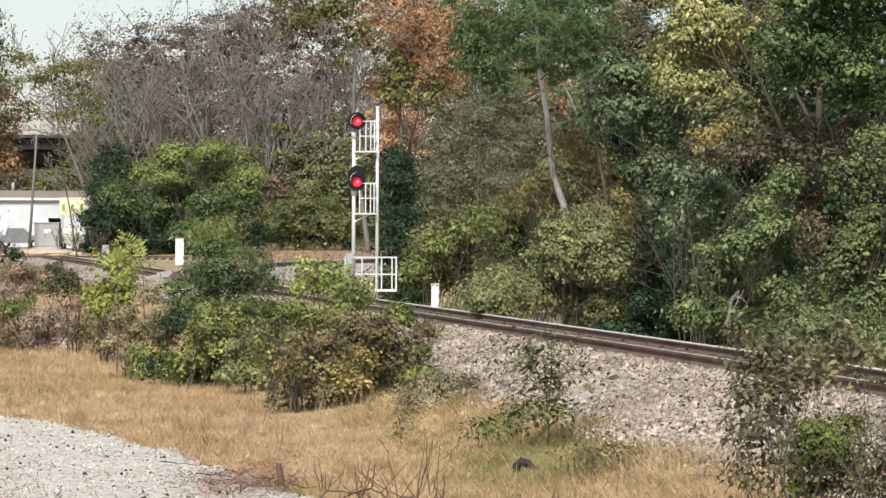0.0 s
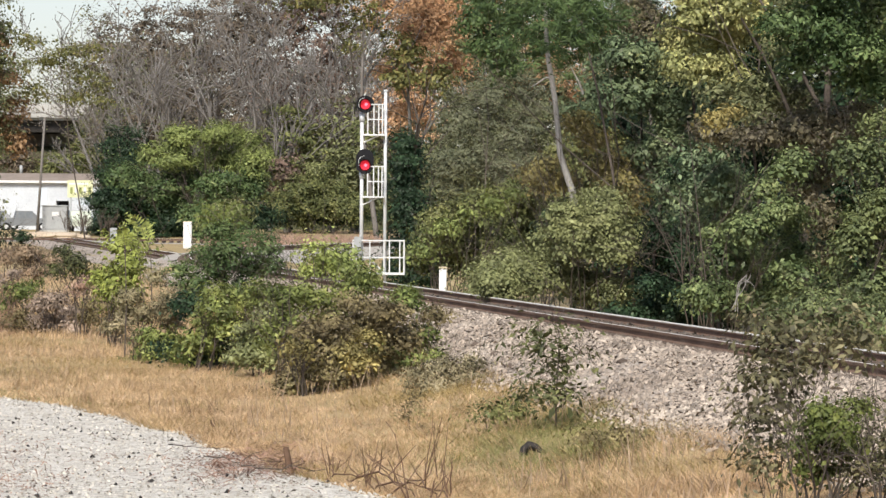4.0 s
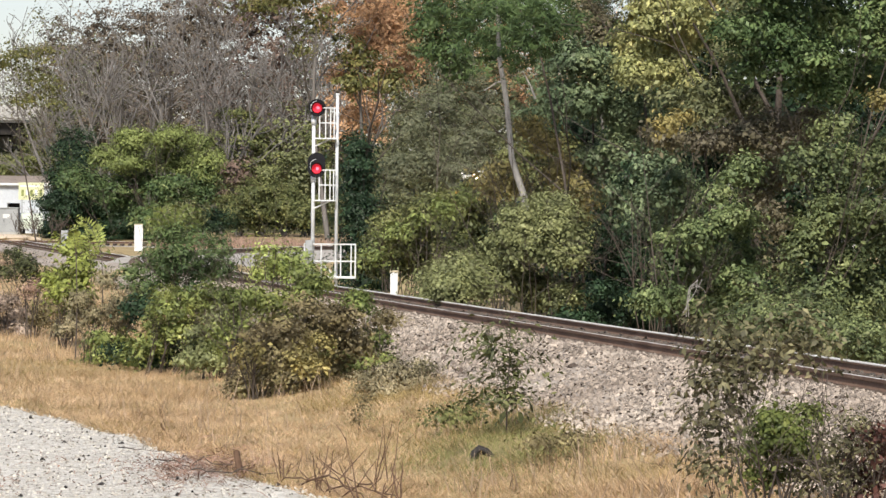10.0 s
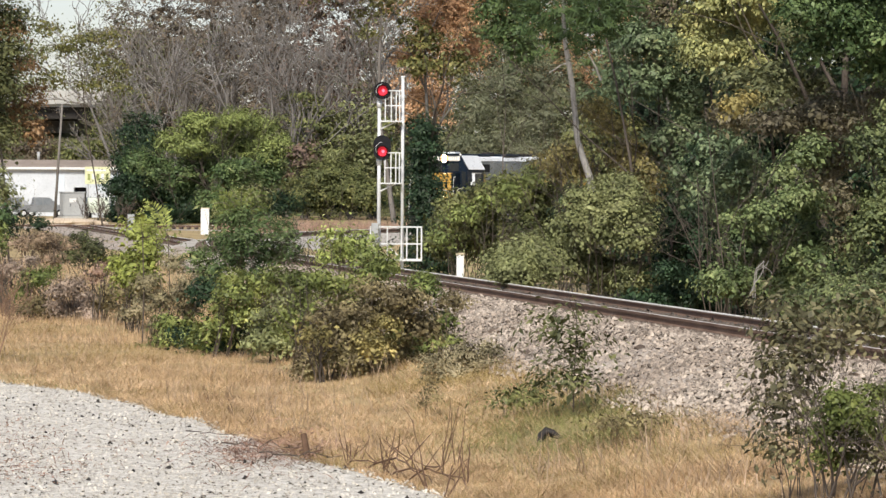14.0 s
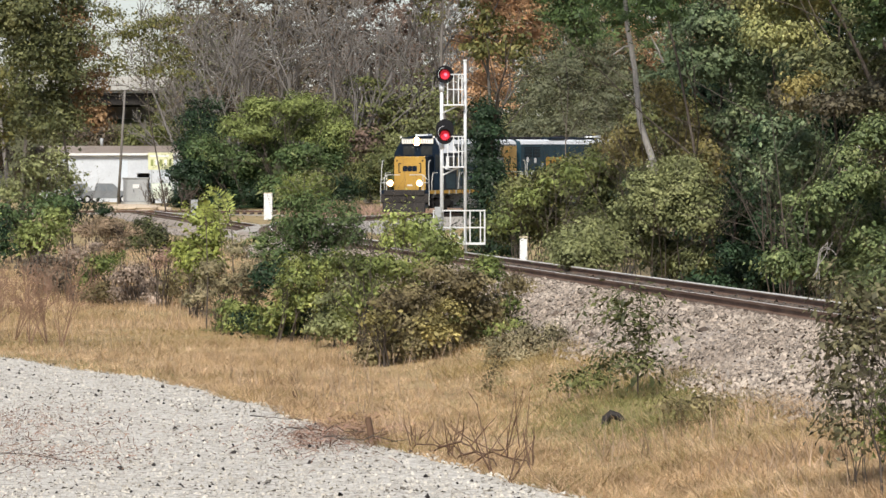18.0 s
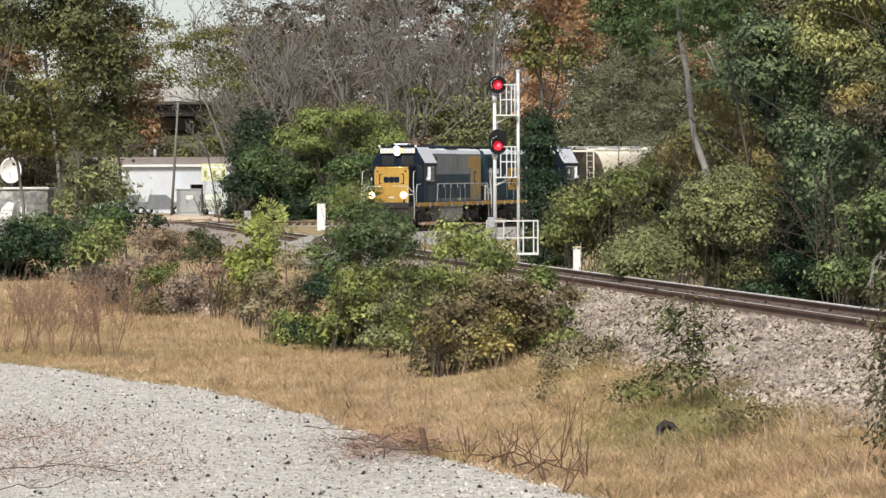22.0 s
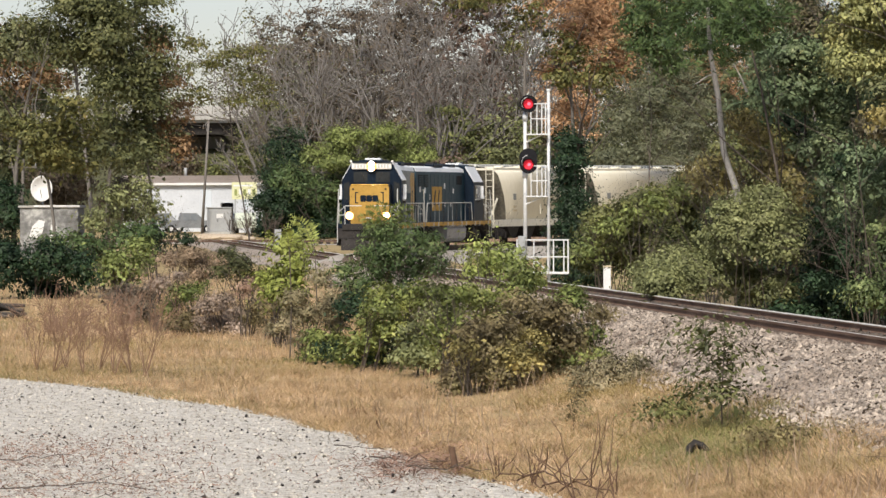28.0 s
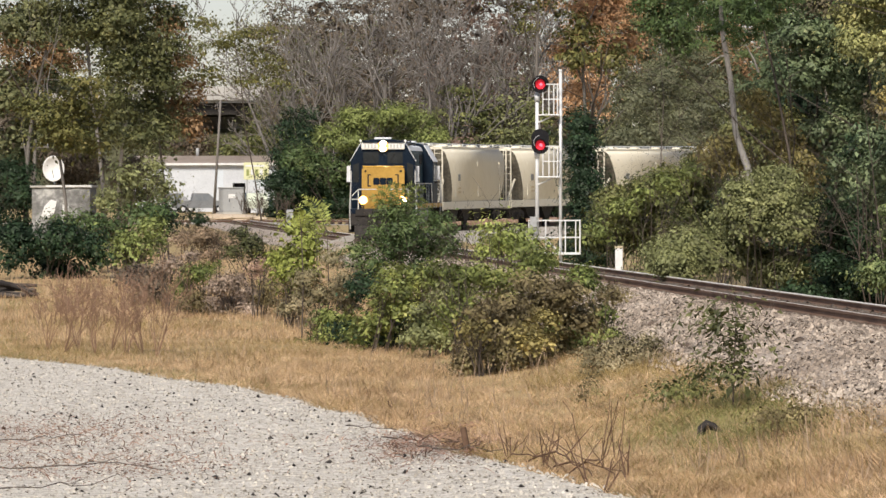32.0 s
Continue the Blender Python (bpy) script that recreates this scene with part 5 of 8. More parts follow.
plant("tree", 8.90, 107.2, lobed([(9.16, 105.2, 4.34, 0.68, 0.61, 0.65), (8.51, 106.0, 4.21, 0.54, 0.49, 0.45), (9.31, 106.8, 3.27, 0.54, 0.59, 0.66), (9.18, 105.2, 2.15, 0.38, 0.58, 0.65), (9.34, 106.0, 1.16, 0.36, 0.56, 0.63), (10.04, 106.8, 4.42, 0.63, 0.57, 0.57), (7.74, 105.2, 4.18, 0.54, 0.48, 0.42), (6.52, 106.0, 4.23, 0.54, 0.49, 0.34), (8.91, 106.8, 2.83, 0.40, 0.39, 0.43), (10.21, 105.2, 4.63, 0.65, 0.58, 0.48)], 57), L_BROWNV, 0.085, "brown withered vine curtain round a trunk", "tree", wall, 1.04, 57, core=0.4, depth=1, kids=3, bend=0.35, r=0.2, h=8)
bush(6.80, 101.5, lobed([(7.06, 100.2, 1.80, 0.59, 0.53, 0.38), (6.52, 101.0, 1.15, 0.51, 0.46, 0.43), (7.01, 101.8, 1.01, 0.66, 0.59, 0.49), (7.74, 100.2, 2.33, 0.51, 0.46, 0.30), (8.30, 101.0, 2.12, 0.38, 0.39, 0.43), (8.37, 101.8, 1.30, 0.44, 0.44, 0.49), (6.10, 100.2, 0.25, 0.56, 0.51, 0.43), (6.80, 101.0, 0.07, 0.54, 0.49, 0.38), (7.70, 101.8, 0.20, 0.46, 0.42, 0.35), (8.11, 100.2, 0.78, 0.51, 0.46, 0.43), (6.37, 101.0, 1.70, 0.30, 0.27, 0.27), (7.53, 101.8, 2.80, 0.44, 0.39, 0.27), (8.08, 100.2, 3.33, 0.48, 0.44, 0.46)], 58), L_MIX, 0.085, "light green vine-covered bush beside the track", 58, 1.44, wall)
# Gaps between the bushes are dark by leaf colour, standing for shade.
plant("tree", 8.54, 113.2, lobed([(8.40, 111.2, 1.21, 0.72, 0.64, 0.69), (6.49, 112.0, 2.09, 0.72, 0.78, 0.87), (6.53, 112.8, 3.30, 0.67, 0.65, 0.73), (6.31, 111.2, 0.89, 0.60, 0.67, 0.75), (7.51, 112.0, 2.88, 0.75, 0.81, 0.90), (8.94, 112.8, 1.68, 0.76, 0.68, 0.76), (12.36, 111.2, 4.71, 0.78, 0.70, 0.63), (11.70, 112.0, 4.42, 0.75, 0.68, 0.60)], 65), L_IVYSHADE, 0.110, "tree behind bushes with shade in its leaf colour", "tree", wall, 1.36, 65, core=0.4, depth=1, kids=3, bend=0.35, r=0.06, h=6)
bush(6.52, 108.5, lobed([(6.35, 107.2, 2.81, 0.47, 0.43, 0.34), (6.54, 108.0, 3.54, 0.55, 0.50, 0.43), (6.16, 108.8, 2.38, 0.35, 0.32, 0.35), (6.98, 107.2, 3.10, 0.46, 0.44, 0.49), (7.13, 108.0, 2.36, 0.46, 0.42, 0.29), (6.57, 108.8, 1.97, 0.44, 0.39, 0.23)], 67), L_TEAL, 0.090, "green creeper curtain hanging from a tree", 67, 1.04, wall)
plant("tree", 10.20, 101.2, lobed([(9.73, 99.2, 3.47, 0.64, 0.57, 0.61), (10.62, 100.0, 3.49, 0.64, 0.58, 0.62), (11.52, 100.8, 3.51, 0.68, 0.68, 0.76), (9.85, 99.2, 2.41, 0.59, 0.53, 0.56), (10.74, 100.0, 2.28, 0.64, 0.58, 0.62), (11.53, 100.8, 1.88, 0.68, 0.68, 0.76), (9.59, 99.2, 1.47, 0.51, 0.50, 0.56), (10.51, 100.0, 1.20, 0.64, 0.58, 0.62), (11.41, 100.8, 0.53, 0.68, 0.61, 0.62), (9.77, 99.2, 0.41, 0.59, 0.53, 0.56), (10.52, 100.0, -0.00, 0.64, 0.58, 0.48), (9.38, 100.8, 0.78, 0.38, 0.39, 0.43), (9.10, 99.2, 0.00, 0.59, 0.53, 0.43), (8.50, 100.0, 0.11, 0.59, 0.53, 0.43), (10.26, 100.8, 4.40, 0.49, 0.44, 0.38)], 54), L_MIXD, 0.095, "olive tree hung with green creepers", "tree", wall, 1.28, 54, core=0.4, depth=1, kids=3, bend=0.35, r=0.06, h=6)
# Backing trees added behind the wall; they block sky and carry shade as colour.
plant("tree", 6.34, 135.2, lobed([(7.13, 133.2, 3.88, 1.52, 1.37, 1.34), (5.04, 134.0, 1.71, 1.53, 1.37, 1.35), (7.24, 134.8, 1.73, 1.54, 1.38, 1.36), (5.03, 133.2, -0.25, 1.52, 1.37, 1.34), (7.22, 134.0, -0.24, 1.53, 1.37, 1.35)], 770), L_IVYSHADE, 0.200, "added backing tree behind the vines, coloured as shade", "tree", wall, 1.3, 770, core=0.4, depth=1, kids=3, bend=0.35, r=0.06, h=8)
plant("tree", 9.14, 123.2, lobed([(8.06, 121.2, 9.60, 1.38, 1.24, 1.22), (10.07, 122.0, 9.66, 1.39, 1.25, 1.23), (8.18, 122.8, 7.72, 1.40, 1.26, 1.23), (10.03, 121.2, 7.67, 1.38, 1.24, 1.22), (8.15, 122.0, 5.72, 1.39, 1.25, 1.23), (10.18, 122.8, 5.76, 1.40, 1.26, 1.23), (8.12, 121.2, 3.75, 1.38, 1.24, 1.22), (10.14, 122.0, 3.78, 1.39, 1.25, 1.23), (8.24, 122.8, 1.79, 1.40, 1.26, 1.23), (10.09, 121.2, 1.81, 1.38, 1.24, 1.22), (8.21, 122.0, -0.01, 1.39, 1.25, 1.23), (10.24, 122.8, -0.00, 1.40, 1.26, 1.23)], 771), L_IVYSHADE, 0.200, "added backing tree behind the vines, coloured as shade", "tree", wall, 1.3, 771, core=0.4, depth=1, kids=3, bend=0.35, r=0.06, h=8)
plant("tree", 12.12, 117.2, lobed([(11.06, 115.2, 9.26, 1.31, 1.18, 1.16), (13.01, 116.0, 9.33, 1.32, 1.19, 1.17), (11.23, 116.8, 7.48, 1.33, 1.20, 1.17), (12.94, 115.2, 7.43, 1.31, 1.18, 1.16), (11.18, 116.0, 5.58, 1.32, 1.19, 1.17), (13.13, 116.8, 5.62, 1.33, 1.20, 1.17), (11.12, 115.2, 3.70, 1.31, 1.18, 1.16), (13.06, 116.0, 3.73, 1.32, 1.19, 1.17), (11.29, 116.8, 1.84, 1.33, 1.20, 1.17), (12.99, 115.2, 1.87, 1.31, 1.18, 1.16), (11.23, 116.0, 0.13, 1.32, 1.19, 1.17), (13.19, 116.8, 0.14, 1.33, 1.20, 1.17)], 772), L_IVYSHADE, 0.200, "added backing tree behind the vines, coloured as shade", "tree", wall, 1.3, 772, core=0.4, depth=1, kids=3, bend=0.35, r=0.06, h=8)
bush(1.43, 124, [(1.44, 124, 0.34, 1.16, 1.05, 0.50), (2.31, 122, 0.30, 0.74, 0.66, 0.52), (1.04, 126, -0.11, 0.34, 0.30, 0.25), (1.78, 125, 0.75, 0.67, 0.60, 0.34)], L_GREYG, 0.09, "low sprawling grey-green scrub beside the track", 42, 1.5, wall)
bush(0.53, 160.1, lobed([(-0.75, 159.1, 1.32, 0.81, 0.81, 0.90), (0.10, 160.0, 1.70, 0.90, 0.85, 0.94), (-1.19, 160.9, 0.45, 0.69, 0.70, 0.78), (1.16, 159.1, 2.13, 0.90, 0.84, 0.94), (2.24, 160.0, 2.34, 0.90, 0.93, 1.03), (0.53, 160.9, 0.45, 1.21, 1.09, 0.91), (2.02, 159.1, 0.68, 0.98, 0.88, 0.98), (3.10, 160.0, 2.77, 0.82, 0.89, 0.99), (3.01, 160.9, 1.27, 0.91, 0.89, 0.99), (2.76, 159.1, 3.41, 0.38, 0.35, 0.34), (1.60, 160.0, 2.86, 0.51, 0.46, 0.34)], 43), L_OLIVED, 0.120, "tall green vine thicket beside the wood", 43, 1.00, wall)
# Lit patches of the thicket, put on as lobes of paler leaves.
bush(-0.95, 157.1, lobed([(1.56, 156.2, 2.55, 0.54, 0.49, 0.27), (-0.32, 157.0, 1.65, 0.51, 0.45, 0.29), (0.73, 157.8, 2.13, 0.38, 0.34, 0.25), (2.50, 156.2, 2.97, 0.38, 0.34, 0.25), (-0.95, 157.0, 0.81, 0.42, 0.38, 0.34), (3.16, 157.8, 3.44, 0.30, 0.30, 0.34)], 44), L_BUSH, 0.110, "lit patches of a thicket, made as paler leaves", 44, 0.60, wall)
# Dark holes of the thicket: their shade is the near-black leaf colour.
bush(-0.99, 164.1, lobed([(0.32, 163.1, 0.86, 1.31, 1.18, 0.87), (2.30, 164.0, 1.29, 1.32, 1.19, 1.10), (-1.00, 164.9, 0.08, 0.88, 0.80, 0.66), (3.37, 163.1, 1.73, 1.09, 1.18, 1.31)], 46), L_IVYSHADE, 0.120, "thicket under the trees with shade in its leaf colour", 46, 1.30, wall)
plant("vine_clad_tree", -1.73, 170, [(-1.65, 170, 2.37, 0.59, 1.03, 1.14), (-1.55, 170, 1.01, 0.82, 1.13, 1.25), (-1.91, 170, -0.02, 0.82, 0.74, 0.80), (-1.81, 170, 3.74, 0.46, 0.92, 1.03), (-0.98, 168, 0.12, 0.59, 0.81, 0.90), (-1.79, 170, 4.88, 0.36, 0.82, 0.91)], L_IVYSHADE, 0.12, "dead tree trunk wrapped in dark ivy", "tree", wall, 2.0, 45, h=7.0, r=0.2)
plant("tree", 13.33, 96, [(13.05, 96, 6.74, 1.16, 1.04, 1.03), (13.45, 96, 4.94, 1.16, 1.04, 1.16), (12.94, 96, 3.26, 1.03, 1.04, 1.16), (13.59, 96, 1.59, 1.16, 1.04, 1.16), (13.08, 96, 0.30, 1.16, 1.04, 0.90)], L_MID, 0.14, "tall green tree smothered by vines", "tree", wall, 0.5, 56, h=9, r=0.2)
bush(8.58, 92, [(8.19, 93, 0.09, 0.75, 0.67, 0.44), (9.09, 92, -0.00, 0.74, 0.67, 0.49), (9.86, 90, -0.31, 0.84, 0.76, 0.48), (7.73, 95, -0.21, 0.64, 0.57, 0.36)], L_MIXD, 0.085, "low green undergrowth beside the track", 66, 1.6, wall)
bush(4.13, 126.1, lobed([(3.85, 125.3, 3.55, 0.67, 0.60, 0.67), (3.36, 126.0, 3.93, 0.44, 0.61, 0.68), (4.16, 126.7, 2.92, 0.58, 0.52, 0.44), (4.60, 125.3, 4.26, 0.50, 0.51, 0.57)], 69), L_OLIVED, 0.100, "olive creepers beside a pale trunk", 69, 1.00, wall)
plant("pine_tree", 4.61, 115.0, [(2.68, 112.9, 7.37, 0.83, 0.75, 0.58), (3.61, 113.5, 6.99, 0.70, 0.63, 0.46), (3.25, 114.1, 6.29, 0.34, 0.30, 0.34), (1.92, 112.9, 7.18, 0.68, 0.61, 0.51), (4.36, 113.5, 7.60, 0.68, 0.62, 0.30), (2.39, 114.1, 8.04, 0.92, 0.83, 0.46), (3.73, 112.9, 7.84, 0.76, 0.68, 0.39), (3.00, 113.5, 6.72, 0.61, 0.55, 0.33)], L_PINE, 0.2, "pine boughs with dark needle tufts before a pale trunk", "tree", wall, 2.2, 77, h=9, r=0.06, bark=M_DARKBARK, aspect=0.14, core=0.4, per=6, spread=0.2)
plant("pine_tree", 5.83, 152, [(2.35, 147, 9.66, 1.48, 1.33, 0.59), (3.93, 147, 9.17, 1.58, 1.42, 0.79), (5.50, 147, 9.87, 1.68, 1.51, 0.59), (5.21, 147, 8.89, 1.18, 1.06, 0.49), (3.44, 147, 7.79, 0.99, 0.89, 0.69), (1.87, 148, 9.11, 0.99, 0.89, 0.69), (4.42, 147, 8.39, 1.18, 1.06, 0.59), (6.78, 147, 9.09, 0.99, 0.89, 0.69), (3.04, 147, 8.58, 0.99, 0.89, 0.59), (6.20, 147, 7.90, 1.18, 1.06, 0.49), (2.66, 148, 11.10, 2.38, 2.14, 0.79), (5.23, 148, 11.51, 2.38, 2.14, 0.99), (3.95, 148, 10.12, 1.19, 1.07, 0.69), (4.64, 148, 10.52, 1.19, 1.07, 0.79)], L_PINE, 0.28, "pine tree with dark needle tufts", "tree", wall, 3.4, 75, h=10, r=0.10, bark=M_DARKBARK, aspect=0.14, core=0.5, per=10, spread=0.25)
plant("tree", 1.55, 175, [(1.51, 175, 9.90, 0.70, 0.95, 1.06), (1.04, 175, 10.84, 0.82, 0.74, 0.82), (1.98, 175, 8.97, 0.70, 0.74, 0.82), (2.23, 176, 8.30, 0.47, 0.53, 0.59)], L_PINE, 0.16, "slender dark green tree at the wood's edge", "tree", wall, 1.2, 76, core=0.3, h=10, r=0.035)
for i, (x, y, z, w, h) in enumerate(((2.21, 126, -0.1, 1.6, 0.5), (6.71, 97, 0.0, 0.4, 0.9))):
    q = np.random.default_rng(500 + i)
    v = thing("dead_vine", pose(x, y, z), "pale bare vine looping among the leaves", "vine", "dead vines")
    for k in range(4):
        a = np.linspace(0, 1, 14)
        pts = np.stack([w * (a - 0.5) * q.uniform(0.6, 1.3) + 0.05 * np.sin(a * 9 + k), q.uniform(-0.3, 0.1) + 0 * a, h * np.sin(a * q.uniform(1.5, 3.4)) * q.uniform(0.5, 1) + 0.03 * np.sin(a * 13 + 2 * k)], -1)
        part("tendril", tubes("tendril", [(pts, np.linspace(0.012, 0.006, 14))], 5), M_TRUNK, v)
# pale leaning dead trunk
pale = thing("dead_tree", pose(3.66, 115.5, -0.8), "pale leaning dead tree trunk with stub branches", "tree")
part("trunk", tubes("trunk", [([(0.00, 0.0, 1.64), (-0.25, 0.0, 3.11), (-0.33, 0.0, 3.62), (-0.52, 0.0, 4.15), (-0.68, 0.0, 4.66), (-0.75, 0.0, 5.35), (-0.83, 0.0, 6.13), (-0.93, 0.0, 6.75), (-1.02, 0.0, 7.21), (-1.07, 0.0, 7.75), (-1.10, 0.0, 8.37), (-1.14, 0.0, 9.22)], [0.13, 0.115, 0.105, 0.095, 0.085, 0.08, 0.078, 0.075, 0.07, 0.062, 0.055, 0.04])], 8), M_TRUNK, pale)
for pts in (((-0.93, 0.0, 6.75), (-1.09, 0.0, 6.74), (-1.44, 0.0, 6.51)), ((-0.05, 0.0, 6.29), (-0.20, 0.0, 6.68), (-0.41, 0.0, 7.06))):
    part("branch", tubes("branch", [(list(pts), [0.035, 0.026, 0.014])], 6), M_PALEBARK, pale)

# far wood
far = "trees of the far wood"
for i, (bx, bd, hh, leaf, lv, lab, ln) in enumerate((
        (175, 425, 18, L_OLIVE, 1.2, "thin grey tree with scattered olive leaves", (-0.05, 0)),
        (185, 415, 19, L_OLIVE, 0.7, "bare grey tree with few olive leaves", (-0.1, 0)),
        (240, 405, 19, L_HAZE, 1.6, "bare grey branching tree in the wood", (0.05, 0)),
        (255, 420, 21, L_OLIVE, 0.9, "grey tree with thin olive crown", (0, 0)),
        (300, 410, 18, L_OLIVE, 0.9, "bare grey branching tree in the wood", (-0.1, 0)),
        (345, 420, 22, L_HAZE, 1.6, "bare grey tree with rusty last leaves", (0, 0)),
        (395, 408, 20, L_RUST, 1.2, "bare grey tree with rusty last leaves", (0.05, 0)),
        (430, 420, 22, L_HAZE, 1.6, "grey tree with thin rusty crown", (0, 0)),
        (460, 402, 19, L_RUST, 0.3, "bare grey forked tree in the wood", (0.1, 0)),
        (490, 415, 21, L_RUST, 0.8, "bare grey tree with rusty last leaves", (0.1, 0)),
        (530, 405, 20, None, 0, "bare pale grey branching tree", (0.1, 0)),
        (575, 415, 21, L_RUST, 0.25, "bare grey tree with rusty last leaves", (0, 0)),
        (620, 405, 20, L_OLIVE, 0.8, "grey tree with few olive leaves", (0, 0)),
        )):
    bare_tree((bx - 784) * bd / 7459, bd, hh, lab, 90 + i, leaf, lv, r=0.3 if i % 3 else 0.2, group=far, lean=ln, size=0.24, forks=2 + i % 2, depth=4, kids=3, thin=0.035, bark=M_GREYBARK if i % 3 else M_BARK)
for i, x in enumerate((-17.13, -15.37, -27.26, -9.39, -22.19)):
    bare_tree(x, 398 + i, (15, 13, 17, 14, 18)[i], "stout pale bare tree in the wood", 180 + i, None, r=0.26, group=far, lean=(0.12 * math.sin(i * 2.1 + 1), 0), forks=2, depth=2, kids=4, thin=0.05, bark=M_GREYBARK, start=0.3)
for i, (blobs, leaf, cov, lab) in enumerate((
        ([(-28.70, 470, 20.85, 6.93, 6.24, 4.41), (-33.72, 470, 16.41, 6.30, 5.67, 5.04), (-23.02, 470, 18.35, 6.30, 5.67, 5.67), (-28.66, 470, 11.40, 7.56, 6.81, 5.04), (-17.95, 470, 12.70, 6.30, 5.67, 5.67), (-21.78, 470, 24.03, 4.41, 3.97, 3.15), (-33.70, 470, 10.74, 5.67, 5.10, 5.04), (-36.89, 470, 20.18, 3.78, 3.40, 3.15)], L_HAZE, 1.15, "grey-brown leafless thicket of tall trees"),
        ([(-14.06, 465, 21.34, 4.36, 4.49, 4.99), (-11.54, 465, 15.11, 4.99, 4.49, 4.99), (-15.90, 465, 15.09, 3.74, 3.93, 4.36), (-14.00, 465, 8.87, 4.99, 4.49, 4.99), (-7.78, 465, 10.14, 4.36, 4.49, 4.99), (-16.57, 465, 25.69, 3.74, 3.37, 3.12)], L_RUST, 1.0, "tall rusty-brown tree in the wood"),
        ([(-6.39, 450, 24.98, 3.62, 3.26, 3.62), (-1.55, 450, 23.19, 4.22, 3.80, 3.62), (-3.34, 450, 18.35, 4.22, 3.80, 3.62), (1.49, 450, 17.77, 3.62, 3.26, 3.62), (-1.58, 450, 28.62, 6.03, 5.43, 3.62), (2.08, 450, 21.39, 3.02, 2.71, 3.02), (-5.13, 450, 14.73, 3.02, 2.71, 3.02)], L_ORANGE, 1.4, "tall tree in orange autumn leaf"),
        ([(-3.44, 395, 11.88, 1.69, 1.53, 1.59), (-5.04, 396, 10.57, 1.17, 1.19, 1.33), (-2.38, 396, 10.58, 1.06, 1.19, 1.33)], L_ORANGE, 1.0, "small tree in orange autumn leaf"),
        ([(-3.02, 345, 14.12, 2.31, 2.08, 1.30), (-1.17, 345, 13.20, 1.62, 1.46, 1.16), (-4.40, 345, 12.73, 1.16, 1.04, 1.02), (-3.97, 346, 16.01, 1.39, 1.25, 1.39)], L_YELLOWG, 1.0, "small tree with yellow-green leaves"),
        ([(0.90, 440, 10.93, 4.13, 4.25, 4.72), (5.61, 440, 11.55, 4.72, 4.25, 4.72), (4.46, 445, 17.61, 3.58, 3.76, 4.18), (9.85, 445, 12.86, 4.18, 4.30, 4.77), (3.24, 435, 6.76, 4.67, 4.20, 2.92), (7.90, 435, 7.37, 4.67, 4.20, 3.50), (-1.43, 435, 6.74, 3.50, 3.15, 3.50)], L_OLIVE, 1.5, "grey-green mixed trees of the far wood"),
        ([(4.48, 450, 23.22, 3.02, 3.26, 3.62), (8.72, 450, 19.61, 4.22, 3.80, 4.22), (6.90, 448, 14.72, 3.60, 3.24, 3.00), (12.96, 450, 16.01, 4.83, 4.34, 4.83), (17.97, 455, 19.85, 4.88, 4.39, 4.88)], L_ORANGE, 1.2, "tall tree in dull orange leaf"),
        ([(12.70, 440, 8.63, 4.72, 4.78, 5.31), (19.01, 450, 11.82, 5.43, 4.89, 5.43), (25.31, 455, 15.00, 6.10, 5.49, 6.10), (31.74, 460, 18.26, 6.17, 5.55, 6.17), (23.86, 450, 7.01, 6.03, 5.43, 4.83)], L_OLIVE, 0.5, "olive trees of the far wood"),
        ([(38.73, 470, 18.63, 7.56, 6.81, 7.56), (46.29, 470, 18.67, 7.56, 6.81, 7.56), (54.48, 470, 18.70, 7.56, 6.81, 7.56), (41.48, 465, 9.12, 7.48, 6.73, 6.23), (50.83, 465, 9.16, 7.48, 6.73, 6.23)], L_OLIVE, 0.25, "olive trees of the far wood"),
        ([(-12.05, 400, 8.47, 2.95, 2.65, 2.15), (-13.04, 398, 5.77, 2.67, 2.40, 1.87), (-9.84, 398, 6.32, 2.40, 2.16, 2.40), (-10.50, 402, 10.67, 2.16, 1.94, 1.89)], L_GREYG, 0.9, "drooping grey-green tree before the wood"),
        ([(-18.39, 398, 8.41, 2.13, 1.92, 1.87), (-16.74, 397, 6.28, 2.13, 2.16, 2.40), (-14.16, 399, 8.98, 2.14, 1.93, 1.87), (-11.98, 398, 5.77, 2.67, 2.40, 2.40), (-8.81, 399, 7.94, 2.41, 2.41, 2.67), (-6.62, 397, 5.26, 2.40, 2.16, 2.40), (-15.28, 400, 11.14, 1.88, 1.69, 1.61)], L_OLIVED, 0.8, "shaded olive understory trees of the wood"),
        ([(-15.63, 396, 6.00, 1.49, 1.67, 1.86), (-15.32, 395, 4.14, 1.32, 1.19, 1.32)], L_RUST, 1.0, "russet bush before the wood"),
        ([(-7.58, 392, 3.64, 3.15, 2.84, 2.36), (-4.42, 392, 2.60, 2.63, 2.36, 1.84), (-9.22, 394, 5.75, 2.11, 2.14, 2.38), (-1.28, 395, 3.15, 2.65, 2.38, 2.38)], L_OLIVE, 1.1, "olive scrub at the edge of the wood"))):
    cx = sum(b[0] for b in blobs) / len(blobs)
    plant("tree", cx, blobs[0][1] + 1, blobs, leaf, 0.28 if leaf is L_ORANGE else 0.34 if leaf in (L_HAZE, L_RUST) else 0.36, lab, "tree", far, cov, 140 + i, r=0.25, depth=3, kids=3, bark=M_BARK, core=0.12, spread=0.6)
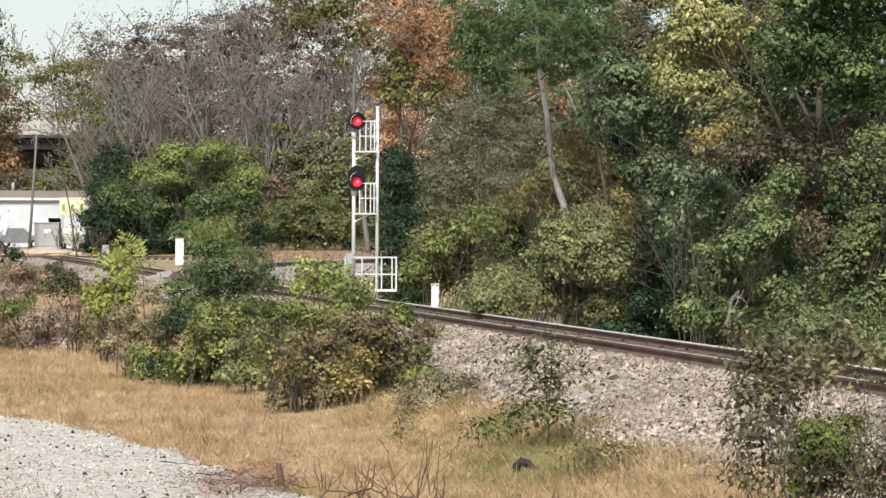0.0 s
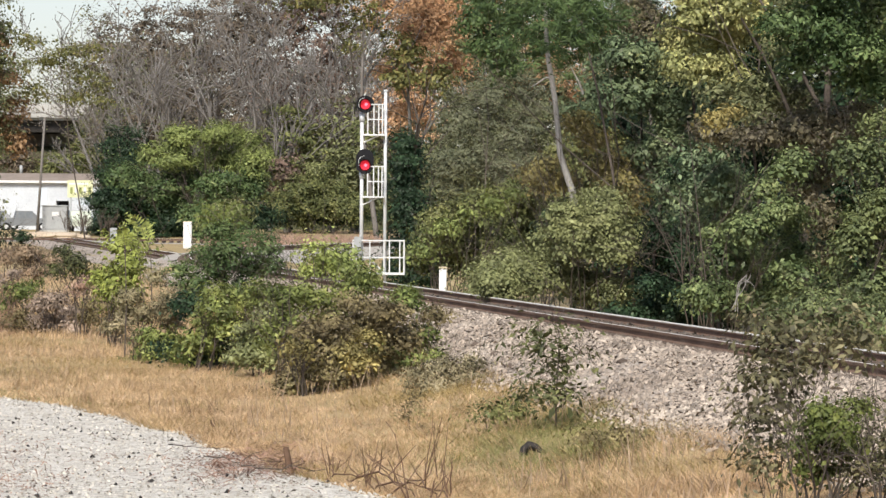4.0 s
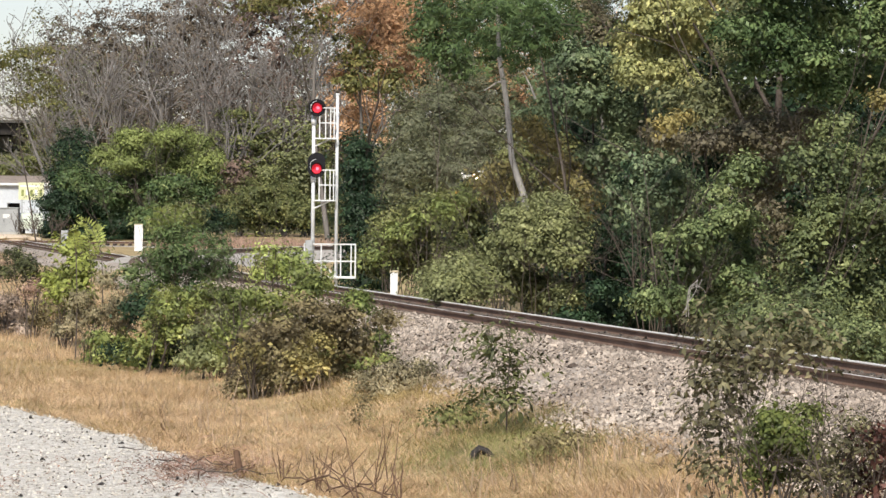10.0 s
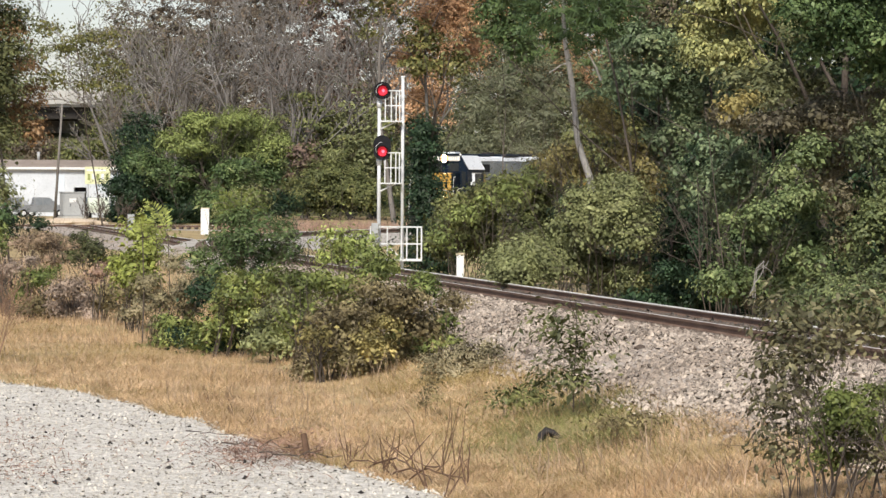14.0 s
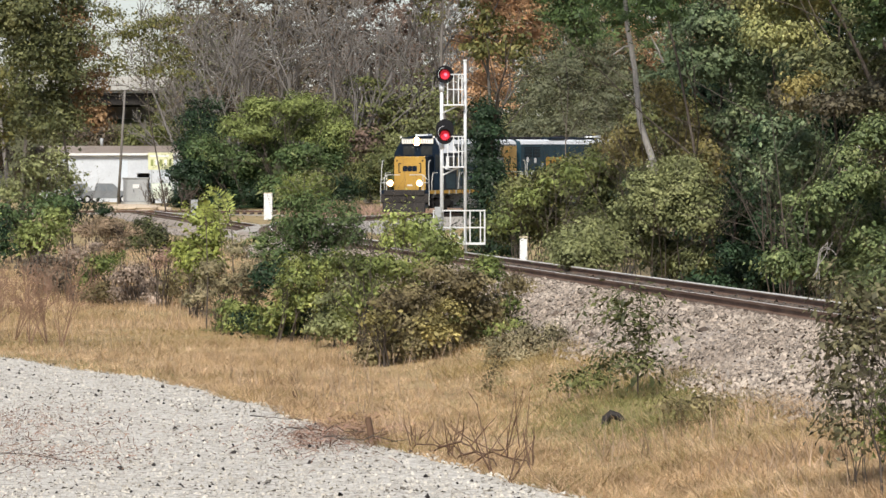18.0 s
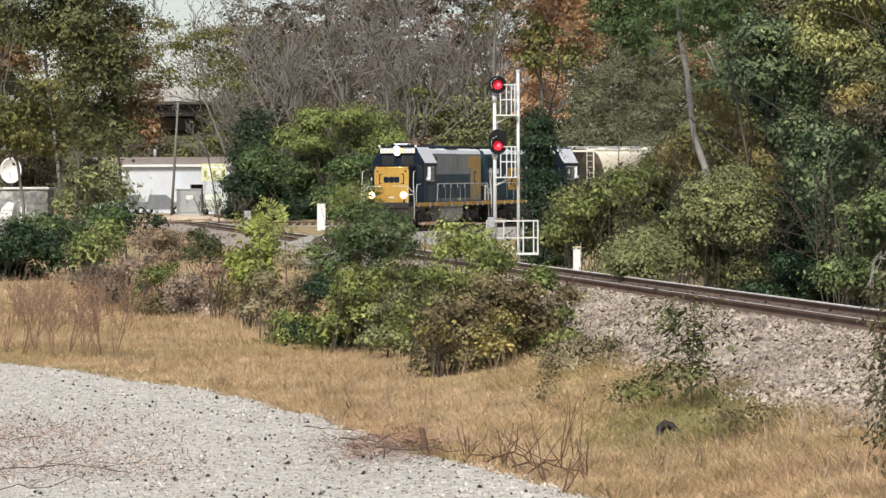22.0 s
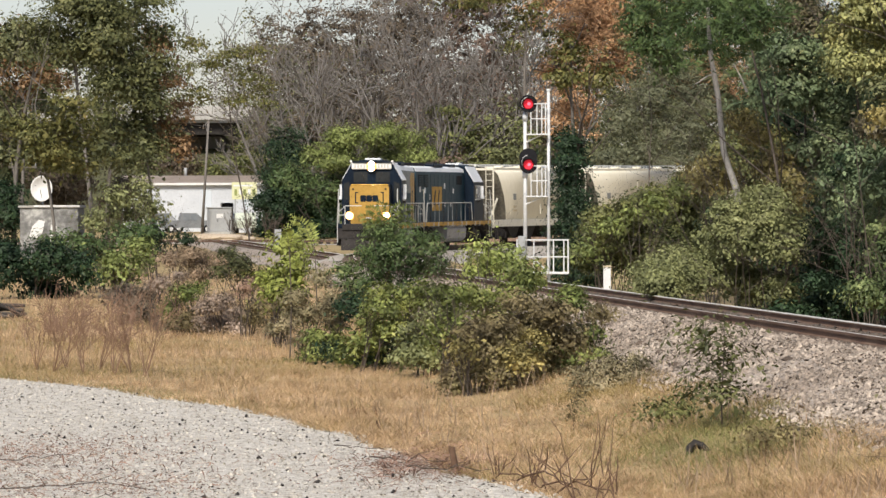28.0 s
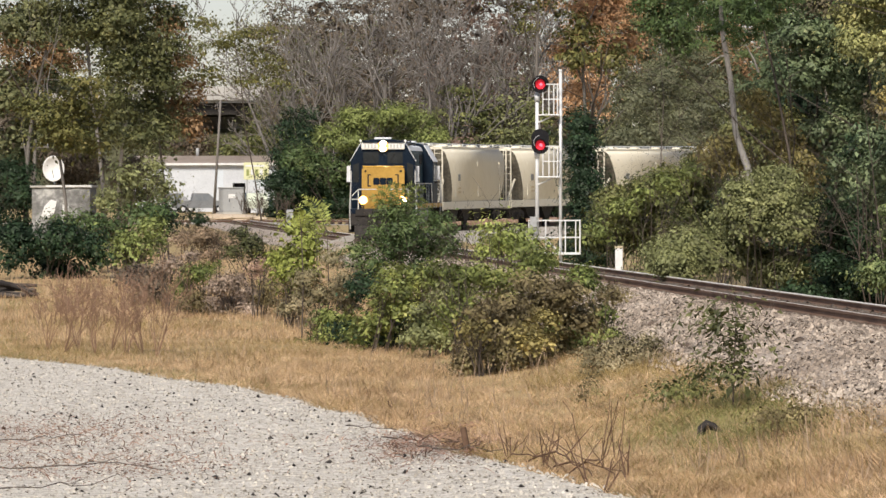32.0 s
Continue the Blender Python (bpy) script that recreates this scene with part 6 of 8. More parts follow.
plant("tree", 3.05, 345, [(0.70, 345, 9.97, 1.85, 2.08, 2.31), (3.00, 345, 11.37, 1.85, 2.08, 2.31), (5.31, 344, 8.59, 2.08, 2.08, 2.31), (1.63, 343, 6.71, 2.07, 1.86, 2.07), (6.72, 346, 11.88, 1.62, 1.88, 2.09), (-0.44, 343, 6.24, 1.38, 1.66, 1.84), (3.93, 346, 14.19, 1.62, 1.67, 1.86), (4.39, 343, 5.81, 2.07, 1.86, 1.84)], L_SOFT, 0.17, "soft olive-green tree at the edge of the wood", "tree", far, 0.9, 161, h=11, r=0.1, bark=M_DARKBARK, core=0.3)
plant("tree", -2.54, 352.0, lobed([(-2.59, 350.1, 17.15, 2.82, 2.53, 2.11), (-4.49, 352.0, 14.40, 1.98, 1.78, 1.60), (-0.15, 353.9, 14.46, 1.61, 1.45, 1.23), (-3.76, 350.1, 10.49, 1.22, 1.18, 1.31), (-1.66, 352.0, 19.11, 2.83, 2.55, 1.42)], 164), L_ORANGE, 0.220, "soft orange-brown autumn tree", "tree", far, 0.75, 164, h=14, r=0.1, bark=M_DARKBARK, core=0.2)
# tall tree with forked trunk
plant("tree", -5.91, 342, [(-11.04, 342, 19.71, 2.29, 2.06, 1.60), (-8.53, 342, 20.41, 2.06, 1.86, 1.60), (-12.69, 343, 21.36, 2.30, 2.07, 1.61), (-6.70, 343, 18.17, 1.38, 1.24, 1.15), (-10.41, 343, 23.67, 5.52, 4.97, 2.07), (-4.43, 343, 23.24, 4.14, 3.72, 2.07), (-8.07, 343, 16.33, 0.74, 1.24, 1.38)], L_YELLOWG, 0.30, "tall forked tree with yellow-green crown", "tree", far, 0.8, 160, h=19, r=0.26, depth=3, kids=4, bark=M_BARK, start=0.5, core=0.1)
# Light on one bush is put into colours: sunlit crown, then shaded lower parts.
bush(-17.20, 371.1, lobed([(-23.54, 369.0, 8.91, 1.98, 1.78, 1.09), (-20.68, 371.0, 9.09, 1.99, 1.79, 1.09), (-18.29, 373.0, 8.21, 1.40, 1.26, 1.25), (-24.05, 369.0, 6.93, 1.98, 1.78, 1.24), (-26.17, 371.0, 7.21, 1.24, 1.12, 1.24), (-20.30, 373.0, 6.82, 2.50, 2.25, 1.40), (-17.11, 369.0, 6.66, 1.24, 1.25, 1.39)], 81), L_BUSH, 0.170, "large rounded yellow-green bush beyond the crossing", 81, 1.20, "", r=0.06, stems=8)
bush(-21.14, 370.1, lobed([(-28.44, 368.0, 4.96, 1.87, 2.00, 2.22), (-26.11, 370.0, 4.22, 2.23, 2.01, 2.23), (-23.50, 372.0, 4.47, 2.39, 2.15, 1.90), (-20.03, 368.0, 3.94, 2.47, 2.22, 1.87), (-17.65, 370.0, 4.69, 1.59, 1.56, 1.74), (-24.26, 372.0, 1.73, 2.49, 2.24, 1.99), (-21.03, 368.0, 1.48, 2.47, 2.22, 1.73)], 84), L_DEEP, 0.190, "lower bush beyond the crossing, shade in its deep green", 84, 1.10, "", r=0.05, stems=6)
bush(-27.08, 369.6, lobed([(-29.90, 367.5, 2.98, 1.87, 2.00, 2.22), (-28.07, 369.5, 2.24, 1.98, 2.01, 2.23), (-30.73, 371.5, 0.50, 1.74, 1.57, 1.10), (-26.94, 367.5, 0.26, 2.46, 2.22, 1.08), (-29.55, 369.5, 5.47, 1.29, 1.34, 1.49), (-23.73, 371.5, 0.48, 2.24, 2.02, 1.25)], 87), L_IVYSHADE, 0.180, "side of a bush at the crossing, shade in its leaf colour", 87, 1.20, "", r=0.05, stems=6)
# Near-black undergrowth paints the shade at the feet of the bushes.
bush(-23.14, 372, [(-27.88, 372, 1.67, 2.24, 2.02, 1.10), (-24.08, 371, 1.49, 2.98, 2.69, 0.99), (-20.60, 371, 1.51, 2.98, 2.69, 0.99), (-17.12, 371, 1.82, 2.24, 2.01, 1.09)], L_IVYSHADE, 0.17, "low undergrowth with painted shade beyond the crossing", 85, 1.6, r=0.04, stems=6)
bush(-11.65, 388, [(-14.26, 388, 1.82, 2.60, 2.34, 0.83), (-10.10, 388, 1.84, 2.60, 2.34, 0.83)], L_IVYSHADE, 0.17, "low undergrowth with painted shade before the wood", 86, 1.5, r=0.04, stems=5)
bush(-13.63, 385, [(-13.12, 385, 3.59, 2.32, 2.09, 2.06), (-10.54, 385, 3.34, 2.06, 1.86, 1.81), (-15.15, 384, 2.80, 1.80, 1.62, 1.44), (-8.97, 384, 2.57, 1.54, 1.39, 1.29)], L_OLIVED, 0.2, "dark green bush before the far wood", 82, 1.6, r=0.05, stems=6)
bush(-30.19, 376, [(-30.21, 376, 2.97, 1.26, 1.63, 1.81), (-30.77, 375, 1.71, 0.90, 0.90, 1.01), (-29.54, 377, 5.25, 1.52, 1.55, 1.72), (-28.79, 377, 7.53, 1.42, 1.64, 1.82), (-30.14, 378, 8.04, 1.22, 1.37, 1.52), (-27.89, 372, 3.47, 1.50, 1.80, 1.99)], L_IVYSHADE, 0.2, "dark green bush beside the parked trucks", 83, 1.5, r=0.05, stems=5)

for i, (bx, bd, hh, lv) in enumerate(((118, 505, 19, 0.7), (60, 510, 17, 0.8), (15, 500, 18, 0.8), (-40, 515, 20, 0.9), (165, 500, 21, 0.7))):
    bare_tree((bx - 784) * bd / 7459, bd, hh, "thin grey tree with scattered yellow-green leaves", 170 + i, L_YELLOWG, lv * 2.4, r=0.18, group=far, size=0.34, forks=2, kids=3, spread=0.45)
for i in (0, 1, 2, 3, 5, 6, 7, 8, 9, 10):
    q = np.random.default_rng(700 + i)
    x0, y0 = -150 + 21 * i + (9 if i == 5 else 0), 560 + 12 * math.sin(i * 2.3)
    top = 15 + 4 * math.sin(i * 1.7)
    blobs = [(x0 + q.uniform(-11, 11) * (0.5 if i == 5 else 1), y0 + q.uniform(-4, 4), q.uniform(3, top), q.uniform(4, 6), 4, q.uniform(2.5, 4)) for k in range(9)]
    plant("tree", x0, y0, blobs, L_OLIVE if i % 3 else L_RUST, 0.6, "hazy olive trees on the skyline", "tree", "skyline trees", 1.0, 720 + i, r=0.25, core=0.2, spread=0.9)

# trees and hedge on the far side of the lot
plant("tree", -29.77, 240.0, lobed([(-28.86, 238.7, 11.81, 2.24, 2.02, 1.34), (-27.08, 240.0, 10.50, 1.67, 1.51, 1.48), (-30.81, 241.3, 11.53, 1.55, 1.40, 1.36), (-28.23, 238.7, 9.18, 1.66, 1.50, 1.28), (-26.44, 240.0, 8.56, 1.35, 1.22, 1.16), (-27.57, 241.3, 6.98, 1.36, 1.22, 1.16), (-28.88, 238.7, 7.16, 1.09, 0.98, 0.90), (-26.78, 240.0, 5.66, 1.03, 0.93, 0.84), (-32.11, 241.3, 12.51, 1.55, 1.40, 1.23), (-28.09, 238.7, 5.39, 0.96, 0.86, 0.64), (-29.01, 240.0, 14.12, 3.54, 3.19, 1.29), (-26.24, 241.3, 12.49, 1.16, 1.05, 1.16)], 120), L_DARKO, 0.200, "dark olive tree with a pale trunk beyond the lot", "tree", "", 0.86, 120, h=12, r=0.16, bark=M_GREYBARK, core=0.3, start=0.5, depth=2)
plant("tree", -31.31, 235.0, lobed([(-30.17, 233.7, 7.79, 1.00, 0.90, 1.00), (-31.29, 235.0, 6.87, 1.01, 0.91, 1.01), (-30.19, 236.3, 6.26, 0.82, 0.91, 1.01), (-31.76, 233.7, 5.59, 1.00, 0.90, 1.00), (-30.98, 235.0, 4.97, 1.01, 0.91, 0.69), (-29.88, 236.3, 4.67, 0.57, 0.51, 0.57), (-32.70, 233.7, 6.60, 0.94, 1.13, 1.25)], 124), L_YELLOWG, 0.200, "yellow-green tree beyond the lot", "tree", "", 0.83, 124, h=9, r=0.12, bark=M_BARK, core=0.3)
plant("tree", -26.63, 243.0, lobed([(-26.13, 241.7, 11.53, 0.52, 0.93, 1.04), (-25.62, 243.0, 9.94, 0.65, 0.82, 0.91), (-25.27, 244.3, 8.01, 0.52, 0.83, 0.92), (-25.17, 241.7, 6.17, 0.65, 0.58, 0.55), (-25.80, 243.0, 7.33, 0.59, 0.67, 0.75), (-26.71, 244.3, 12.35, 0.43, 0.68, 0.75), (-24.82, 241.7, 5.68, 0.39, 0.35, 0.32), (-26.94, 243.0, 7.40, 0.52, 0.65, 0.72)], 121), L_RUSTO, 0.180, "slender tree turning orange", "tree", "", 0.68, 121, h=12, r=0.1, bark=M_BARK, core=0.2)
plant("tree", -41.90, 300.0, lobed([(-41.12, 298.4, 12.15, 1.44, 1.44, 1.60), (-41.56, 300.0, 10.59, 1.45, 1.45, 1.61), (-40.07, 301.6, 11.44, 0.97, 0.87, 0.81), (-42.93, 298.4, 13.44, 1.60, 2.16, 2.40), (-43.59, 300.0, 9.47, 1.61, 2.17, 2.41)], 122), L_RUSTO, 0.220, "brown autumn tree behind the hut", "tree", "", 0.98, 122, h=11, r=0.2, bark=M_BARK)
plant("tree", -28.60, 330.0, lobed([(-33.50, 328.2, 13.54, 1.14, 1.03, 0.97), (-31.45, 330.0, 14.03, 1.59, 1.43, 0.75), (-28.95, 331.8, 12.75, 1.42, 1.44, 1.60), (-32.53, 328.2, 11.33, 1.14, 1.03, 0.70), (-30.12, 330.0, 14.47, 1.15, 1.04, 0.71), (-27.96, 331.8, 14.52, 1.16, 1.04, 1.16), (-29.44, 328.2, 10.87, 1.14, 1.03, 0.48), (-33.23, 330.0, 15.37, 0.88, 0.80, 0.71), (-27.61, 331.8, 11.49, 0.89, 1.20, 1.33)], 127), L_YELLOWG, 0.220, "thin tree with sparse olive leaves before the bridge", "tree", "", 0.30, 127, h=16, r=0.07, bark=M_DARKBARK, core=0.1, depth=3)
plant("tree", -37.53, 262.0, lobed([(-37.84, 260.6, 12.72, 2.10, 1.89, 2.10), (-38.42, 262.0, 8.55, 2.11, 1.90, 2.11), (-37.93, 263.4, 5.39, 1.77, 1.59, 1.41), (-35.73, 260.6, 12.71, 1.40, 1.26, 1.40)], 126), L_OLIVE, 0.220, "olive tree beyond the lot", "tree", "", 0.83, 126, h=12, r=0.2, bark=M_BARK)
plant("tree", -32.45, 268.0, lobed([(-36.19, 266.6, 12.23, 2.14, 1.93, 1.79), (-33.50, 268.0, 11.56, 2.16, 1.94, 1.80), (-30.77, 269.4, 12.32, 2.17, 1.95, 1.81), (-35.49, 266.6, 9.00, 2.14, 1.93, 1.61), (-32.42, 268.0, 8.67, 2.16, 1.94, 1.62), (-29.69, 269.4, 9.78, 1.81, 1.63, 1.63), (-36.58, 266.6, 6.14, 1.79, 1.61, 1.43), (-33.88, 268.0, 6.15, 1.80, 1.62, 1.44), (-31.16, 269.4, 5.80, 1.81, 1.63, 1.26), (-28.66, 266.6, 7.19, 1.25, 1.29, 1.43), (-32.04, 268.0, 14.43, 2.87, 2.59, 1.44)], 128), L_OLIVE, 0.220, "dull olive tree behind the hut", "tree", "", 0.75, 128, h=12, r=0.15, bark=M_BARK, core=0.3)
hedge = "hedge bushes below the yard"
bush(-37.93, 262.1, lobed([(-37.44, 260.6, 1.83, 0.77, 1.13, 1.26), (-38.28, 262.0, 3.24, 1.19, 1.26, 1.40), (-39.92, 263.4, 1.47, 1.41, 1.59, 1.77), (-37.73, 260.6, 0.07, 1.40, 1.26, 1.05)], 326), L_IVYSHADE, 0.160, "dark bushes behind the hut", 326, 1.20, hedge, r=0.03)
bush(-32.37, 275.1, lobed([(-38.85, 273.5, 4.76, 1.47, 1.32, 1.10), (-36.83, 275.0, 4.40, 1.84, 1.66, 1.11), (-40.39, 276.5, 5.90, 1.48, 1.33, 1.48), (-34.78, 273.5, 4.02, 1.47, 1.32, 1.10), (-32.37, 275.0, 3.29, 1.47, 1.33, 1.47), (-36.28, 276.5, 3.29, 1.48, 1.33, 0.74)], 327), L_HAZE, 0.160, "dull brown-green brush behind the hut", 327, 1.00, hedge, r=0.03)
bush(-22.20, 160.1, lobed([(-21.64, 159.1, 0.48, 0.90, 0.81, 0.68), (-20.68, 160.0, 0.21, 0.82, 0.73, 0.69), (-22.10, 160.9, -0.45, 0.82, 0.74, 0.60), (-19.92, 159.1, 0.01, 0.60, 0.54, 0.60), (-22.20, 160.0, -1.29, 0.60, 0.54, 0.47), (-21.23, 160.9, -0.88, 0.82, 0.74, 0.39), (-23.15, 159.1, 0.06, 0.85, 0.96, 1.07)], 320), L_IVYSHADE, 0.120, "dark green hedge bush below the yard", 320, 0.93, hedge, r=0.03)
bush(-20.11, 166.1, lobed([(-20.89, 165.1, 0.97, 0.73, 0.66, 0.40), (-20.11, 166.0, 0.80, 0.51, 0.46, 0.40), (-19.54, 166.9, 1.29, 0.51, 0.46, 0.49), (-18.55, 165.1, 1.30, 0.40, 0.44, 0.49), (-22.12, 166.0, 1.03, 0.73, 0.66, 0.36)], 321), L_DEEP, 0.120, "green leafy hedge bush with thin shoots", 321, 0.74, hedge, r=0.03)
bush(-17.90, 152.1, lobed([(-17.60, 151.2, 0.32, 0.57, 0.51, 0.41), (-18.21, 152.0, 0.41, 0.33, 0.29, 0.33), (-17.17, 152.8, 0.50, 0.33, 0.37, 0.41), (-17.09, 151.2, 1.07, 0.24, 0.22, 0.20), (-17.90, 152.0, -0.21, 0.57, 0.51, 0.20)], 323), L_BUSH, 0.120, "olive-green leafy hedge bush", 323, 0.74, hedge, r=0.03)
bush(-18.63, 172.1, lobed([(-18.82, 171.1, 1.45, 0.39, 0.56, 0.62), (-17.58, 172.0, 1.09, 0.18, 0.31, 0.35), (-18.73, 172.9, 0.79, 0.32, 0.29, 0.32)], 324), L_IVYSHADE, 0.120, "dark bush beside the crossing", 324, 0.74, hedge, r=0.03)
bush(-23.15, 188.1, lobed([(-22.26, 187.0, 2.89, 0.45, 0.59, 0.65), (-21.49, 188.0, 2.39, 0.38, 0.77, 0.86), (-20.79, 189.0, 2.38, 0.33, 0.78, 0.86), (-23.02, 187.0, 1.89, 0.40, 0.59, 0.65), (-22.13, 188.0, 1.93, 0.40, 0.50, 0.55), (-21.22, 189.0, 3.45, 0.25, 0.50, 0.56)], 325), L_GREYG, 0.130, "grey-green young trees beside the hut", 325, 0.14, hedge, r=0.03)

for i, (blobs, leaf, lab) in enumerate((
        ([(-46.33, 452, 7.44, 2.42, 2.18, 1.09), (-48.76, 452, 7.92, 2.42, 2.18, 1.21)], L_HAZE, "grey-brown scrub on the slope below the bridge"),
        ([(-41.90, 450, 7.20, 2.11, 1.90, 0.97), (-39.49, 450, 7.81, 1.81, 1.63, 1.33)], L_OLIVED, "olive scrub on the slope below the bridge"),
        ([(-37.96, 446, 10.28, 1.49, 1.88, 2.09), (-36.47, 446, 12.68, 1.49, 2.15, 2.39), (-37.05, 446, 7.89, 1.79, 1.61, 1.79)], L_OLIVED, "dark slender tree beside the bridge"))):
    bush(blobs[0][0], blobs[0][1], blobs, leaf, 0.24, lab, 820 + i, 1.3, "scrub below the bridge", r=0.05, stems=5)


# ---- the signal ----
signal = thing("railway_signal", pose(-2.87, 155, 0), "tall aluminium signal mast with two red lamps and service cages", "railway signal")
part("foundation", box(B(), -0.75, 0.9, -0.35, 0.5, -0.75, -0.42, 0.02), M_CONC, signal, "grey concrete foundation block")
part("mast", rod(B(), (-0.42, 0, -0.45), (-0.42, 0, 6.0), 0.075, 0.065, 12), M_ALU, signal)
part("ladder_post", rod(B(), (0.44, 0.1, -0.45), (0.44, 0.1, 6.68), 0.06, 0.06, 10), M_ALU, signal)
part("post_cap", box(B(), 0.37, 0.51, 0.03, 0.17, 6.68, 6.75, 0.01), M_ALU, signal)
# service platform with its rail
deck = part("platform", box(B(), -0.78, 1.18, -0.3, 0.55, -0.06, 0.02, 0.01), M_ALU, signal)
for x in (-0.72, -0.1, 0.42, 0.62, 1.0, 1.15):
    part("rail_post", box(B(), x - 0.022, x + 0.022, -0.29, -0.245, 0.02, 1.2), M_ALU, deck)
for z in (0.58, 1.2):
    part("hand_rail", box(B(), -0.74, 1.18, -0.3, -0.24, z - 0.025, z + 0.025), M_ALU, deck)
    part("end_rail", box(B(), 1.13, 1.18, -0.24, 0.52, z - 0.025, z + 0.025), M_ALU, deck)
part("end_post", box(B(), 1.13, 1.18, 0.47, 0.52, 0.02, 1.2), M_ALU, deck)
part("brace", rod(B(), (-0.2, -0.2, 0.6), (0.42, -0.2, 0.02), 0.03, n=6), M_ALU, deck)
part("relay_box", box(B(), -0.68, -0.42, -0.36, -0.14, 0.72, 1.34, 0.015), M_GREYBOX, signal, "small light grey relay box")
part("conduit", rod(B(), (-0.55, -0.1, 0.0), (-0.55, -0.1, 0.75), 0.025, n=6), M_ALU, signal)
for z in (2.82, 5.1):
    cage = part("maintenance_step", box(B(), -0.38, 0.42, -0.25, 0.3, z - 0.05, z, 0.008), M_ALU, signal)
    part("bracket", rod(B(), (-0.4, -0.05, z - 0.32), (0.2, -0.05, z - 0.04), 0.03, n=6), M_ALU, cage)
    for x in (-0.2, 0.02, 0.2, 0.33):
        part("step_rail", box(B(), x - 0.02, x + 0.02, -0.24, -0.2, z, z + 1.1), M_ALU, cage)
    for h in (0.55, 1.1):
        part("cross_rail", box(B(), -0.22, 0.42, -0.245, -0.2, z + h - 0.02, z + h + 0.02), M_ALU, cage)

def lamp_head(zc, low):
    """A signal head: backing disc, housing, hood and lit red lens."""
    lens_z = zc - low
    bm = B()
    n = 28
    ring = []
    for i in range(n):
        a = 2 * math.pi * i / n
        y = math.sin(a)
        ring.append((0.325 * math.cos(a), 0.325 * y + (0.14 if low else 0) * (1 if y > 0 else -1)))
    prism(bm, [(-0.3 + u, zc + v) for u, v in ring], -0.24, -0.215, "y")
    head = part("lamp_head", bm, M_BLACK, signal, "black round-backed signal lamp, lit red" if not low else "black oval-backed signal lamp, lit red")
    part("housing", box(B(), -0.48, -0.12, -0.215, 0.1, zc - 0.22, zc + 0.22, 0.03), M_BLACK, head)
    part("lens", rod(B(), (-0.3, -0.265, lens_z), (-0.3, -0.244, lens_z), 0.2, 0.2, 24), M_REDGLASS, head, "deep red glass lens")
    part("lens_glow", rod(B(), (-0.3, -0.275, lens_z), (-0.3, -0.267, lens_z), 0.17, 0.17, 20), M_RED, head, "glowing red lens")
    part("lamp", rod(B(), (-0.27, -0.285, lens_z), (-0.27, -0.277, lens_z), 0.06, 0.06, 16), M_REDCORE, head, "bright pink-red lamp")
    hood = B()
    for i in range(14):
        a0, a1 = [math.radians(-10 + 200 * (i + k) / 14) for k in (0, 1)]
        for r0, r1 in ((0.215, 0.225),):
            v = [hood.verts.new((-0.3 + r * math.cos(a), y, lens_z + r * math.sin(a))) for r, a, y in
                 ((r0, a0, -0.24), (r0, a1, -0.24), (r0, a1, -0.5), (r0, a0, -0.44), (r1, a0, -0.24), (r1, a1, -0.24), (r1, a1, -0.5), (r1, a0, -0.44))]
            for f in ((0, 1, 2, 3), (7, 6, 5, 4), (3, 2, 6, 7)):
                hood.faces.new([v[k] for k in f])
    part("hood", hood, M_BLACK, head)
    # Pale arc added as the glint along the lit left of the hood.
    edge = [(-0.3 + 0.235 * math.cos(math.radians(a)), -0.47 - 0.03 * math.sin(math.radians(a)), lens_z + (0.1 if low else 0) + 0.235 * math.sin(math.radians(a))) for a in range(95, 216, 12)]
    part("hood_edge", pipe(B(), edge, 0.008, 5), M_ALU, head, "pale arc drawn as a glint on the hood")
    part("clamp", rod(B(), (-0.42, 0, zc - 0.62), (-0.42, 0, zc - 0.36), 0.1, n=10), M_ALU, head)


lamp_head(6.2, 0.0)
lamp_head(4.1, 0.13)


# ---- marker posts and trackside boxes ----
def marker(x, y, w, top, label, material=M_WHITE, cap=True, depth=None):
    z = ground_z(x, y)
    t = thing("marker_post", pose(x, y, z), label, "marker post")
    part("post", box(B(), -w / 2, w / 2, -(depth or w) / 2, (depth or w) / 2, -0.3, top - z, 0.015), material, t)
    if cap:
        part("cap", box(B(), -w / 2 - 0.015, w / 2 + 0.015, -(depth or w) / 2 - 0.015, (depth or w) / 2 + 0.015, top - z - 0.005, top - z + 0.05, 0.01), M_CAP, t, "faded cream cap")
    return t


marker(-0.24, 130, 0.23, 0.52, "white-painted post with cream cap beside the rail")
marker(-18.87, 302, 0.6, 1.5, "broad white-painted post beside the crossing track", depth=0.25)
marker(-24.01, 300, 0.48, 1.05, "grey metal board on a post beside the crossing", M_GREYBOX, False, 0.2)

cab = thing("signal_cabinet", pose(-34.91, 372, 0.45), "grey metal equipment cabinet on a concrete slab", "cabinet")
part("slab", box(B(), -1.3, 1.3, -0.9, 0.9, -0.5, 0.12), M_CONC, cab)
part("body", box(B(), -1.1, 1.1, -0.7, 0.7, 0.12, 2.2, 0.03), M_GREYBOX, cab)
part("lid", box(B(), -1.18, 1.18, -0.78, 0.78, 2.2, 2.3, 0.02), M_GREYBOX, cab)
for x0, x1 in ((-1.05, -0.03), (0.03, 1.05)):
    d = part("door", box(B(), x0, x1, -0.735, -0.705, 0.2, 2.12, 0.01), M_GREYBOX, cab)
    part("handle", box(B(), x0 * 0.1 + x1 * 0.9 - 0.05, x0 * 0.1 + x1 * 0.9, -0.77, -0.737, 1.0, 1.25), M_BLACK, d)
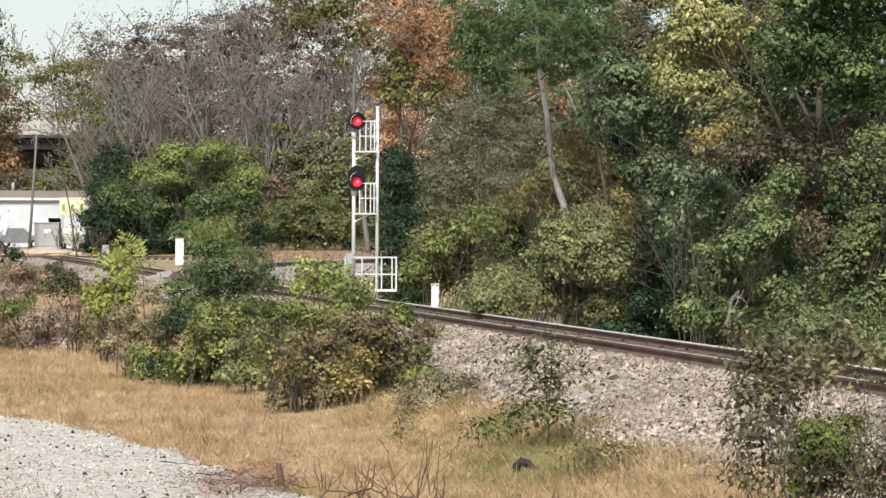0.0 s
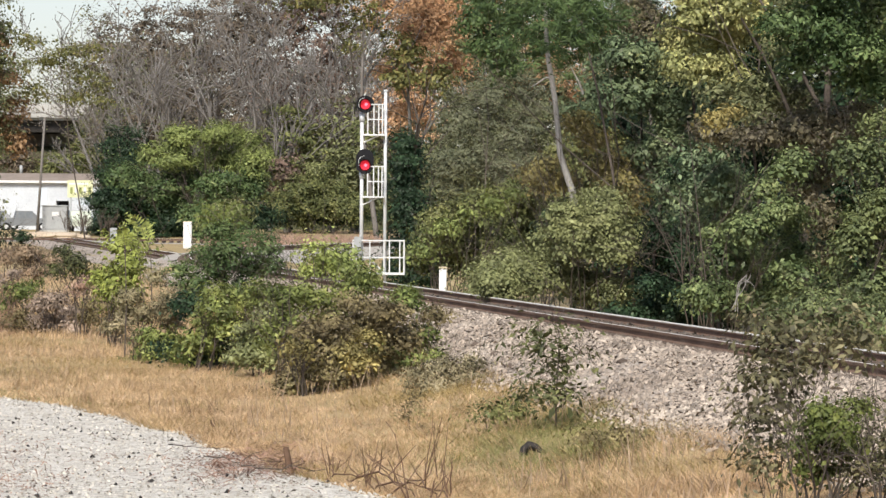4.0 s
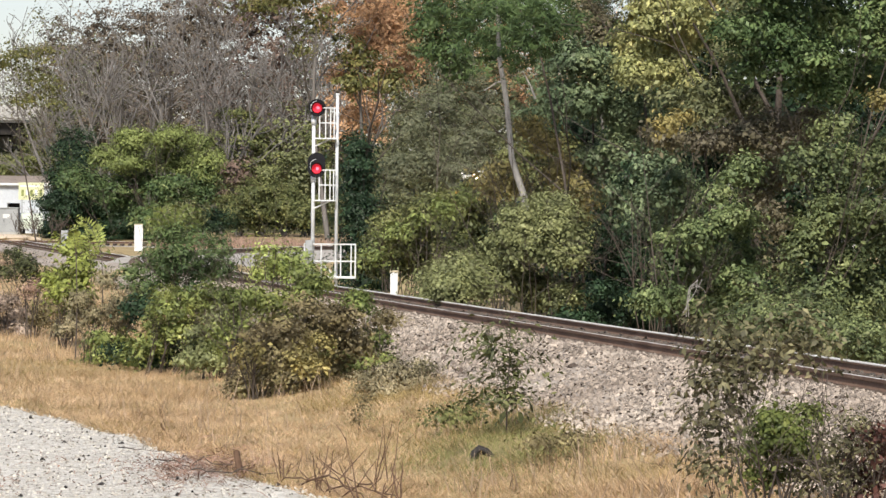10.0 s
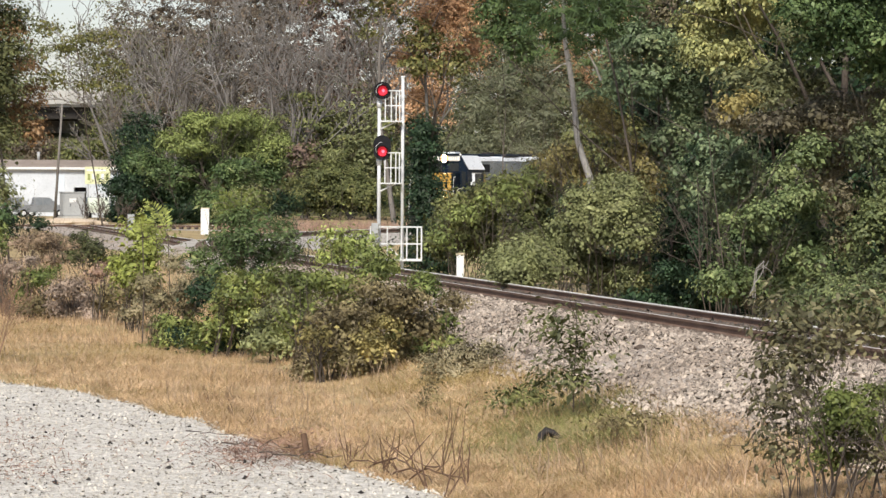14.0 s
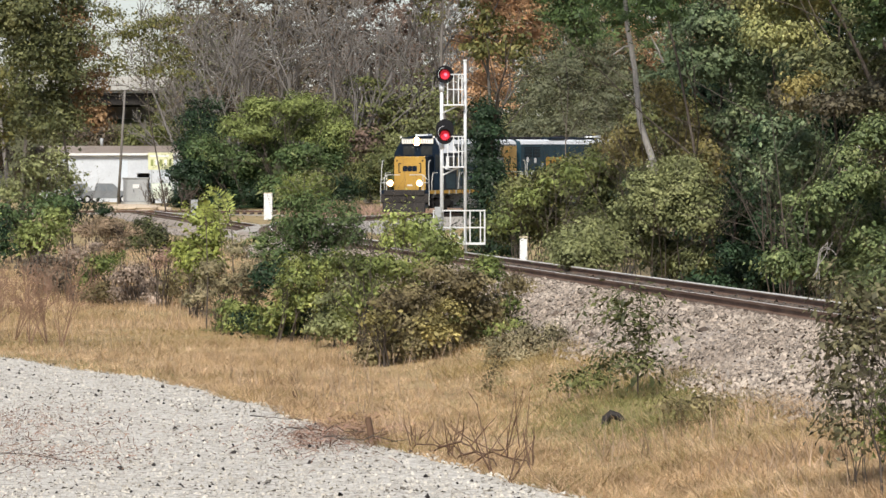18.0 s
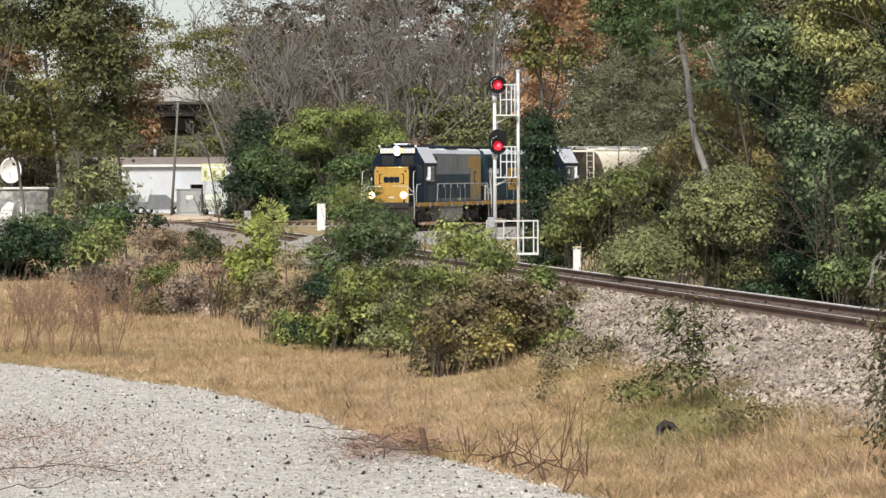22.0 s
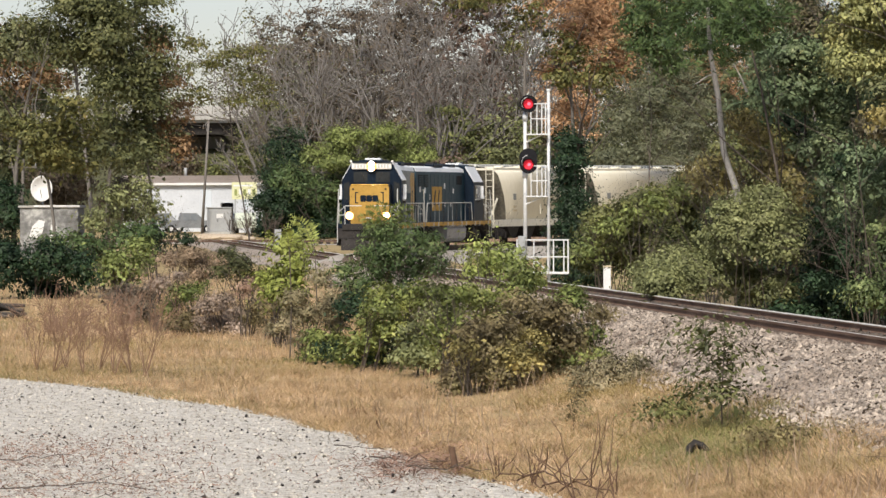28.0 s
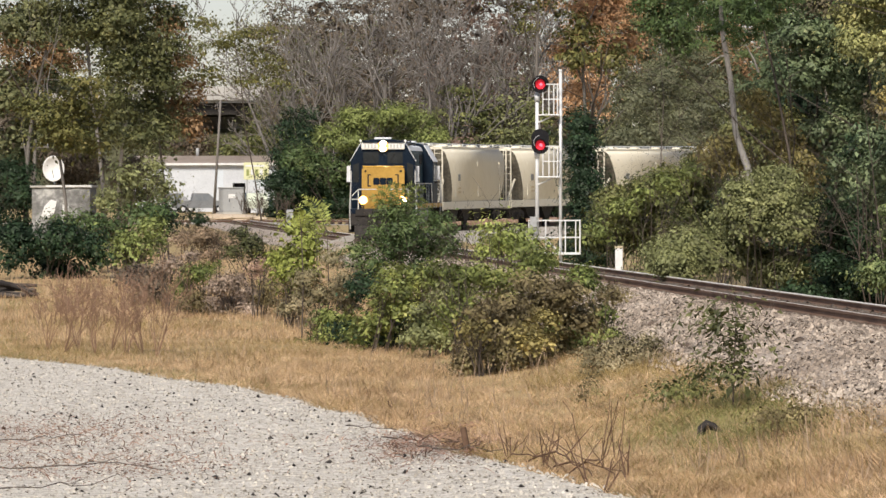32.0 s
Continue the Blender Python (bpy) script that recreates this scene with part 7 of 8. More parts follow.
part("notice", box(B(), -0.25, 0.35, -0.745, -0.737, 1.35, 1.7), M_WHITE, cab, "pale notice plate")


def pole(x, y, z0, z1, label, lean=0.0, arms=0):
    t = thing("utility_pole", pose(x, y, z0), label, "utility pole")
    part("shaft", rod(B(), (0, 0, -0.6), (lean, 0, z1 - z0), 0.13, 0.09, 10), M_BARK, t)
    for i in range(arms):
        a = part("crossarm", box(B(), lean - 0.9, lean + 0.9, -0.18, -0.08, z1 - z0 - 0.55 - 0.8 * i, z1 - z0 - 0.43 - 0.8 * i), M_BARK, t)
        for k in (-0.8, -0.3, 0.3, 0.8):
            part("insulator", rod(B(), (lean + k, -0.13, z1 - z0 - 0.43 - 0.8 * i), (lean + k, -0.13, z1 - z0 - 0.25 - 0.8 * i), 0.05, 0.035, 8), M_GREYBOX, a)
    return t


pole(-36.36, 370, 0.45, 10.4, "thin leaning weathered utility pole beside a cabinet", 0.65)
pole(-37.02, 262, -0.4, 5.6, "weathered wooden utility pole beside the hut", 0.1, 1)
pole(-38.11, 345, -0.2, 5.0, "thin dark post beside the yard track", 0.05)

# lattice crossing mast at the yard
lat = thing("lattice_mast", pose(-38.49, 335, -0.3), "grey metal lattice signal mast at the yard track", "signal mast")
for x in (-0.5, 0.5):
    part("leg", rod(B(), (x, 0, -0.4), (x, 0, 4.9), 0.07, n=6), M_GREYBOX, lat)
for i in range(7):
    part("cross_bar", box(B(), -0.5, 0.5, -0.05, 0.0, 0.8 + 0.62 * i, 0.88 + 0.62 * i), M_GREYBOX, lat)
part("lamp_disc", rod(B(), (0.95, -0.15, 3.6), (0.95, -0.1, 3.6), 0.42, n=18), M_BLACK, lat, "black signal disc")
part("lamp_arm", box(B(), 0.5, 0.95, -0.1, -0.02, 3.55, 3.65), M_GREYBOX, lat)

# ---- concrete hut with dish ----
hut = thing("equipment_hut", pose(-33.75, 252, -0.45), "grey concrete equipment hut with peeling white walls", "hut")
part("wall", box(B(), -1.75, 1.75, -1.5, 1.5, -0.3, 3.0, 0.03), M_HUTWALL, hut)
part("roof", box(B(), -1.85, 1.85, -1.6, 1.6, 3.0, 3.14, 0.03), M_CONC, hut, "flat concrete roof")
part("roof_edge", box(B(), -0.9, 1.85, -1.62, -1.602, 3.05, 3.16), M_WHITE, hut, "white roof flashing")
part("door", box(B(), -0.1, 0.7, -1.53, -1.5, -0.1, 1.9, 0.01), M_HUTWALL, hut, "stained grey steel door")
for pts in ([(-1.2, 1.3), (-0.75, 1.2), (-0.4, 1.5), (-0.25, 2.2), (-0.6, 2.3), (-1.0, 1.9)], [(-0.05, 0.3), (0.2, 0.2), (0.4, 1.1), (0.45, 1.9), (0.1, 2.0), (0.05, 1.0)]):
    part("peeling_patch", prism(B(), pts, -1.545, -1.532, "y"), M_WHITE, hut, "patch of peeling white paint")
dish = thing("satellite_dish", pose(-34.22, 251, 2.75), "large white satellite dish on a hut roof", "satellite dish")
bm = B()
rings = []
for i in range(7):
    r = 0.78 * i / 6
    rings.append([bm.verts.new((r * math.cos(a) * 0.85, -0.35 + 0.35 * (1 - (r / 0.78) ** 2), 0.95 + r * math.sin(a))) for a in [2 * math.pi * k / 20 for k in range(20)]])
for a, b in zip(rings, rings[1:]):
    for k in range(20):
        f = bm.faces.new((a[k], a[(k + 1) % 20], b[(k + 1) % 20], b[k]))
        f.smooth = True
bmesh.ops.remove_doubles(bm, verts=bm.verts, dist=0.002)
bmesh.ops.solidify(bm, geom=bm.faces[:], thickness=0.03)
part("reflector", bm, M_WHITE, dish)
part("feed_arm", rod(B(), (0, -0.2, 0.4), (0, -0.9, 0.85), 0.025, n=6), M_GREYBOX, dish)
part("mount", rod(B(), (0, 0.1, 0.0), (0, 0.05, 0.9), 0.06, n=8), M_GREYBOX, dish)

# ---- long white building, sign and parked vehicles ----
shop = thing("building", pose(-39.83, 402, 0.5), "long low white building with brown roof beyond the yard", "building")
wall_bm = B()
for x0, x1, z0, z1 in ((-7.2, 2.2, 0, 4.6), (2.2, 3.4, 0, 1.4), (2.2, 3.4, 2.7, 4.6), (3.4, 6.5, 0, 4.6)):
    box(wall_bm, x0, x1, -0.12, 0.12, z0 - (0.3 if z0 == 0 else 0), z1)
part("front_wall", wall_bm, M_WALL, shop)
part("back_wall", box(B(), -7.2, 6.5, 5.9, 6.1, -0.3, 4.6), M_WHITE, shop)
for x in (-7.2, 6.3):
    part("end_wall", box(B(), x, x + 0.2, 0.12, 5.9, -0.3, 4.6), M_WHITE, shop)
part("roof", prism(B(), [(-0.5, 4.6), (6.5, 4.6), (3.0, 5.35)], -7.6, 6.9, "x"), M_BROWNROOF, shop, "weathered brown metal roof")
part("eave_board", box(B(), -7.6, 6.9, -0.54, -0.5, 4.4, 4.62), M_WHITE, shop)
# Black panel behind the opening, standing for its unlit inside.
part("loading_door", box(B(), 2.3, 3.3, 0.3, 0.4, 1.3, 2.8), M_BLACK, shop, "black panel for the dark inside of a loading doorway")
for x in (0.4, 4.2, 5.2):
    w = part("window_panel", box(B(), x, x + 0.9, -0.15, -0.122, 2.2, 3.9, 0.01), M_PALEBLUE, shop, "pale blue-white wall panel")
part("vent_pipe", rod(B(), (-1.5, 3.0, 5.2), (-1.5, 3.0, 6.1), 0.15, n=8), M_GREYBOX, shop)

sign = thing("roadside_sign", pose(-34.48, 392, 0.5), "yellow signboard with pale lettering on two posts", "sign")
for x in (-0.9, 0.9):
    part("sign_post", rod(B(), (x, 0.05, -0.4), (x, 0.05, 3.0), 0.08, n=8), M_GREYBOX, sign)
board = part("board", box(B(), -1.2, 1.15, -0.06, 0.06, 3.0, 4.6, 0.02), M_SIGN, sign, "pale yellow board")
part("lettering_bar", box(B(), -1.05, 0.75, -0.075, -0.064, 4.2, 4.36), M_WHITE, board, "white bar of unreadable writing")
for i in range(5):
    part("lettering_bar", box(B(), -0.95 + 0.42 * i, -0.70 + 0.42 * i, -0.075, -0.064, 3.35 + 0.1 * (i % 2), 3.95), M_WHITE if i % 2 else M_SIGNINK, board, "bar of unreadable writing")


def pickup(x, y, z, turn, paint, label, rear=True):
    t = thing("pickup_truck", pose(x, y, z, 0, 0, turn), label, "truck")
    body = part("body", prism(B(), [(-2.6, 0.45), (2.5, 0.45), (2.7, 0.7), (2.6, 1.05), (1.3, 1.15), (0.6, 1.8), (-0.7, 1.82), (-0.85, 1.15), (-2.65, 1.1)], -0.92, 0.92, "y"), paint, t)
    bmesh_glass = B()
    for x0, x1 in ((-0.62, 0.0), (0.08, 0.72)):
        box(bmesh_glass, x0, x1, -0.935, -0.925, 1.14, 1.72)
    part("side_window", bmesh_glass, M_CARGLASS, body)
    part("windscreen", prism(B(), [(1.27, 1.2), (0.64, 1.76), (0.66, 1.8), (1.31, 1.22)], -0.8, 0.8, "y"), M_CARGLASS, body)
    part("bumper", box(B(), 2.68, 2.8, -0.9, 0.9, 0.4, 0.65, 0.02), M_GREYBOX, body)
    for wx in (-1.7, 1.6):
        for wy in (-0.95, 0.72):
            w = part("wheel", rod(B(), (wx, wy, 0.36), (wx, wy + 0.23, 0.36), 0.37, n=16), M_BLACK, t)
            part("rim", rod(B(), (wx, wy - 0.012, 0.36), (wx, wy + 0.242, 0.36), 0.2, n=12), M_ALU, w)
    return t


pickup(-38.92, 384, 0.42, 12, M_SILVER, "silver pickup truck parked before a white building")
pickup(-33.68, 383, 0.42, 100, M_PALEGREEN, "pale green-white utility truck parked beside a cabinet")
pickup(-41.82, 388, 0.45, 5, M_GREYBOX, "grey pickup truck parked before a white building")
pickup(-34.73, 389, 0.45, 170, M_DARKBLUE, "dark blue parked pickup behind a cabinet")

mound = B()
bmesh.ops.create_icosphere(mound, subdivisions=4, radius=1.0)
for v in mound.verts:
    v.co *= 1 + 0.18 * noise.noise(v.co * 2.5)
    v.co = Vector((v.co.x * 3.4, v.co.y * 2.2, v.co.z * 0.4))
sand = thing("sand_mound", pose(-34.22, 360, 0.05), "low mound of pale sandy soil beside the crossing", "mound")
part("soil", mound, M_SAND, sand)

# heap of bare branches beside the crossing
for i in range(5):
    bare_tree(-31.13 + 0.9 * (i - 2), 362 + 0.6 * (i % 2), 2.4, "bare grey-brown cut brush beside the crossing", 860 + i, r=0.03, bark=M_DARKBARK, thin=0.018, depth=2, kids=3, group="cut brush", forks=4, start=0.25, lean=(0.5 * math.sin(i * 2.3), 0.2))

# ---- road bridge ----
bridge = thing("road_bridge", None, "grey concrete road bridge over dark steel girders", "bridge", kind="structure")
part("deck", box(B(), -150, -34, 468, 483.5, 12.3, 12.9), M_CONC, bridge)
part("parapet", box(B(), -150, -34, 467.6, 468.2, 12.6, 14.1), M_CONC, bridge, "pale grey concrete parapet")
for y in (468.8, 472, 475.2, 478.4, 481.2):
    part("girder", box(B(), -150, -38, y, y + 0.45, 11.0, 12.3), M_UNDER, bridge, "dark steel girder")
for x in (-118, -84):
    part("pier", box(B(), x - 0.7, x + 0.7, 469, 481, -0.5, 10.9, 0.05), M_CONC, bridge)
bank = B()
prism(bank, [(452, -0.5), (453, 3.0), (473, 9.5), (500, 9.7), (500, -0.5)], -160, 60, "x")
# Wall added to close off the sky, keeping the gap under the deck dark.
part("back_wall", box(B(), -150, -34, 481.7, 482.4, 9.0, 12.3), M_CONC, bridge)
part("abutment_slope", bank, M_SLOPE, bridge, "grassy earth slope under the bridge")

# ---- stump, brush and debris in the near grass ----
stump = thing("stump", pose(-2.26, 59.64, -1.48), "short broken brown stump at the gravel edge", "stump")
part("stub", tubes("stub", [([(0, 0, -0.1), (-0.02, 0, 0.15), (-0.06, 0, 0.36)], [0.055, 0.05, 0.045])], 7), M_DEADWOOD, stump)
part("splinter", tubes("splinter", [([(0.02, 0, 0.0), (0.1, 0, 0.1), (0.22, 0, 0.14)], [0.02, 0.014, 0.006])], 5), M_DEADWOOD, stump)
for i, (x, y, h) in enumerate(((-1.09, 56.5, 1.0), (-0.37, 57, 1.5), (-1.64, 58.5, 0.8), (-0.15, 58, 1.3), (-3.64, 69, 0.45), (-0.68, 60, 0.5), (2.03, 57, 0.5), (3.30, 54, 0.5), (-4.63, 76, 0.6), (-2.16, 61, 0.3), (-5.73, 80, 0.5), (-4.16, 75, 0.6))):
    bare_tree(x, y, h, "dead red-brown brush stalk in dry grass", 400 + i, r=0.011 if i < 4 else 0.008, bark=M_DEADWOOD, depth=2, kids=1, group="dead brush stalks", forks=2, lean=(0.4 * math.sin(i * 2.1), 0), start=0.3)
for i, (x, y, h) in enumerate(((-1.16, 57.04, 0.55), (-0.48, 53.47, 1.00), (0.00, 54.75, 0.85), (-1.64, 59.27, 0.45), (-3.94, 71.34, 0.40), (-0.29, 51.66, 0.70), (-0.91, 55.87, 0.50))):
    bare_tree(x, y, h, "bent thick red-brown dead stalk in dry grass", 440 + i, r=0.017, bark=M_DEADWOOD, depth=2, kids=1, group="dead brush stalks", forks=2, lean=(0.5 * math.sin(i * 2.7 + 1), 0), start=0.3, thin=0.005)
lump = thing("charred_stump", pose(1.22, 61.4, -1.32), "small charred black arched root in the grass", "stump")
q = np.random.default_rng(655)
for i in range(7):
    a, w = q.uniform(0.75, 1.1), 0.05 * q.normal()
    arch = [(-0.15 * a, w, -0.02), (-0.13 * a, w, 0.09), (-0.06, w * 0.5, 0.16 * a), (0.04, w, 0.13 * a), (0.14, w, 0.05), (0.24 * a, w * 2, 0.0)]
    part("root", tubes("root", [(arch, [0.055, 0.055, 0.052, 0.042, 0.03, 0.014])], 6), M_UNDER, lump)
for i, (x, y) in enumerate(((3.02, 73.5), (0.91, 84), (0.54, 88), (1.14, 80))):
    rk = thing("rock", pose(x, y, ground_z(x, y) + 0.06), "dark angular rock at the foot of the ballast", "rock", "rocks below the bank")
    bm = B()
    bmesh.ops.create_icosphere(bm, subdivisions=2, radius=0.12)
    for v in bm.verts:
        v.co *= 1 + 0.35 * noise.noise(v.co * 9 + Vector((i, 0, 0)))
        v.co.z *= 0.6
    part("stone", bm, M_TIE, rk)
logs = thing("log_pile", pose(-20.68, 140, -1.35), "pile of dark weathered logs beside the hedge", "log pile")
q = np.random.default_rng(650)
for i in range(10):
    c, d = np.array([q.uniform(-0.4, 0.4), q.uniform(-0.4, 0.4), 0.1 + 0.09 * (i // 2)]), np.array([q.uniform(0.6, 1.2), q.normal() * 0.45, q.normal() * 0.12])
    part("log", tubes("log", [([c - d, c + q.normal(size=3) * 0.05, c + d], [0.10, 0.09, 0.06])], 8), M_UNDER if i % 2 else M_DARKBARK, logs)
for i, (x0, y0, x1, y1, r) in enumerate(((-8.4, 55.2, -5.9, 54.4, 0.010), (-7.9, 51.0, -6.2, 52.6, 0.009), (-9.6, 61.0, -8.0, 61.8, 0.009), (-3.6, 61.4, -2.4, 60.4, 0.010), (-2.9, 59.2, -1.7, 58.6, 0.011), (-4.4, 65.0, -3.5, 64.4, 0.009))):
    q = np.random.default_rng(640 + i)
    fallen = thing("fallen_branch", pose(x0, y0, ground_z(x0, y0) + 0.06), "thin fallen red-brown branch lying on gravel", "branch", "fallen branches")
    a = np.linspace(0, 1, 9)
    pts = np.stack([(x1 - x0) * a + 0.05 * q.normal(size=9), (y1 - y0) * a + 0.08 * q.normal(size=9), 0.02 + 0.05 * np.abs(q.normal(size=9))], -1)
    part("stem", tubes("stem", [(pts, np.linspace(r, r * 0.4, 9))], 6), M_DARKBARK, fallen)
    for k in (2, 4, 5, 7):
        tip = pts[k] + np.array([0.3 * (x1 - x0) / 2 * q.uniform(0.4, 1), q.normal() * 0.35, 0.08 * q.random()])
        part("twig", tubes("twig", [([pts[k], (pts[k] + tip) / 2 + q.normal(size=3) * 0.02, tip], [r * 0.5, r * 0.4, r * 0.25])], 5), M_DARKBARK, fallen)
for i, (x0, y0, x1, y1, h, r) in enumerate(((-1.45, 57.6, -0.35, 54.6, 0.2, 0.017), (-1.05, 56.2, 0.05, 53.6, 0.16, 0.014), (-1.75, 58.4, -0.85, 56.0, 0.14, 0.012), (-0.75, 55.4, -0.1, 53.2, 0.26, 0.014))):
    q = np.random.default_rng(670 + i)
    bent = thing("bent_branch", pose(x0, y0, ground_z(x0, y0)), "bent red-brown dead branch lying along the gravel edge", "branch", "fallen branches")
    a = np.linspace(0, 1, 9)
    pts = np.stack([(x1 - x0) * a + 0.05 * q.normal(size=9), (y1 - y0) * a + 0.08 * q.normal(size=9), 0.02 + h * np.sin(np.pi * a) + 0.03 * q.normal(size=9)], -1)
    part("stem", tubes("stem", [(pts, np.linspace(r, r * 0.5, 9))], 6), M_DEADWOOD, bent)
    for k in (2, 3, 5, 6):
        tip = pts[k] + np.array([q.normal() * 0.2, q.normal() * 0.3, q.uniform(0.15, 0.45)])
        part("twig", tubes("twig", [([pts[k], (pts[k] + tip) / 2 + q.normal(size=3) * 0.03, tip], [r * 0.6, r * 0.45, r * 0.25])], 5), M_DEADWOOD, bent)
# litter of dead leaves and straw on the lot
g = np.random.default_rng(77)
n = 6000
u = g.random(n)
cx = np.where(u < 0.45, g.normal(-8.8, 1.1, n), np.where(u < 0.75, lot_edge(61) - 0.3 + g.normal(0, 0.6, n), g.normal(-6.8, 1.0, n)))
cy = np.where(u < 0.45, g.normal(64, 2.6, n), np.where(u < 0.75, g.normal(61.5, 2.0, n), g.normal(56, 1.6, n)))
p = np.stack([cx, cy, height(cx, cy) + 0.06 + 0.02 * g.random(n)], -1)
tagged(part("leaf_litter", leaf_mesh("leaf_litter", p, g.uniform(0.025, 0.06, n), g, 0.4, 2.0), L_LITTER), "brown dead leaves lying on gravel", "leaf litter", kind="stuff")
n = 2200
u = g.random(n)
cx = np.where(u < 0.5, g.normal(-8.6, 2.0, n), lot_edge(60) - 0.3 + g.normal(0, 0.5, n))
cy = np.where(u < 0.5, g.normal(59, 4.0, n), g.normal(61, 2.4, n))
p = np.stack([cx, cy, height(cx, cy) + 0.06 + 0.03 * g.random(n)], -1)
tagged(part("twig_litter", leaf_mesh("twig_litter", p, g.uniform(0.12, 0.4, n), g, 0.05, 3.0), L_LITTER), "thin brown twigs and straw lying on gravel", "twigs", kind="stuff")

# ---- ties under the tracks ----
tie_bm = box(B(), -1.3, 1.3, -0.115, 0.115, -0.33, -0.155, 0.01)
tie_me = bpy.data.meshes.new("tie")
tie_bm.to_mesh(tie_me)
tie_bm.free()
tie_me.materials.append(M_TIE)
turn = math.degrees(math.atan(SLOPE))
for i in range(290):
    y = 48 + 0.56 * i
    ob = new("tie", tie_me)
    ob.matrix_world = pose(main_x(y), y, 0.004 * math.sin(i * 5.1), 0, 0, turn + 0.8 * math.sin(i * 3.7))
    ob.parent = main_track
for i in range(130):
    x, y, a = branch(-28 + 0.62 * i)
    ob = new("tie", tie_me)
    ob.matrix_world = pose(x, y, branch_z(-28 + 0.62 * i), 0, 0, -math.degrees(a) + 0.8 * math.sin(i * 3.7))
    ob.parent = branch_track
far_ties = B()
for i in range(240):
    y = 48 + 0.56 * (290 + i)
    c, sn = math.cos(math.radians(turn)), math.sin(math.radians(turn))
    quad = [(main_x(y) + c * u - sn * v, y + sn * u + c * v) for u, v in ((-1.3, -0.115), (1.3, -0.115), (1.3, 0.115), (-1.3, 0.115))]
    prism(far_ties, [(0, 0), (1, 0), (1, 1), (0, 1)], -0.33, -0.15, "z")
    far_ties.verts.ensure_lookup_table()
    for v in far_ties.verts[-8:]:
        k = (0 if v.co.x < 0.5 else 1) if v.co.y < 0.5 else (3 if v.co.x < 0.5 else 2)
        v.co.x, v.co.y = quad[k]
part("far_ties", far_ties, M_TIE, main_track)["kind"] = "stuff"
for i in range(110):
    x = -72 + 0.62 * i
    ob = new("tie", tie_me)
    ob.matrix_world = pose(x, 347.0 + 0.02 * (x + 32), 0.0, 0, 0, 91)
    ob.parent = cross_track


# ---- the train ----
def vehicle_pose(s, half, back_to_front=False):
    """Pose of a vehicle whose middle is s metres along the branch, on bogies half a base apart."""
    x0, y0, _ = branch(s - half)
    x1, y1, _ = branch(s + half)
    z0, z1 = branch_z(s - half), branch_z(s + half)
    tip = math.degrees(math.atan2(z1 - z0, 2 * half)) * (-1 if back_to_front else 1)
    return pose((x0 + x1) / 2, (y0 + y1) / 2, (z0 + z1) / 2, 0, tip, math.degrees(math.atan2(y0 - y1, x0 - x1)) + (180 if back_to_front else 0))


def train_at(t):
    """Where the middle of the leading locomotive is along the branch: rolling in at a steady pace."""
    u = max(t - 23.0, -11.0)
    return 13.98 - 3.884 * u - 0.0029 * u * u - 0.00027 * u ** 3 - 3.92 * min(t - 12.0, 0.0)


def wheelset(x, parent, r=0.5):
    bm = B()
    rod(bm, (0, -0.8, 0), (0, 0.8, 0), 0.09, n=10)
    for y in (-0.75, 0.75):
        rod(bm, (0, y - 0.065, 0), (0, y + 0.065, 0), r, n=24)
        s = math.copysign(1, y)
        rod(bm, (0, y - s * 0.075, 0), (0, y - s * 0.05, 0), r + 0.03, n=24)
        for k in range(4):
            a = math.pi * k / 2
            box(bm, r * 0.55 * math.cos(a) - 0.06, r * 0.55 * math.cos(a) + 0.06, y + s * 0.066 - 0.01, y + s * 0.066 + 0.01, r * 0.55 * math.sin(a) - 0.06, r * 0.55 * math.sin(a) + 0.06)
    w = part("wheelset", bm, M_UNDER, parent)
    w.matrix_local = pose(x, 0, r)
    return w


def bogie(x, base, parent, heavy=True):
    """A two-axle bogie: side frames with springs and boxes, bolster, and its wheelsets."""
    b = part("bogie", box(B(), x - 0.3, x + 0.3, -1.0, 1.0, 0.55, 0.95 if heavy else 0.8, 0.03), M_UNDER, parent)
    for y in (-1.08, 1.08):
        bm = B()
        l = base / 2 + 0.35
        prism(bm, [(x - l, 0.42), (x - l, 0.72), (x - base * 0.28, 0.92), (x + base * 0.28, 0.92), (x + l, 0.72), (x + l, 0.42), (x + base * 0.26, 0.5), (x + base * 0.18, 0.3), (x - base * 0.18, 0.3), (x - base * 0.26, 0.5)], y - 0.09, y + 0.09, "y")
        part("side_frame", bm, M_UNDER, b)
        for dx in (-0.2, 0.0, 0.2):
            part("spring", rod(B(), (x + dx, y * 1.07, 0.38), (x + dx, y * 1.07, 0.7), 0.075, n=8), M_UNDER, b)
        for dx in (-base / 2, base / 2):
            part("axle_box", box(B(), x + dx - 0.15, x + dx + 0.15, y - 0.16, y + 0.16, 0.36, 0.66, 0.03), M_UNDER, b)
    return b, [wheelset(x - base / 2, b), wheelset(x + base / 2, b)]


WHEELS = []


def rails_of(bm, pts, r=0.024):
    return pipe(bm, pts, r, 6)


def panel(bm, x, y, s, x0, x1, z0, z1, t=0.012):
    """A thin plate on a side face at y, standing out to the side s."""
    return box(bm, x + x0, x + x1, min(y, y + s * t), max(y, y + s * t), z0, z1)


def locomotive(label, lead):
    """A four-axle road switcher with a low nose; its cab is at +x."""
    t = thing("locomotive", None, label, "locomotive")
    paint = M_LGREY if lead else M_TEAL
    # underframe
    part("walkway", box(B(), -8.7, 8.45, -1.5, 1.5, 1.2, 1.42, 0.02), M_BLUE, t)
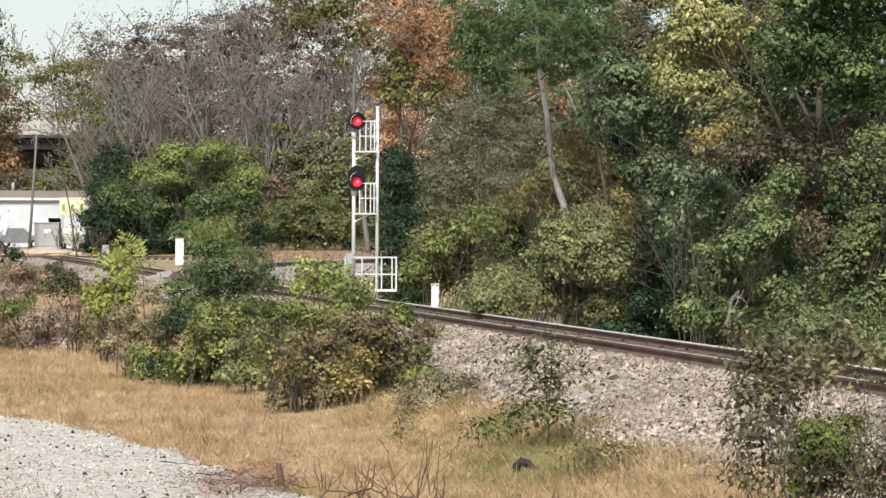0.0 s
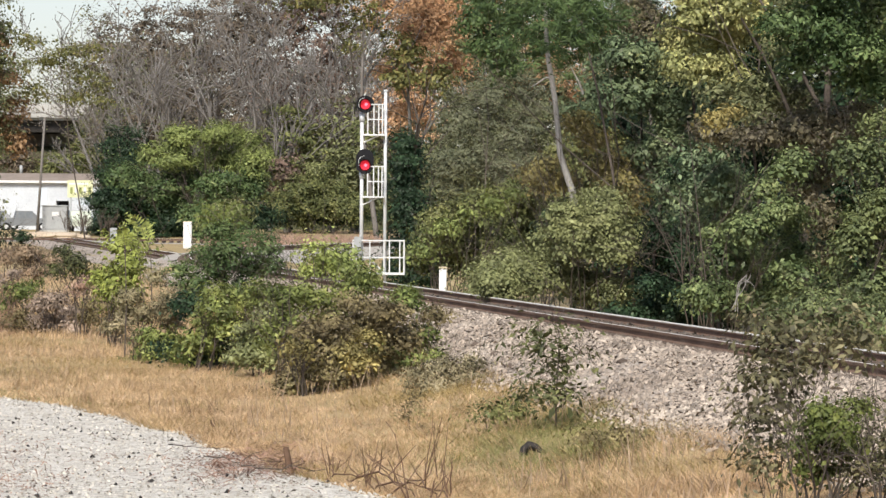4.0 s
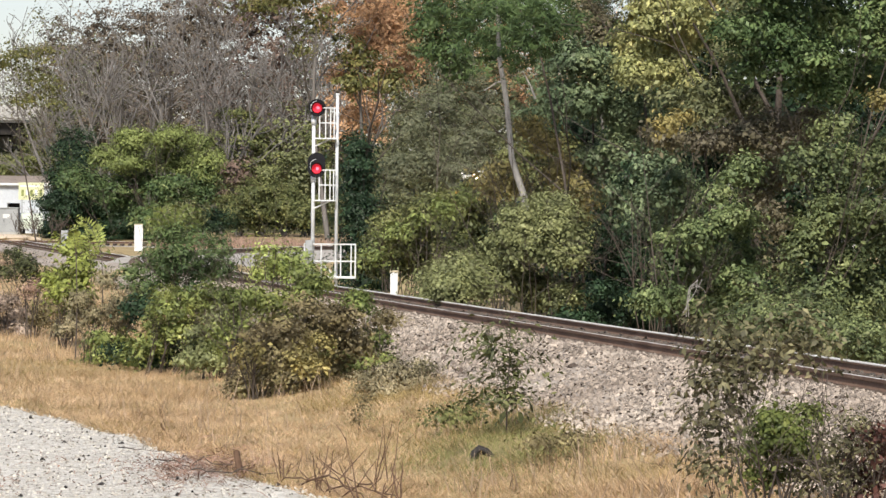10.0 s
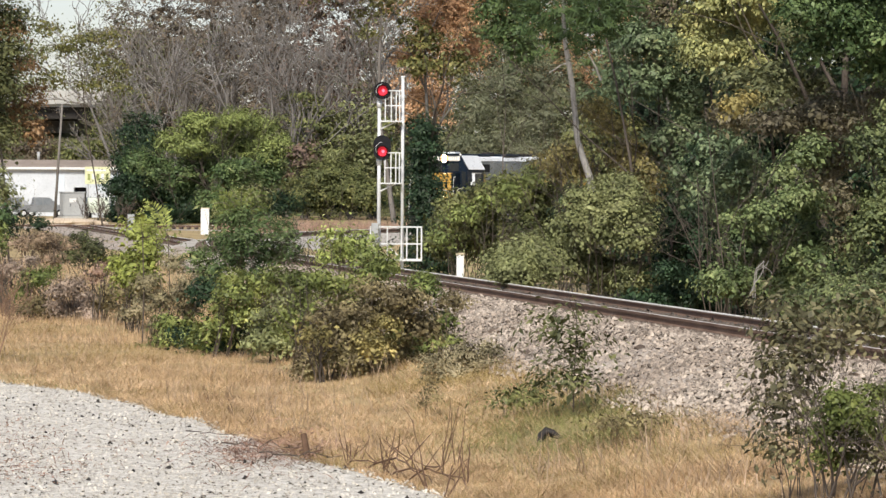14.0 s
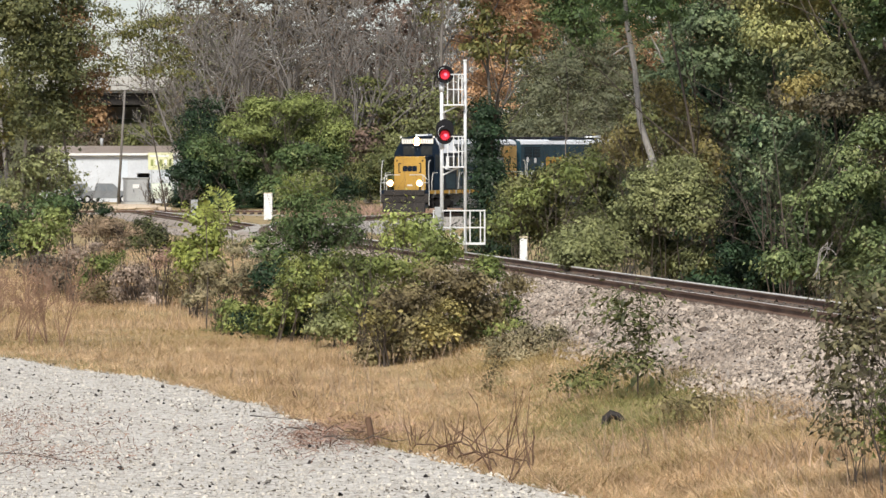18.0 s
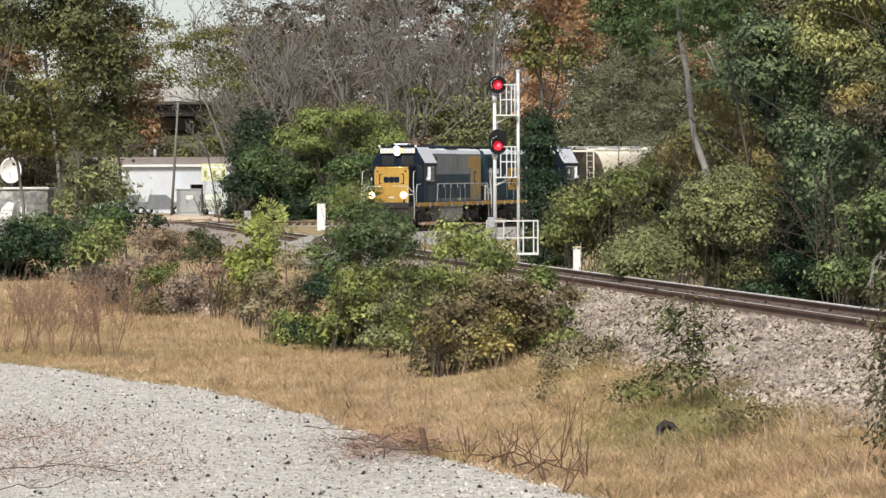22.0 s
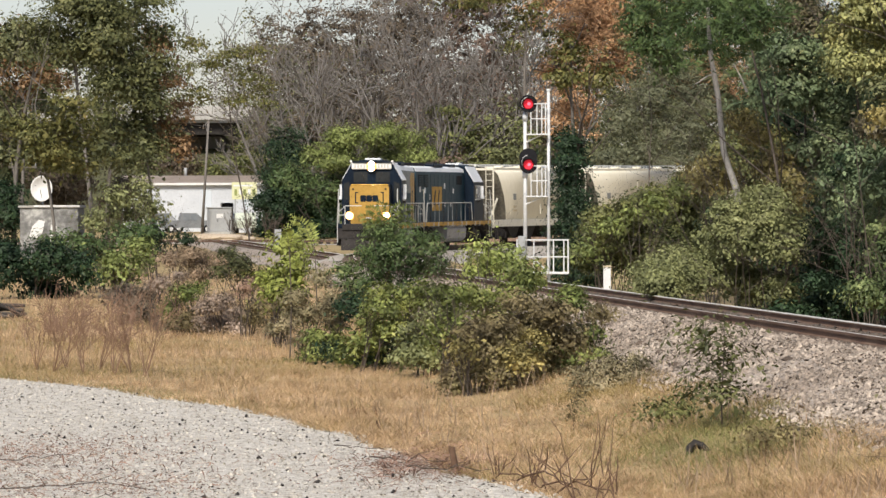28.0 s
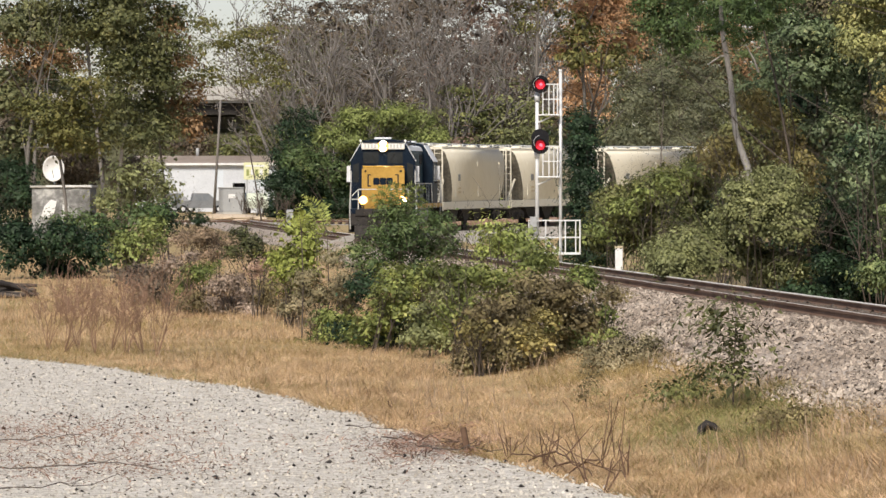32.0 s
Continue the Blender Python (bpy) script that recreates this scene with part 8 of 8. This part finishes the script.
    for y in (-1.512, 1.512):
        sill = part("sill_stripe", box(B(), -8.5, 8.3, y - 0.012, y + 0.012, 1.2, 1.4), M_SILL, t, "chipped yellow sill stripe")
        for k in range(14):
            x = -7.9 + 1.18 * k
            part("sill_plate", box(B(), x, x + 0.16, y - 0.022, y + 0.022, 1.14, 1.39), M_HANDRAIL if k % 3 else M_SILL, sill)
    part("fuel_tank", prism(B(), [(-1.1, 0.3), (1.1, 0.3), (1.32, 0.5), (1.38, 1.0), (1.3, 1.1), (-1.3, 1.1), (-1.38, 1.0), (-1.32, 0.5)], -2.6, 2.3, "x"), M_TANK, t, "silver-grey fuel tank")
    for y in (-1.2, 1.2):
        r = part("air_reservoir", rod(B(), (-2.4, y, 1.2), (2.2, y, 1.2), 0.14, n=12), M_TANK, t)
        for x in (-2.0, 0.0, 1.8):
            part("strap", rod(B(), (x - 0.04, y, 1.2), (x + 0.04, y, 1.2), 0.15, n=12), M_UNDER, r)
    sets = []
    for x in (-5.2, 5.2):
        b, ws = bogie(x, 2.75, t)
        sets += ws
        for y in (-1.2, 1.2):
            part("brake_cylinder", rod(B(), (x - 1.0, y, 0.98), (x - 0.55, y, 0.98), 0.13, n=10), M_UNDER, b)
            part("sand_pipe", rod(B(), (x + 1.9, y * 0.8, 0.9), (x + 1.75, y * 0.72, 0.2), 0.025, n=6), M_UNDER, b)
    # nose
    nose = B()
    prism(nose, [(6.0, 1.42), (7.62, 1.42), (7.62, 3.22), (7.5, 3.33), (6.0, 3.4)], -1.0, 1.0, "y")
    bmesh.ops.bevel(nose, geom=nose.edges[:], offset=0.05, segments=2, affect="EDGES")
    nose_ob = part("nose", nose, M_BLUE, t, "low dark blue short nose")
    front = B()
    prism(front, [(-0.97, 1.4), (0.97, 1.4), (0.97, 3.2), (0.9, 3.29), (-0.9, 3.29), (-0.97, 3.2)], 7.622, 7.634, "x")
    part("nose_front", front, M_YELLOW, nose_ob, "yellow nose front")
    lip = B()
    prism(lip, [(7.618, 3.3), (7.49, 3.352), (7.42, 3.356), (7.42, 3.362), (7.49, 3.36), (7.626, 3.306)], -0.92, 0.92, "y")
    part("nose_lip", lip, M_SILL, nose_ob, "pale edge along the top of the nose")
    for s in (-1, 1):
        part("classification_lamp", rod(B(), (7.634, s * 0.8, 3.12), (7.66, s * 0.8, 3.12), 0.05, n=10), M_GLASS, nose_ob)
        part("sand_box_lid", panel(B(), 6.6, s * 1.0, s, 0, 0.45, 2.9, 3.1, 0.02), M_BLUE, nose_ob)
    if lead:
        for y in (-0.68, 0.68):
            s = math.copysign(1, y)
            bm = B()
            box(bm, 7.635, 7.642, y - 0.03, y + 0.03, 2.42, 2.98)
            for z in (2.42, 2.93):
                box(bm, 7.635, 7.642, min(y - s * 0.031, y - s * 0.13), max(y - s * 0.031, y - s * 0.13), z, z + 0.05)
            part("emblem_bracket", bm, M_BLUE, nose_ob, "dark blue emblem bracket")
        for k, y in enumerate((-0.3, 0.0, 0.3)):
            bm = B()
            prism(bm, [(y - 0.12, 2.5), (y + 0.1, 2.5), (y + 0.14, 2.56), (y + 0.14, 2.76), (y + 0.1, 2.82), (y - 0.12, 2.82), (y - 0.15, 2.76), (y - 0.15, 2.56)], 7.635, 7.642, "x")
            part("emblem_block", bm, M_BLUE, nose_ob, "dark blue emblem block")
        part("nose_plate", box(B(), 7.635, 7.65, -0.16, 0.16, 1.66, 1.73), M_WHITE, nose_ob, "small pale plate")
        part("nose_seam", box(B(), 7.634, 7.638, 0.02, 0.035, 1.45, 2.4), M_SILL, nose_ob)
        part("nose_door", box(B(), 7.634, 7.64, -0.36, 0.0, 1.46, 2.36), M_YELLOW, nose_ob, "yellow nose hatch")
    # cab
    cabp = B()
    prism(cabp, [(-1.48, 1.42), (1.48, 1.42), (1.48, 3.55), (1.0, 4.4), (0.6, 4.52), (-0.6, 4.52), (-1.0, 4.4), (-1.48, 3.55)], 3.75, 6.3, "x")
    cab = part("cab", cabp, M_BLUE, t, "dark blue cab")
    for s in (-1, 1):
        slope = B()
        prism(slope, [(s * 1.5, 3.56), (s * 1.515, 3.58), (s * 1.03, 4.44), (s * 1.0, 4.415)], 3.6, 6.12, "x")
        part("roof_slope", slope, M_ROOF, cab, "sun-bleached sloping roof edge")
        for x0, x1 in ((4.15, 4.75), (4.85, 5.45)):
            w = part("side_window", panel(B(), 0, s * 1.481, s, x0, x1, 2.62, 3.32), M_GLASS, cab)
            for z0, z1 in ((2.56, 2.615), (3.325, 3.38)):
                part("window_frame", panel(B(), 0, s * 1.481, s, x0 - 0.05, x1 + 0.05, z0, z1, 0.03), M_HANDRAIL, w)
        part("arm_rest", panel(B(), 0, s * 1.481, s, 4.85, 5.45, 2.44, 2.52, 0.1), M_UNDER, cab)
        part("wind_deflector", box(B(), 5.52, 5.58, min(s * 1.49, s * 1.66), max(s * 1.49, s * 1.66), 2.65, 3.35), M_ROOF, cab, "white-edged wind deflector")
        part("cab_mirror", box(B(), 5.75, 5.8, s * 1.58 - 0.09, s * 1.58 + 0.09, 2.62, 2.8), M_ROOF, cab)
        part("front_door", box(B(), 6.301, 6.312, min(s * 1.05, s * 1.42), max(s * 1.05, s * 1.42), 1.5, 3.5), M_BLUE, cab)
        part("front_window", prism(B(), [(s * 1.1, 2.6), (s * 1.38, 2.6), (s * 1.38, 3.4), (s * 1.1, 3.5)], 6.313, 6.322, "x"), M_GLASS, cab)
        ws = part("windscreen", box(B(), 6.301, 6.313, min(s * 0.2, s * 0.9), max(s * 0.2, s * 0.9), 3.46, 3.98), M_GLASS, cab)
        part("wiper", rod(B(), (6.33, s * 0.55, 3.98), (6.33, s * 0.35, 3.6), 0.012, n=5), M_UNDER, ws)
        nb = part("number_board", box(B(), 6.305, 6.42, min(s * 0.2, s * 0.99), max(s * 0.2, s * 0.99), 4.1, 4.42, 0.05), M_NUMBER, cab, "pale number board")
        for k in range(4):
            y = s * (0.36 + 0.15 * k)
            part("number_bar", box(B(), 6.421, 6.426, y - 0.04, y + 0.04, 4.18, 4.34), M_HANDRAIL, nb, "grey bar of unreadable writing")
        part("class_lamp", rod(B(), (6.31, s * 1.02, 4.5), (6.37, s * 1.02, 4.5), 0.06, n=10), M_NUMBER, cab)
    part("roof_cap", box(B(), 3.65, 6.2, -0.62, 0.62, 4.52, 4.56, 0.01), M_BLUE if lead else M_ROOF, cab)
    part("visor", box(B(), 6.2, 6.5, -0.95, 0.95, 4.44, 4.49, 0.01), M_BLUE, cab)
    part("headlight_case", box(B(), 6.305, 6.46, -0.2, 0.2, 4.0, 4.5, 0.04), M_BLACK, cab)
    for z in (4.13, 4.38):
        part("headlight", rod(B(), (6.472, 0, z), (6.5, 0, z), 0.125, n=18), M_HEAD if lead else M_GLASS, cab, "glowing headlight" if lead else "unlit headlight")
    if lead:
        # Glowing disc added behind the headlights as their orange bloom.
        part("reflector", rod(B(), (6.462, 0, 4.255), (6.47, 0, 4.255), 0.25, n=24), M_LAMPHALO, cab, "orange halo disc added round the headlight")
    horn = part("horn_bar", rod(B(), (4.3, -0.25, 4.66), (4.3, 0.25, 4.66), 0.03, n=8), M_UNDER, cab)
    for y in (-0.22, 0.0, 0.22):
        part("horn", rod(B(), (4.3, y, 4.66), (4.7, y, 4.67), 0.02, 0.06, 10), M_UNDER, horn)
    part("roof_hatch", box(B(), 4.9, 5.7, -0.4, 0.4, 4.56, 4.66, 0.03), M_ROOF, cab, "bleached cab roof hatch")
    # long hood
    hood = B()
    prism(hood, [(-0.95, 1.42), (0.95, 1.42), (0.95, 4.02), (0.86, 4.28), (0.6, 4.38), (-0.6, 4.38), (-0.86, 4.28), (-0.95, 4.02)], -8.45, 3.75, "x")
    hood_ob = part("hood", hood, paint, t, "weathered grey-blue long hood" if lead else "dark teal long hood")
    for s in (-1, 1):
        y = s * 0.951
        if lead:
            part("yellow_band", panel(B(), 0, y, s, -8.44, -6.1, 1.5, 4.02, 0.008), M_YELLOW, hood_ob, "yellow hood band")
            part("band_bracket", panel(panel(panel(B(), 0, y + s * 0.009, s, -7.0, -6.85, 2.4, 3.1), 0, y + s * 0.009, s, -7.3, -7.0, 2.4, 2.52), 0, y + s * 0.009, s, -7.3, -7.0, 2.98, 3.1), M_BLUE, hood_ob, "dark emblem bracket")
            part("faded_emblem", panel(B(), 0, y, s, 2.1, 3.35, 2.2, 3.3, 0.008), M_FADED, hood_ob, "faded yellow emblem")
            part("emblem_stroke", prism(B(), [(2.45, 2.3), (2.62, 2.3), (2.85, 3.15), (2.7, 3.15)], min(y + s * 0.008, y + s * 0.014), max(y + s * 0.008, y + s * 0.014), "y"), M_LGREY, hood_ob)
            part("cab_side_panel", panel(B(), 0, s * 1.481, s, 4.0, 5.5, 1.5, 2.35, 0.01), M_TEAL, cab, "teal painted lower cab panel")
        else:
            part("yellow_emblem", panel(B(), 0, y, s, -4.6, -2.2, 2.0, 3.3, 0.03), M_SILL, hood_ob, "worn yellow emblem panel")
            for k in range(2):
                x = -4.3 + 0.95 * k
                part("emblem_stroke", prism(B(), [(x, 2.3), (x + 0.25, 2.3), (x + 0.6, 3.1), (x + 0.35, 3.1)], min(y + s * 0.031, y + s * 0.038), max(y + s * 0.031, y + s * 0.038), "y"), M_BLUE, hood_ob, "dark emblem stroke")
            for x, z in ((-7.6, 3.0), (-6.4, 2.95), (-5.3, 2.6), (-1.6, 3.2), (0.6, 2.9), (4.4, 2.9)):
                part("white_plate", panel(B(), 0, y + (0.53 if x > 4 else 0) * s, s, x, x + 0.3, z, z + 0.3, 0.02), M_WHITE, hood_ob, "small white plate")
        for k in range(10):
            x = -5.9 + 0.76 * k
            d = part("hood_door", panel(B(), 0, y, s, x + 0.03, x + 0.73, 1.6, 2.95, 0.02), M_TEAL if lead else paint, hood_ob)
            part("latch", panel(B(), 0, y + s * 0.021, s, x + 0.6, x + 0.66, 2.2, 2.42, 0.02), M_ROOF if k % 2 else M_UNDER, d)
        for k in range(8):
            x = -5.9 + 0.95 * k
            part("upper_panel", panel(B(), 0, y, s, x + 0.03, x + 0.9, 3.02, 3.95, 0.014), paint, hood_ob)
        for x in (-7.9, -6.6):
            g_ = part("vent_grille", panel(B(), 0, y, s, x, x + 1.1, 3.3, 3.92, 0.02), M_YELLOW if lead else M_BLACK, hood_ob)
            for k in range(6):
                part("slat", panel(B(), 0, y + s * 0.02, s, x + 0.04, x + 1.06, 3.36 + 0.09 * k, 3.4 + 0.09 * k, 0.03), M_YELLOW if lead else M_TEAL, g_)
        part("intake", panel(B(), 0, y + s * 0.015, s, 1.6, 2.9, 3.42, 3.9, 0.02), M_BLACK, hood_ob, "black air intake")
        part("roof_edge", prism(B(), [(s * 0.93, 4.1), (s * 0.965, 4.1), (s * 0.88, 4.3), (s * 0.62, 4.4), (s * 0.6, 4.385)], -8.4, 3.6, "x"), M_ROOF, hood_ob, "sun-bleached roof edge")
    for x in (-7.5, -6.1, -4.7):
        f = part("roof_fan", rod(B(), (x, 0, 4.38), (x, 0, 4.56), 0.6, 0.56, 20), M_BLACK, hood_ob)
        part("fan_grid", rod(B(), (x, 0, 4.561), (x, 0, 4.575), 0.5, 0.48, 16), M_UNDER, f)
    part("exhaust_stack", box(B(), -0.9, 0.1, -0.22, 0.22, 4.38, 4.66, 0.02), M_UNDER, hood_ob)
    part("dynamic_brake_blister", box(B(), -3.6, -1.2, -0.85, 0.85, 4.36, 4.55, 0.06), M_BLUE, hood_ob)
    part("filter_box", box(B(), 0.8, 2.6, -0.7, 0.7, 4.37, 4.55, 0.05), M_BLUE, hood_ob)
    part("rear_light", rod(B(), (-8.49, 0, 3.95), (-8.455, 0, 3.95), 0.12, n=12), M_GLASS, hood_ob)
    # ends
    for e, s in ((8.45, 1), (-8.7, -1)):
        part("anticlimber", box(B(), min(e, e + s * 0.16), max(e, e + s * 0.16), -1.25, 1.25, 1.1, 1.4, 0.02), M_UNDER, t)
        part("end_beam", box(B(), min(e, e + s * 0.1), max(e, e + s * 0.1), -1.48, 1.48, 0.68, 1.2, 0.02), M_UNDER, t)
        pl = B()
        prism(pl, [(e + s * 0.1, 0.15), (e + s * 0.3, 0.12), (e + s * 0.2, 0.68), (e + s * 0.1, 0.68)], -1.3, 1.3, "y")
        part("pilot", pl, M_UNDER, t, "grimy black pilot plough")
        c = part("coupler", box(B(), min(e, e + s * 0.22), max(e, e + s * 0.22), -0.12, 0.12, 0.72, 0.98, 0.03), M_UNDER, t)
        part("knuckle", box(B(), min(e + s * 0.18, e + s * 0.32), max(e + s * 0.18, e + s * 0.32), -0.2, 0.16, 0.7, 1.0, 0.05), M_UNDER, c)
        for y in (-0.6, 0.6):
            part("air_hose", rod(B(), (e + s * 0.12, y, 0.9), (e + s * 0.22, y * 0.8, 0.4), 0.03, n=6), M_UNDER, t)
        for y in (-1.42, 1.42):
            for z in (0.38, 0.68, 0.98):
                part("step", box(B(), min(e - s * 0.45, e), max(e - s * 0.45, e), y - 0.14, y + 0.14, z - 0.03, z, 0.005), M_UNDER, t)
            part("step_plate", box(B(), min(e - s * 0.48, e - s * 0.45), max(e - s * 0.48, e - s * 0.45), y - 0.15, y + 0.15, 0.35, 1.2), M_UNDER, t)
            hr = B()
            rails_of(hr, [(e + s * 0.02, y * 1.05, 0.5), (e + s * 0.02, y * 1.06, 1.5), (e - s * 0.02, y * 1.02, 2.6), (e - s * 0.12, y * 1.02, 3.1), (e - s * 0.4, y * 1.02, 3.12)])
            rails_of(hr, [(e - s * 0.5, y * 1.04, 0.5), (e - s * 0.5, y * 1.04, 1.9), (e - s * 0.7, y * 1.04, 2.4), (e - s * 1.5, y * 1.03, 2.42)])
            part("corner_rail", hr, M_HANDRAIL, t, "pale handrail")
            fr = B()
            yy = math.copysign(0.75, y)
            rails_of(fr, [(e + s * 0.02, y, 2.0), (e + s * 0.02, yy * 1.5, 2.3), (e + s * 0.02, yy * 0.4, 2.3)])
            rails_of(fr, [(e + s * 0.02, yy * 1.5, 2.3), (e + s * 0.02, yy * 1.5, 1.3)])
            rails_of(fr, [(e + s * 0.02, yy * 1.9, 1.85), (e + s * 0.02, yy * 1.5, 1.85)])
            part("front_rail", fr, M_HANDRAIL, t)
    # side handrails
    for y in (-1.46, 1.46):
        bar = B()
        rails_of(bar, [(-8.2, y, 1.42), (-7.9, y, 2.42), (3.2, y, 2.42), (3.5, y, 1.42)])
        hr = part("hand_rail", bar, M_HANDRAIL, t, "pale side handrail")
        for k in range(10):
            x = -7.2 + 1.1 * k
            part("stanchion", rod(B(), (x, y, 1.42), (x, y, 2.42), 0.02, n=6), M_LGREY if k % 3 else M_UNDER, hr)
    # ditch lights
    for y in (-0.9, 0.9):
        d = part("ditch_light", box(B(), 8.3, 8.47, y - 0.16, y + 0.16, 1.66, 1.98, 0.03), M_BLACK, t)
        part("bracket", box(B(), 8.34, 8.42, y - 0.04, y + 0.04, 1.42, 1.66), M_UNDER, d)
        part("lamp", rod(B(), (8.48, y, 1.82), (8.5, y, 1.82), 0.14, n=18), M_DITCH if lead else M_GLASS, d, "glowing ditch light" if lead else "unlit lamp")
        if lead:
            # The same added glow disc, as bloom of the ditch lamp.
            part("reflector", rod(B(), (8.472, y, 1.82), (8.478, y, 1.82), 0.21, n=20), M_LAMPHALO, d, "orange halo disc added round the ditch lamp")
    return t, sets


def hopper():
    """A cream covered hopper wagon with rounded sides, sloping ends and roof walkway."""
    t = thing("hopper_car", None, "cream covered hopper wagon with rounded sides and rusty stains", "hopper wagon", "hopper wagons")
    prof = [(1.18, 1.18), (1.42, 1.5), (1.53, 2.1), (1.56, 2.8), (1.5, 3.5), (1.36, 4.05), (1.1, 4.32), (0.5, 4.45)]
    ring = prof + [(-y, z) for y, z in prof[::-1]]
    bm = B()
    ends = []
    for x, sc in ((-7.35, 1.0), (7.35, 1.0)):
        ends.append([bm.verts.new((math.copysign(5.6 + 1.75 * max(0.0, (z - 1.18) / 3.27) ** 0.75, x), y, z)) for y, z in ring])
    a, b = ends
    n = len(ring)
    for i in range(n):
        f = bm.faces.new((a[i], a[(i + 1) % n], b[(i + 1) % n], b[i]))
        f.smooth = True
    # End sheets get the darkened cream: painted shade of the gap between wagons.
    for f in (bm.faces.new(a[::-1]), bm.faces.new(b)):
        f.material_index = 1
    bmesh.ops.recalc_face_normals(bm, faces=bm.faces[:])
    body = part("body", bm, [M_TAN, M_ENDSHADE], t)
    for y in (-1, 1):
        part("side_sill", box(B(), -8.1, 8.1, min(y * 1.3, y * 1.5), max(y * 1.3, y * 1.5), 1.02, 1.42, 0.015), M_TAN, t, "cream side sill")
        for x in (-5.6, 0.0, 5.6):
            part("weld_seam", rod(B(), (x * 0.98, y * 1.545, 1.7), (x * 0.98, y * 1.5, 3.6), 0.022, n=5), M_TAN, body)
        part("emblem", box(B(), 4.5, 5.0, y * 1.58 - 0.008, y * 1.58 + 0.008, 2.55, 2.9), M_GREYINK, body, "faded grey stencil patch")
        for k in range(2):
            part("stencil_bar", box(B(), 4.45 - 0.1 * k, 5.0, y * 1.578 - 0.008, y * 1.578 + 0.008, 2.1 - 0.22 * k, 2.22 - 0.22 * k), M_CAP, body, "faint bar of unreadable writing")
        part("roof_rail", box(B(), -7.2, 7.2, y * 1.12 - 0.03, y * 1.12 + 0.03, 4.28, 4.4), M_TAN, t)
    walk_bm = B()
    for y in (-0.32, -0.11, 0.1, 0.31):
        box(walk_bm, -8.0, 8.0, y - 0.08, y + 0.08, 4.56, 4.6)
    part("roof_walkway", walk_bm, M_ROOF, t, "bleached steel roof walkway")
    for x in (-6.5, -4.3, -2.1, 0.0, 2.1, 4.3, 6.5):
        part("walkway_bracket", box(B(), x - 0.04, x + 0.04, -0.4, 0.4, 4.4, 4.56), M_ROOF, t)
    for x in (-5.2, -1.75, 1.75, 5.2):
        for y in (-0.75, 0.75):
            part("hatch", rod(B(), (x, y, 4.36), (x, y, 4.52), 0.3, 0.28, 14), M_TAN, t)
    for s in (-1, 1):
        part("end_sill", box(B(), min(s * 7.9, s * 8.25), max(s * 7.9, s * 8.25), -1.45, 1.45, 0.95, 1.3, 0.02), M_TAN, t)
        for y in (-1.38, 1.38):
            part("end_post", box(B(), s * 7.95 - 0.035, s * 7.95 + 0.035, y - 0.035, y + 0.035, 1.3, 4.35), M_TAN, t)
            lad = part("ladder", box(B(), s * 8.12 - 0.018, s * 8.12 + 0.018, y * 0.72 - 0.018, y * 0.72 + 0.018, 1.3, 4.5), M_TAN, t)
            for k in range(8):
                part("rung", box(B(), s * 8.12 - 0.02, s * 8.12 + 0.02, min(y * 0.72, y), max(y * 0.72, y), 1.5 + 0.36 * k, 1.525 + 0.36 * k), M_TAN, lad)
        part("end_beam", box(B(), s * 7.95 - 0.05, s * 7.95 + 0.05, -1.4, 1.4, 4.25, 4.38), M_TAN, t)
        br = part("brace", rod(B(), (s * 7.9, 1.1, 1.3), (s * 6.4, 1.1, 2.7), 0.06, n=6), M_TAN, t)
        part("brace", rod(B(), (s * 7.9, -1.1, 1.3), (s * 6.4, -1.1, 2.7), 0.06, n=6), M_TAN, t)
        part("coupler", box(B(), min(s * 8.2, s * 9.0), max(s * 8.2, s * 9.0), -0.13, 0.13, 0.76, 1.0, 0.03), M_UNDER, t)
        part("brake_wheel", rod(B(), (s * 8.2, 0.6, 2.2), (s * 8.24, 0.6, 2.2), 0.28, n=14), M_UNDER, t)
    part("centre_sill", box(B(), -8.0, 8.0, -0.3, 0.3, 0.75, 1.1), M_UNDER, t)
    for x in (-2.9, 0.0, 2.9):
        part("discharge_hopper", prism(B(), [(x - 1.3, 1.2), (x + 1.3, 1.2), (x + 0.4, 0.32), (x - 0.4, 0.32)], -0.85, 0.85, "y"), M_UNDER, t, "grimy black discharge chute")
    sets = []
    for x in (-6.3, 6.3):
        b, ws = bogie(x, 1.78, t, False)
        sets += ws
    return t, sets


lead, lead_wheels = locomotive("yellow-nosed blue diesel locomotive with lit headlights", True)
second, second_wheels = locomotive("dark blue and yellow diesel locomotive coupled back to front", False)
train = [(lead, 0.0, 5.2, False, lead_wheels), (second, 17.6, 5.2, True, second_wheels)]
first_hopper, ws = hopper()
for i in range(5):
    car = first_hopper if i == 0 else copy_thing(first_hopper, pose(0, 0, 0))
    wheels = [o for o in car.children_recursive if o.name.startswith("wheelset")]
    train.append((car, 34.7 + 17.0 * i, 6.3, False, wheels))


def motions():
    whole = [0.1 * k for k in range(321)]
    start = train_at(0)
    for ob, back, half, turned, wheels in train:
        walk(ob, [(t, vehicle_pose(train_at(t) + back, half, turned)) for t in range(0, 33)])
        for w in wheels:
            place = w.matrix_local.translation.copy()
            way = -1 if turned else 1
            walk(w, [(t, pose(*place, 0, way * math.degrees((start - train_at(t)) / 0.5) % 360, 0)) for t in whole])


motions()
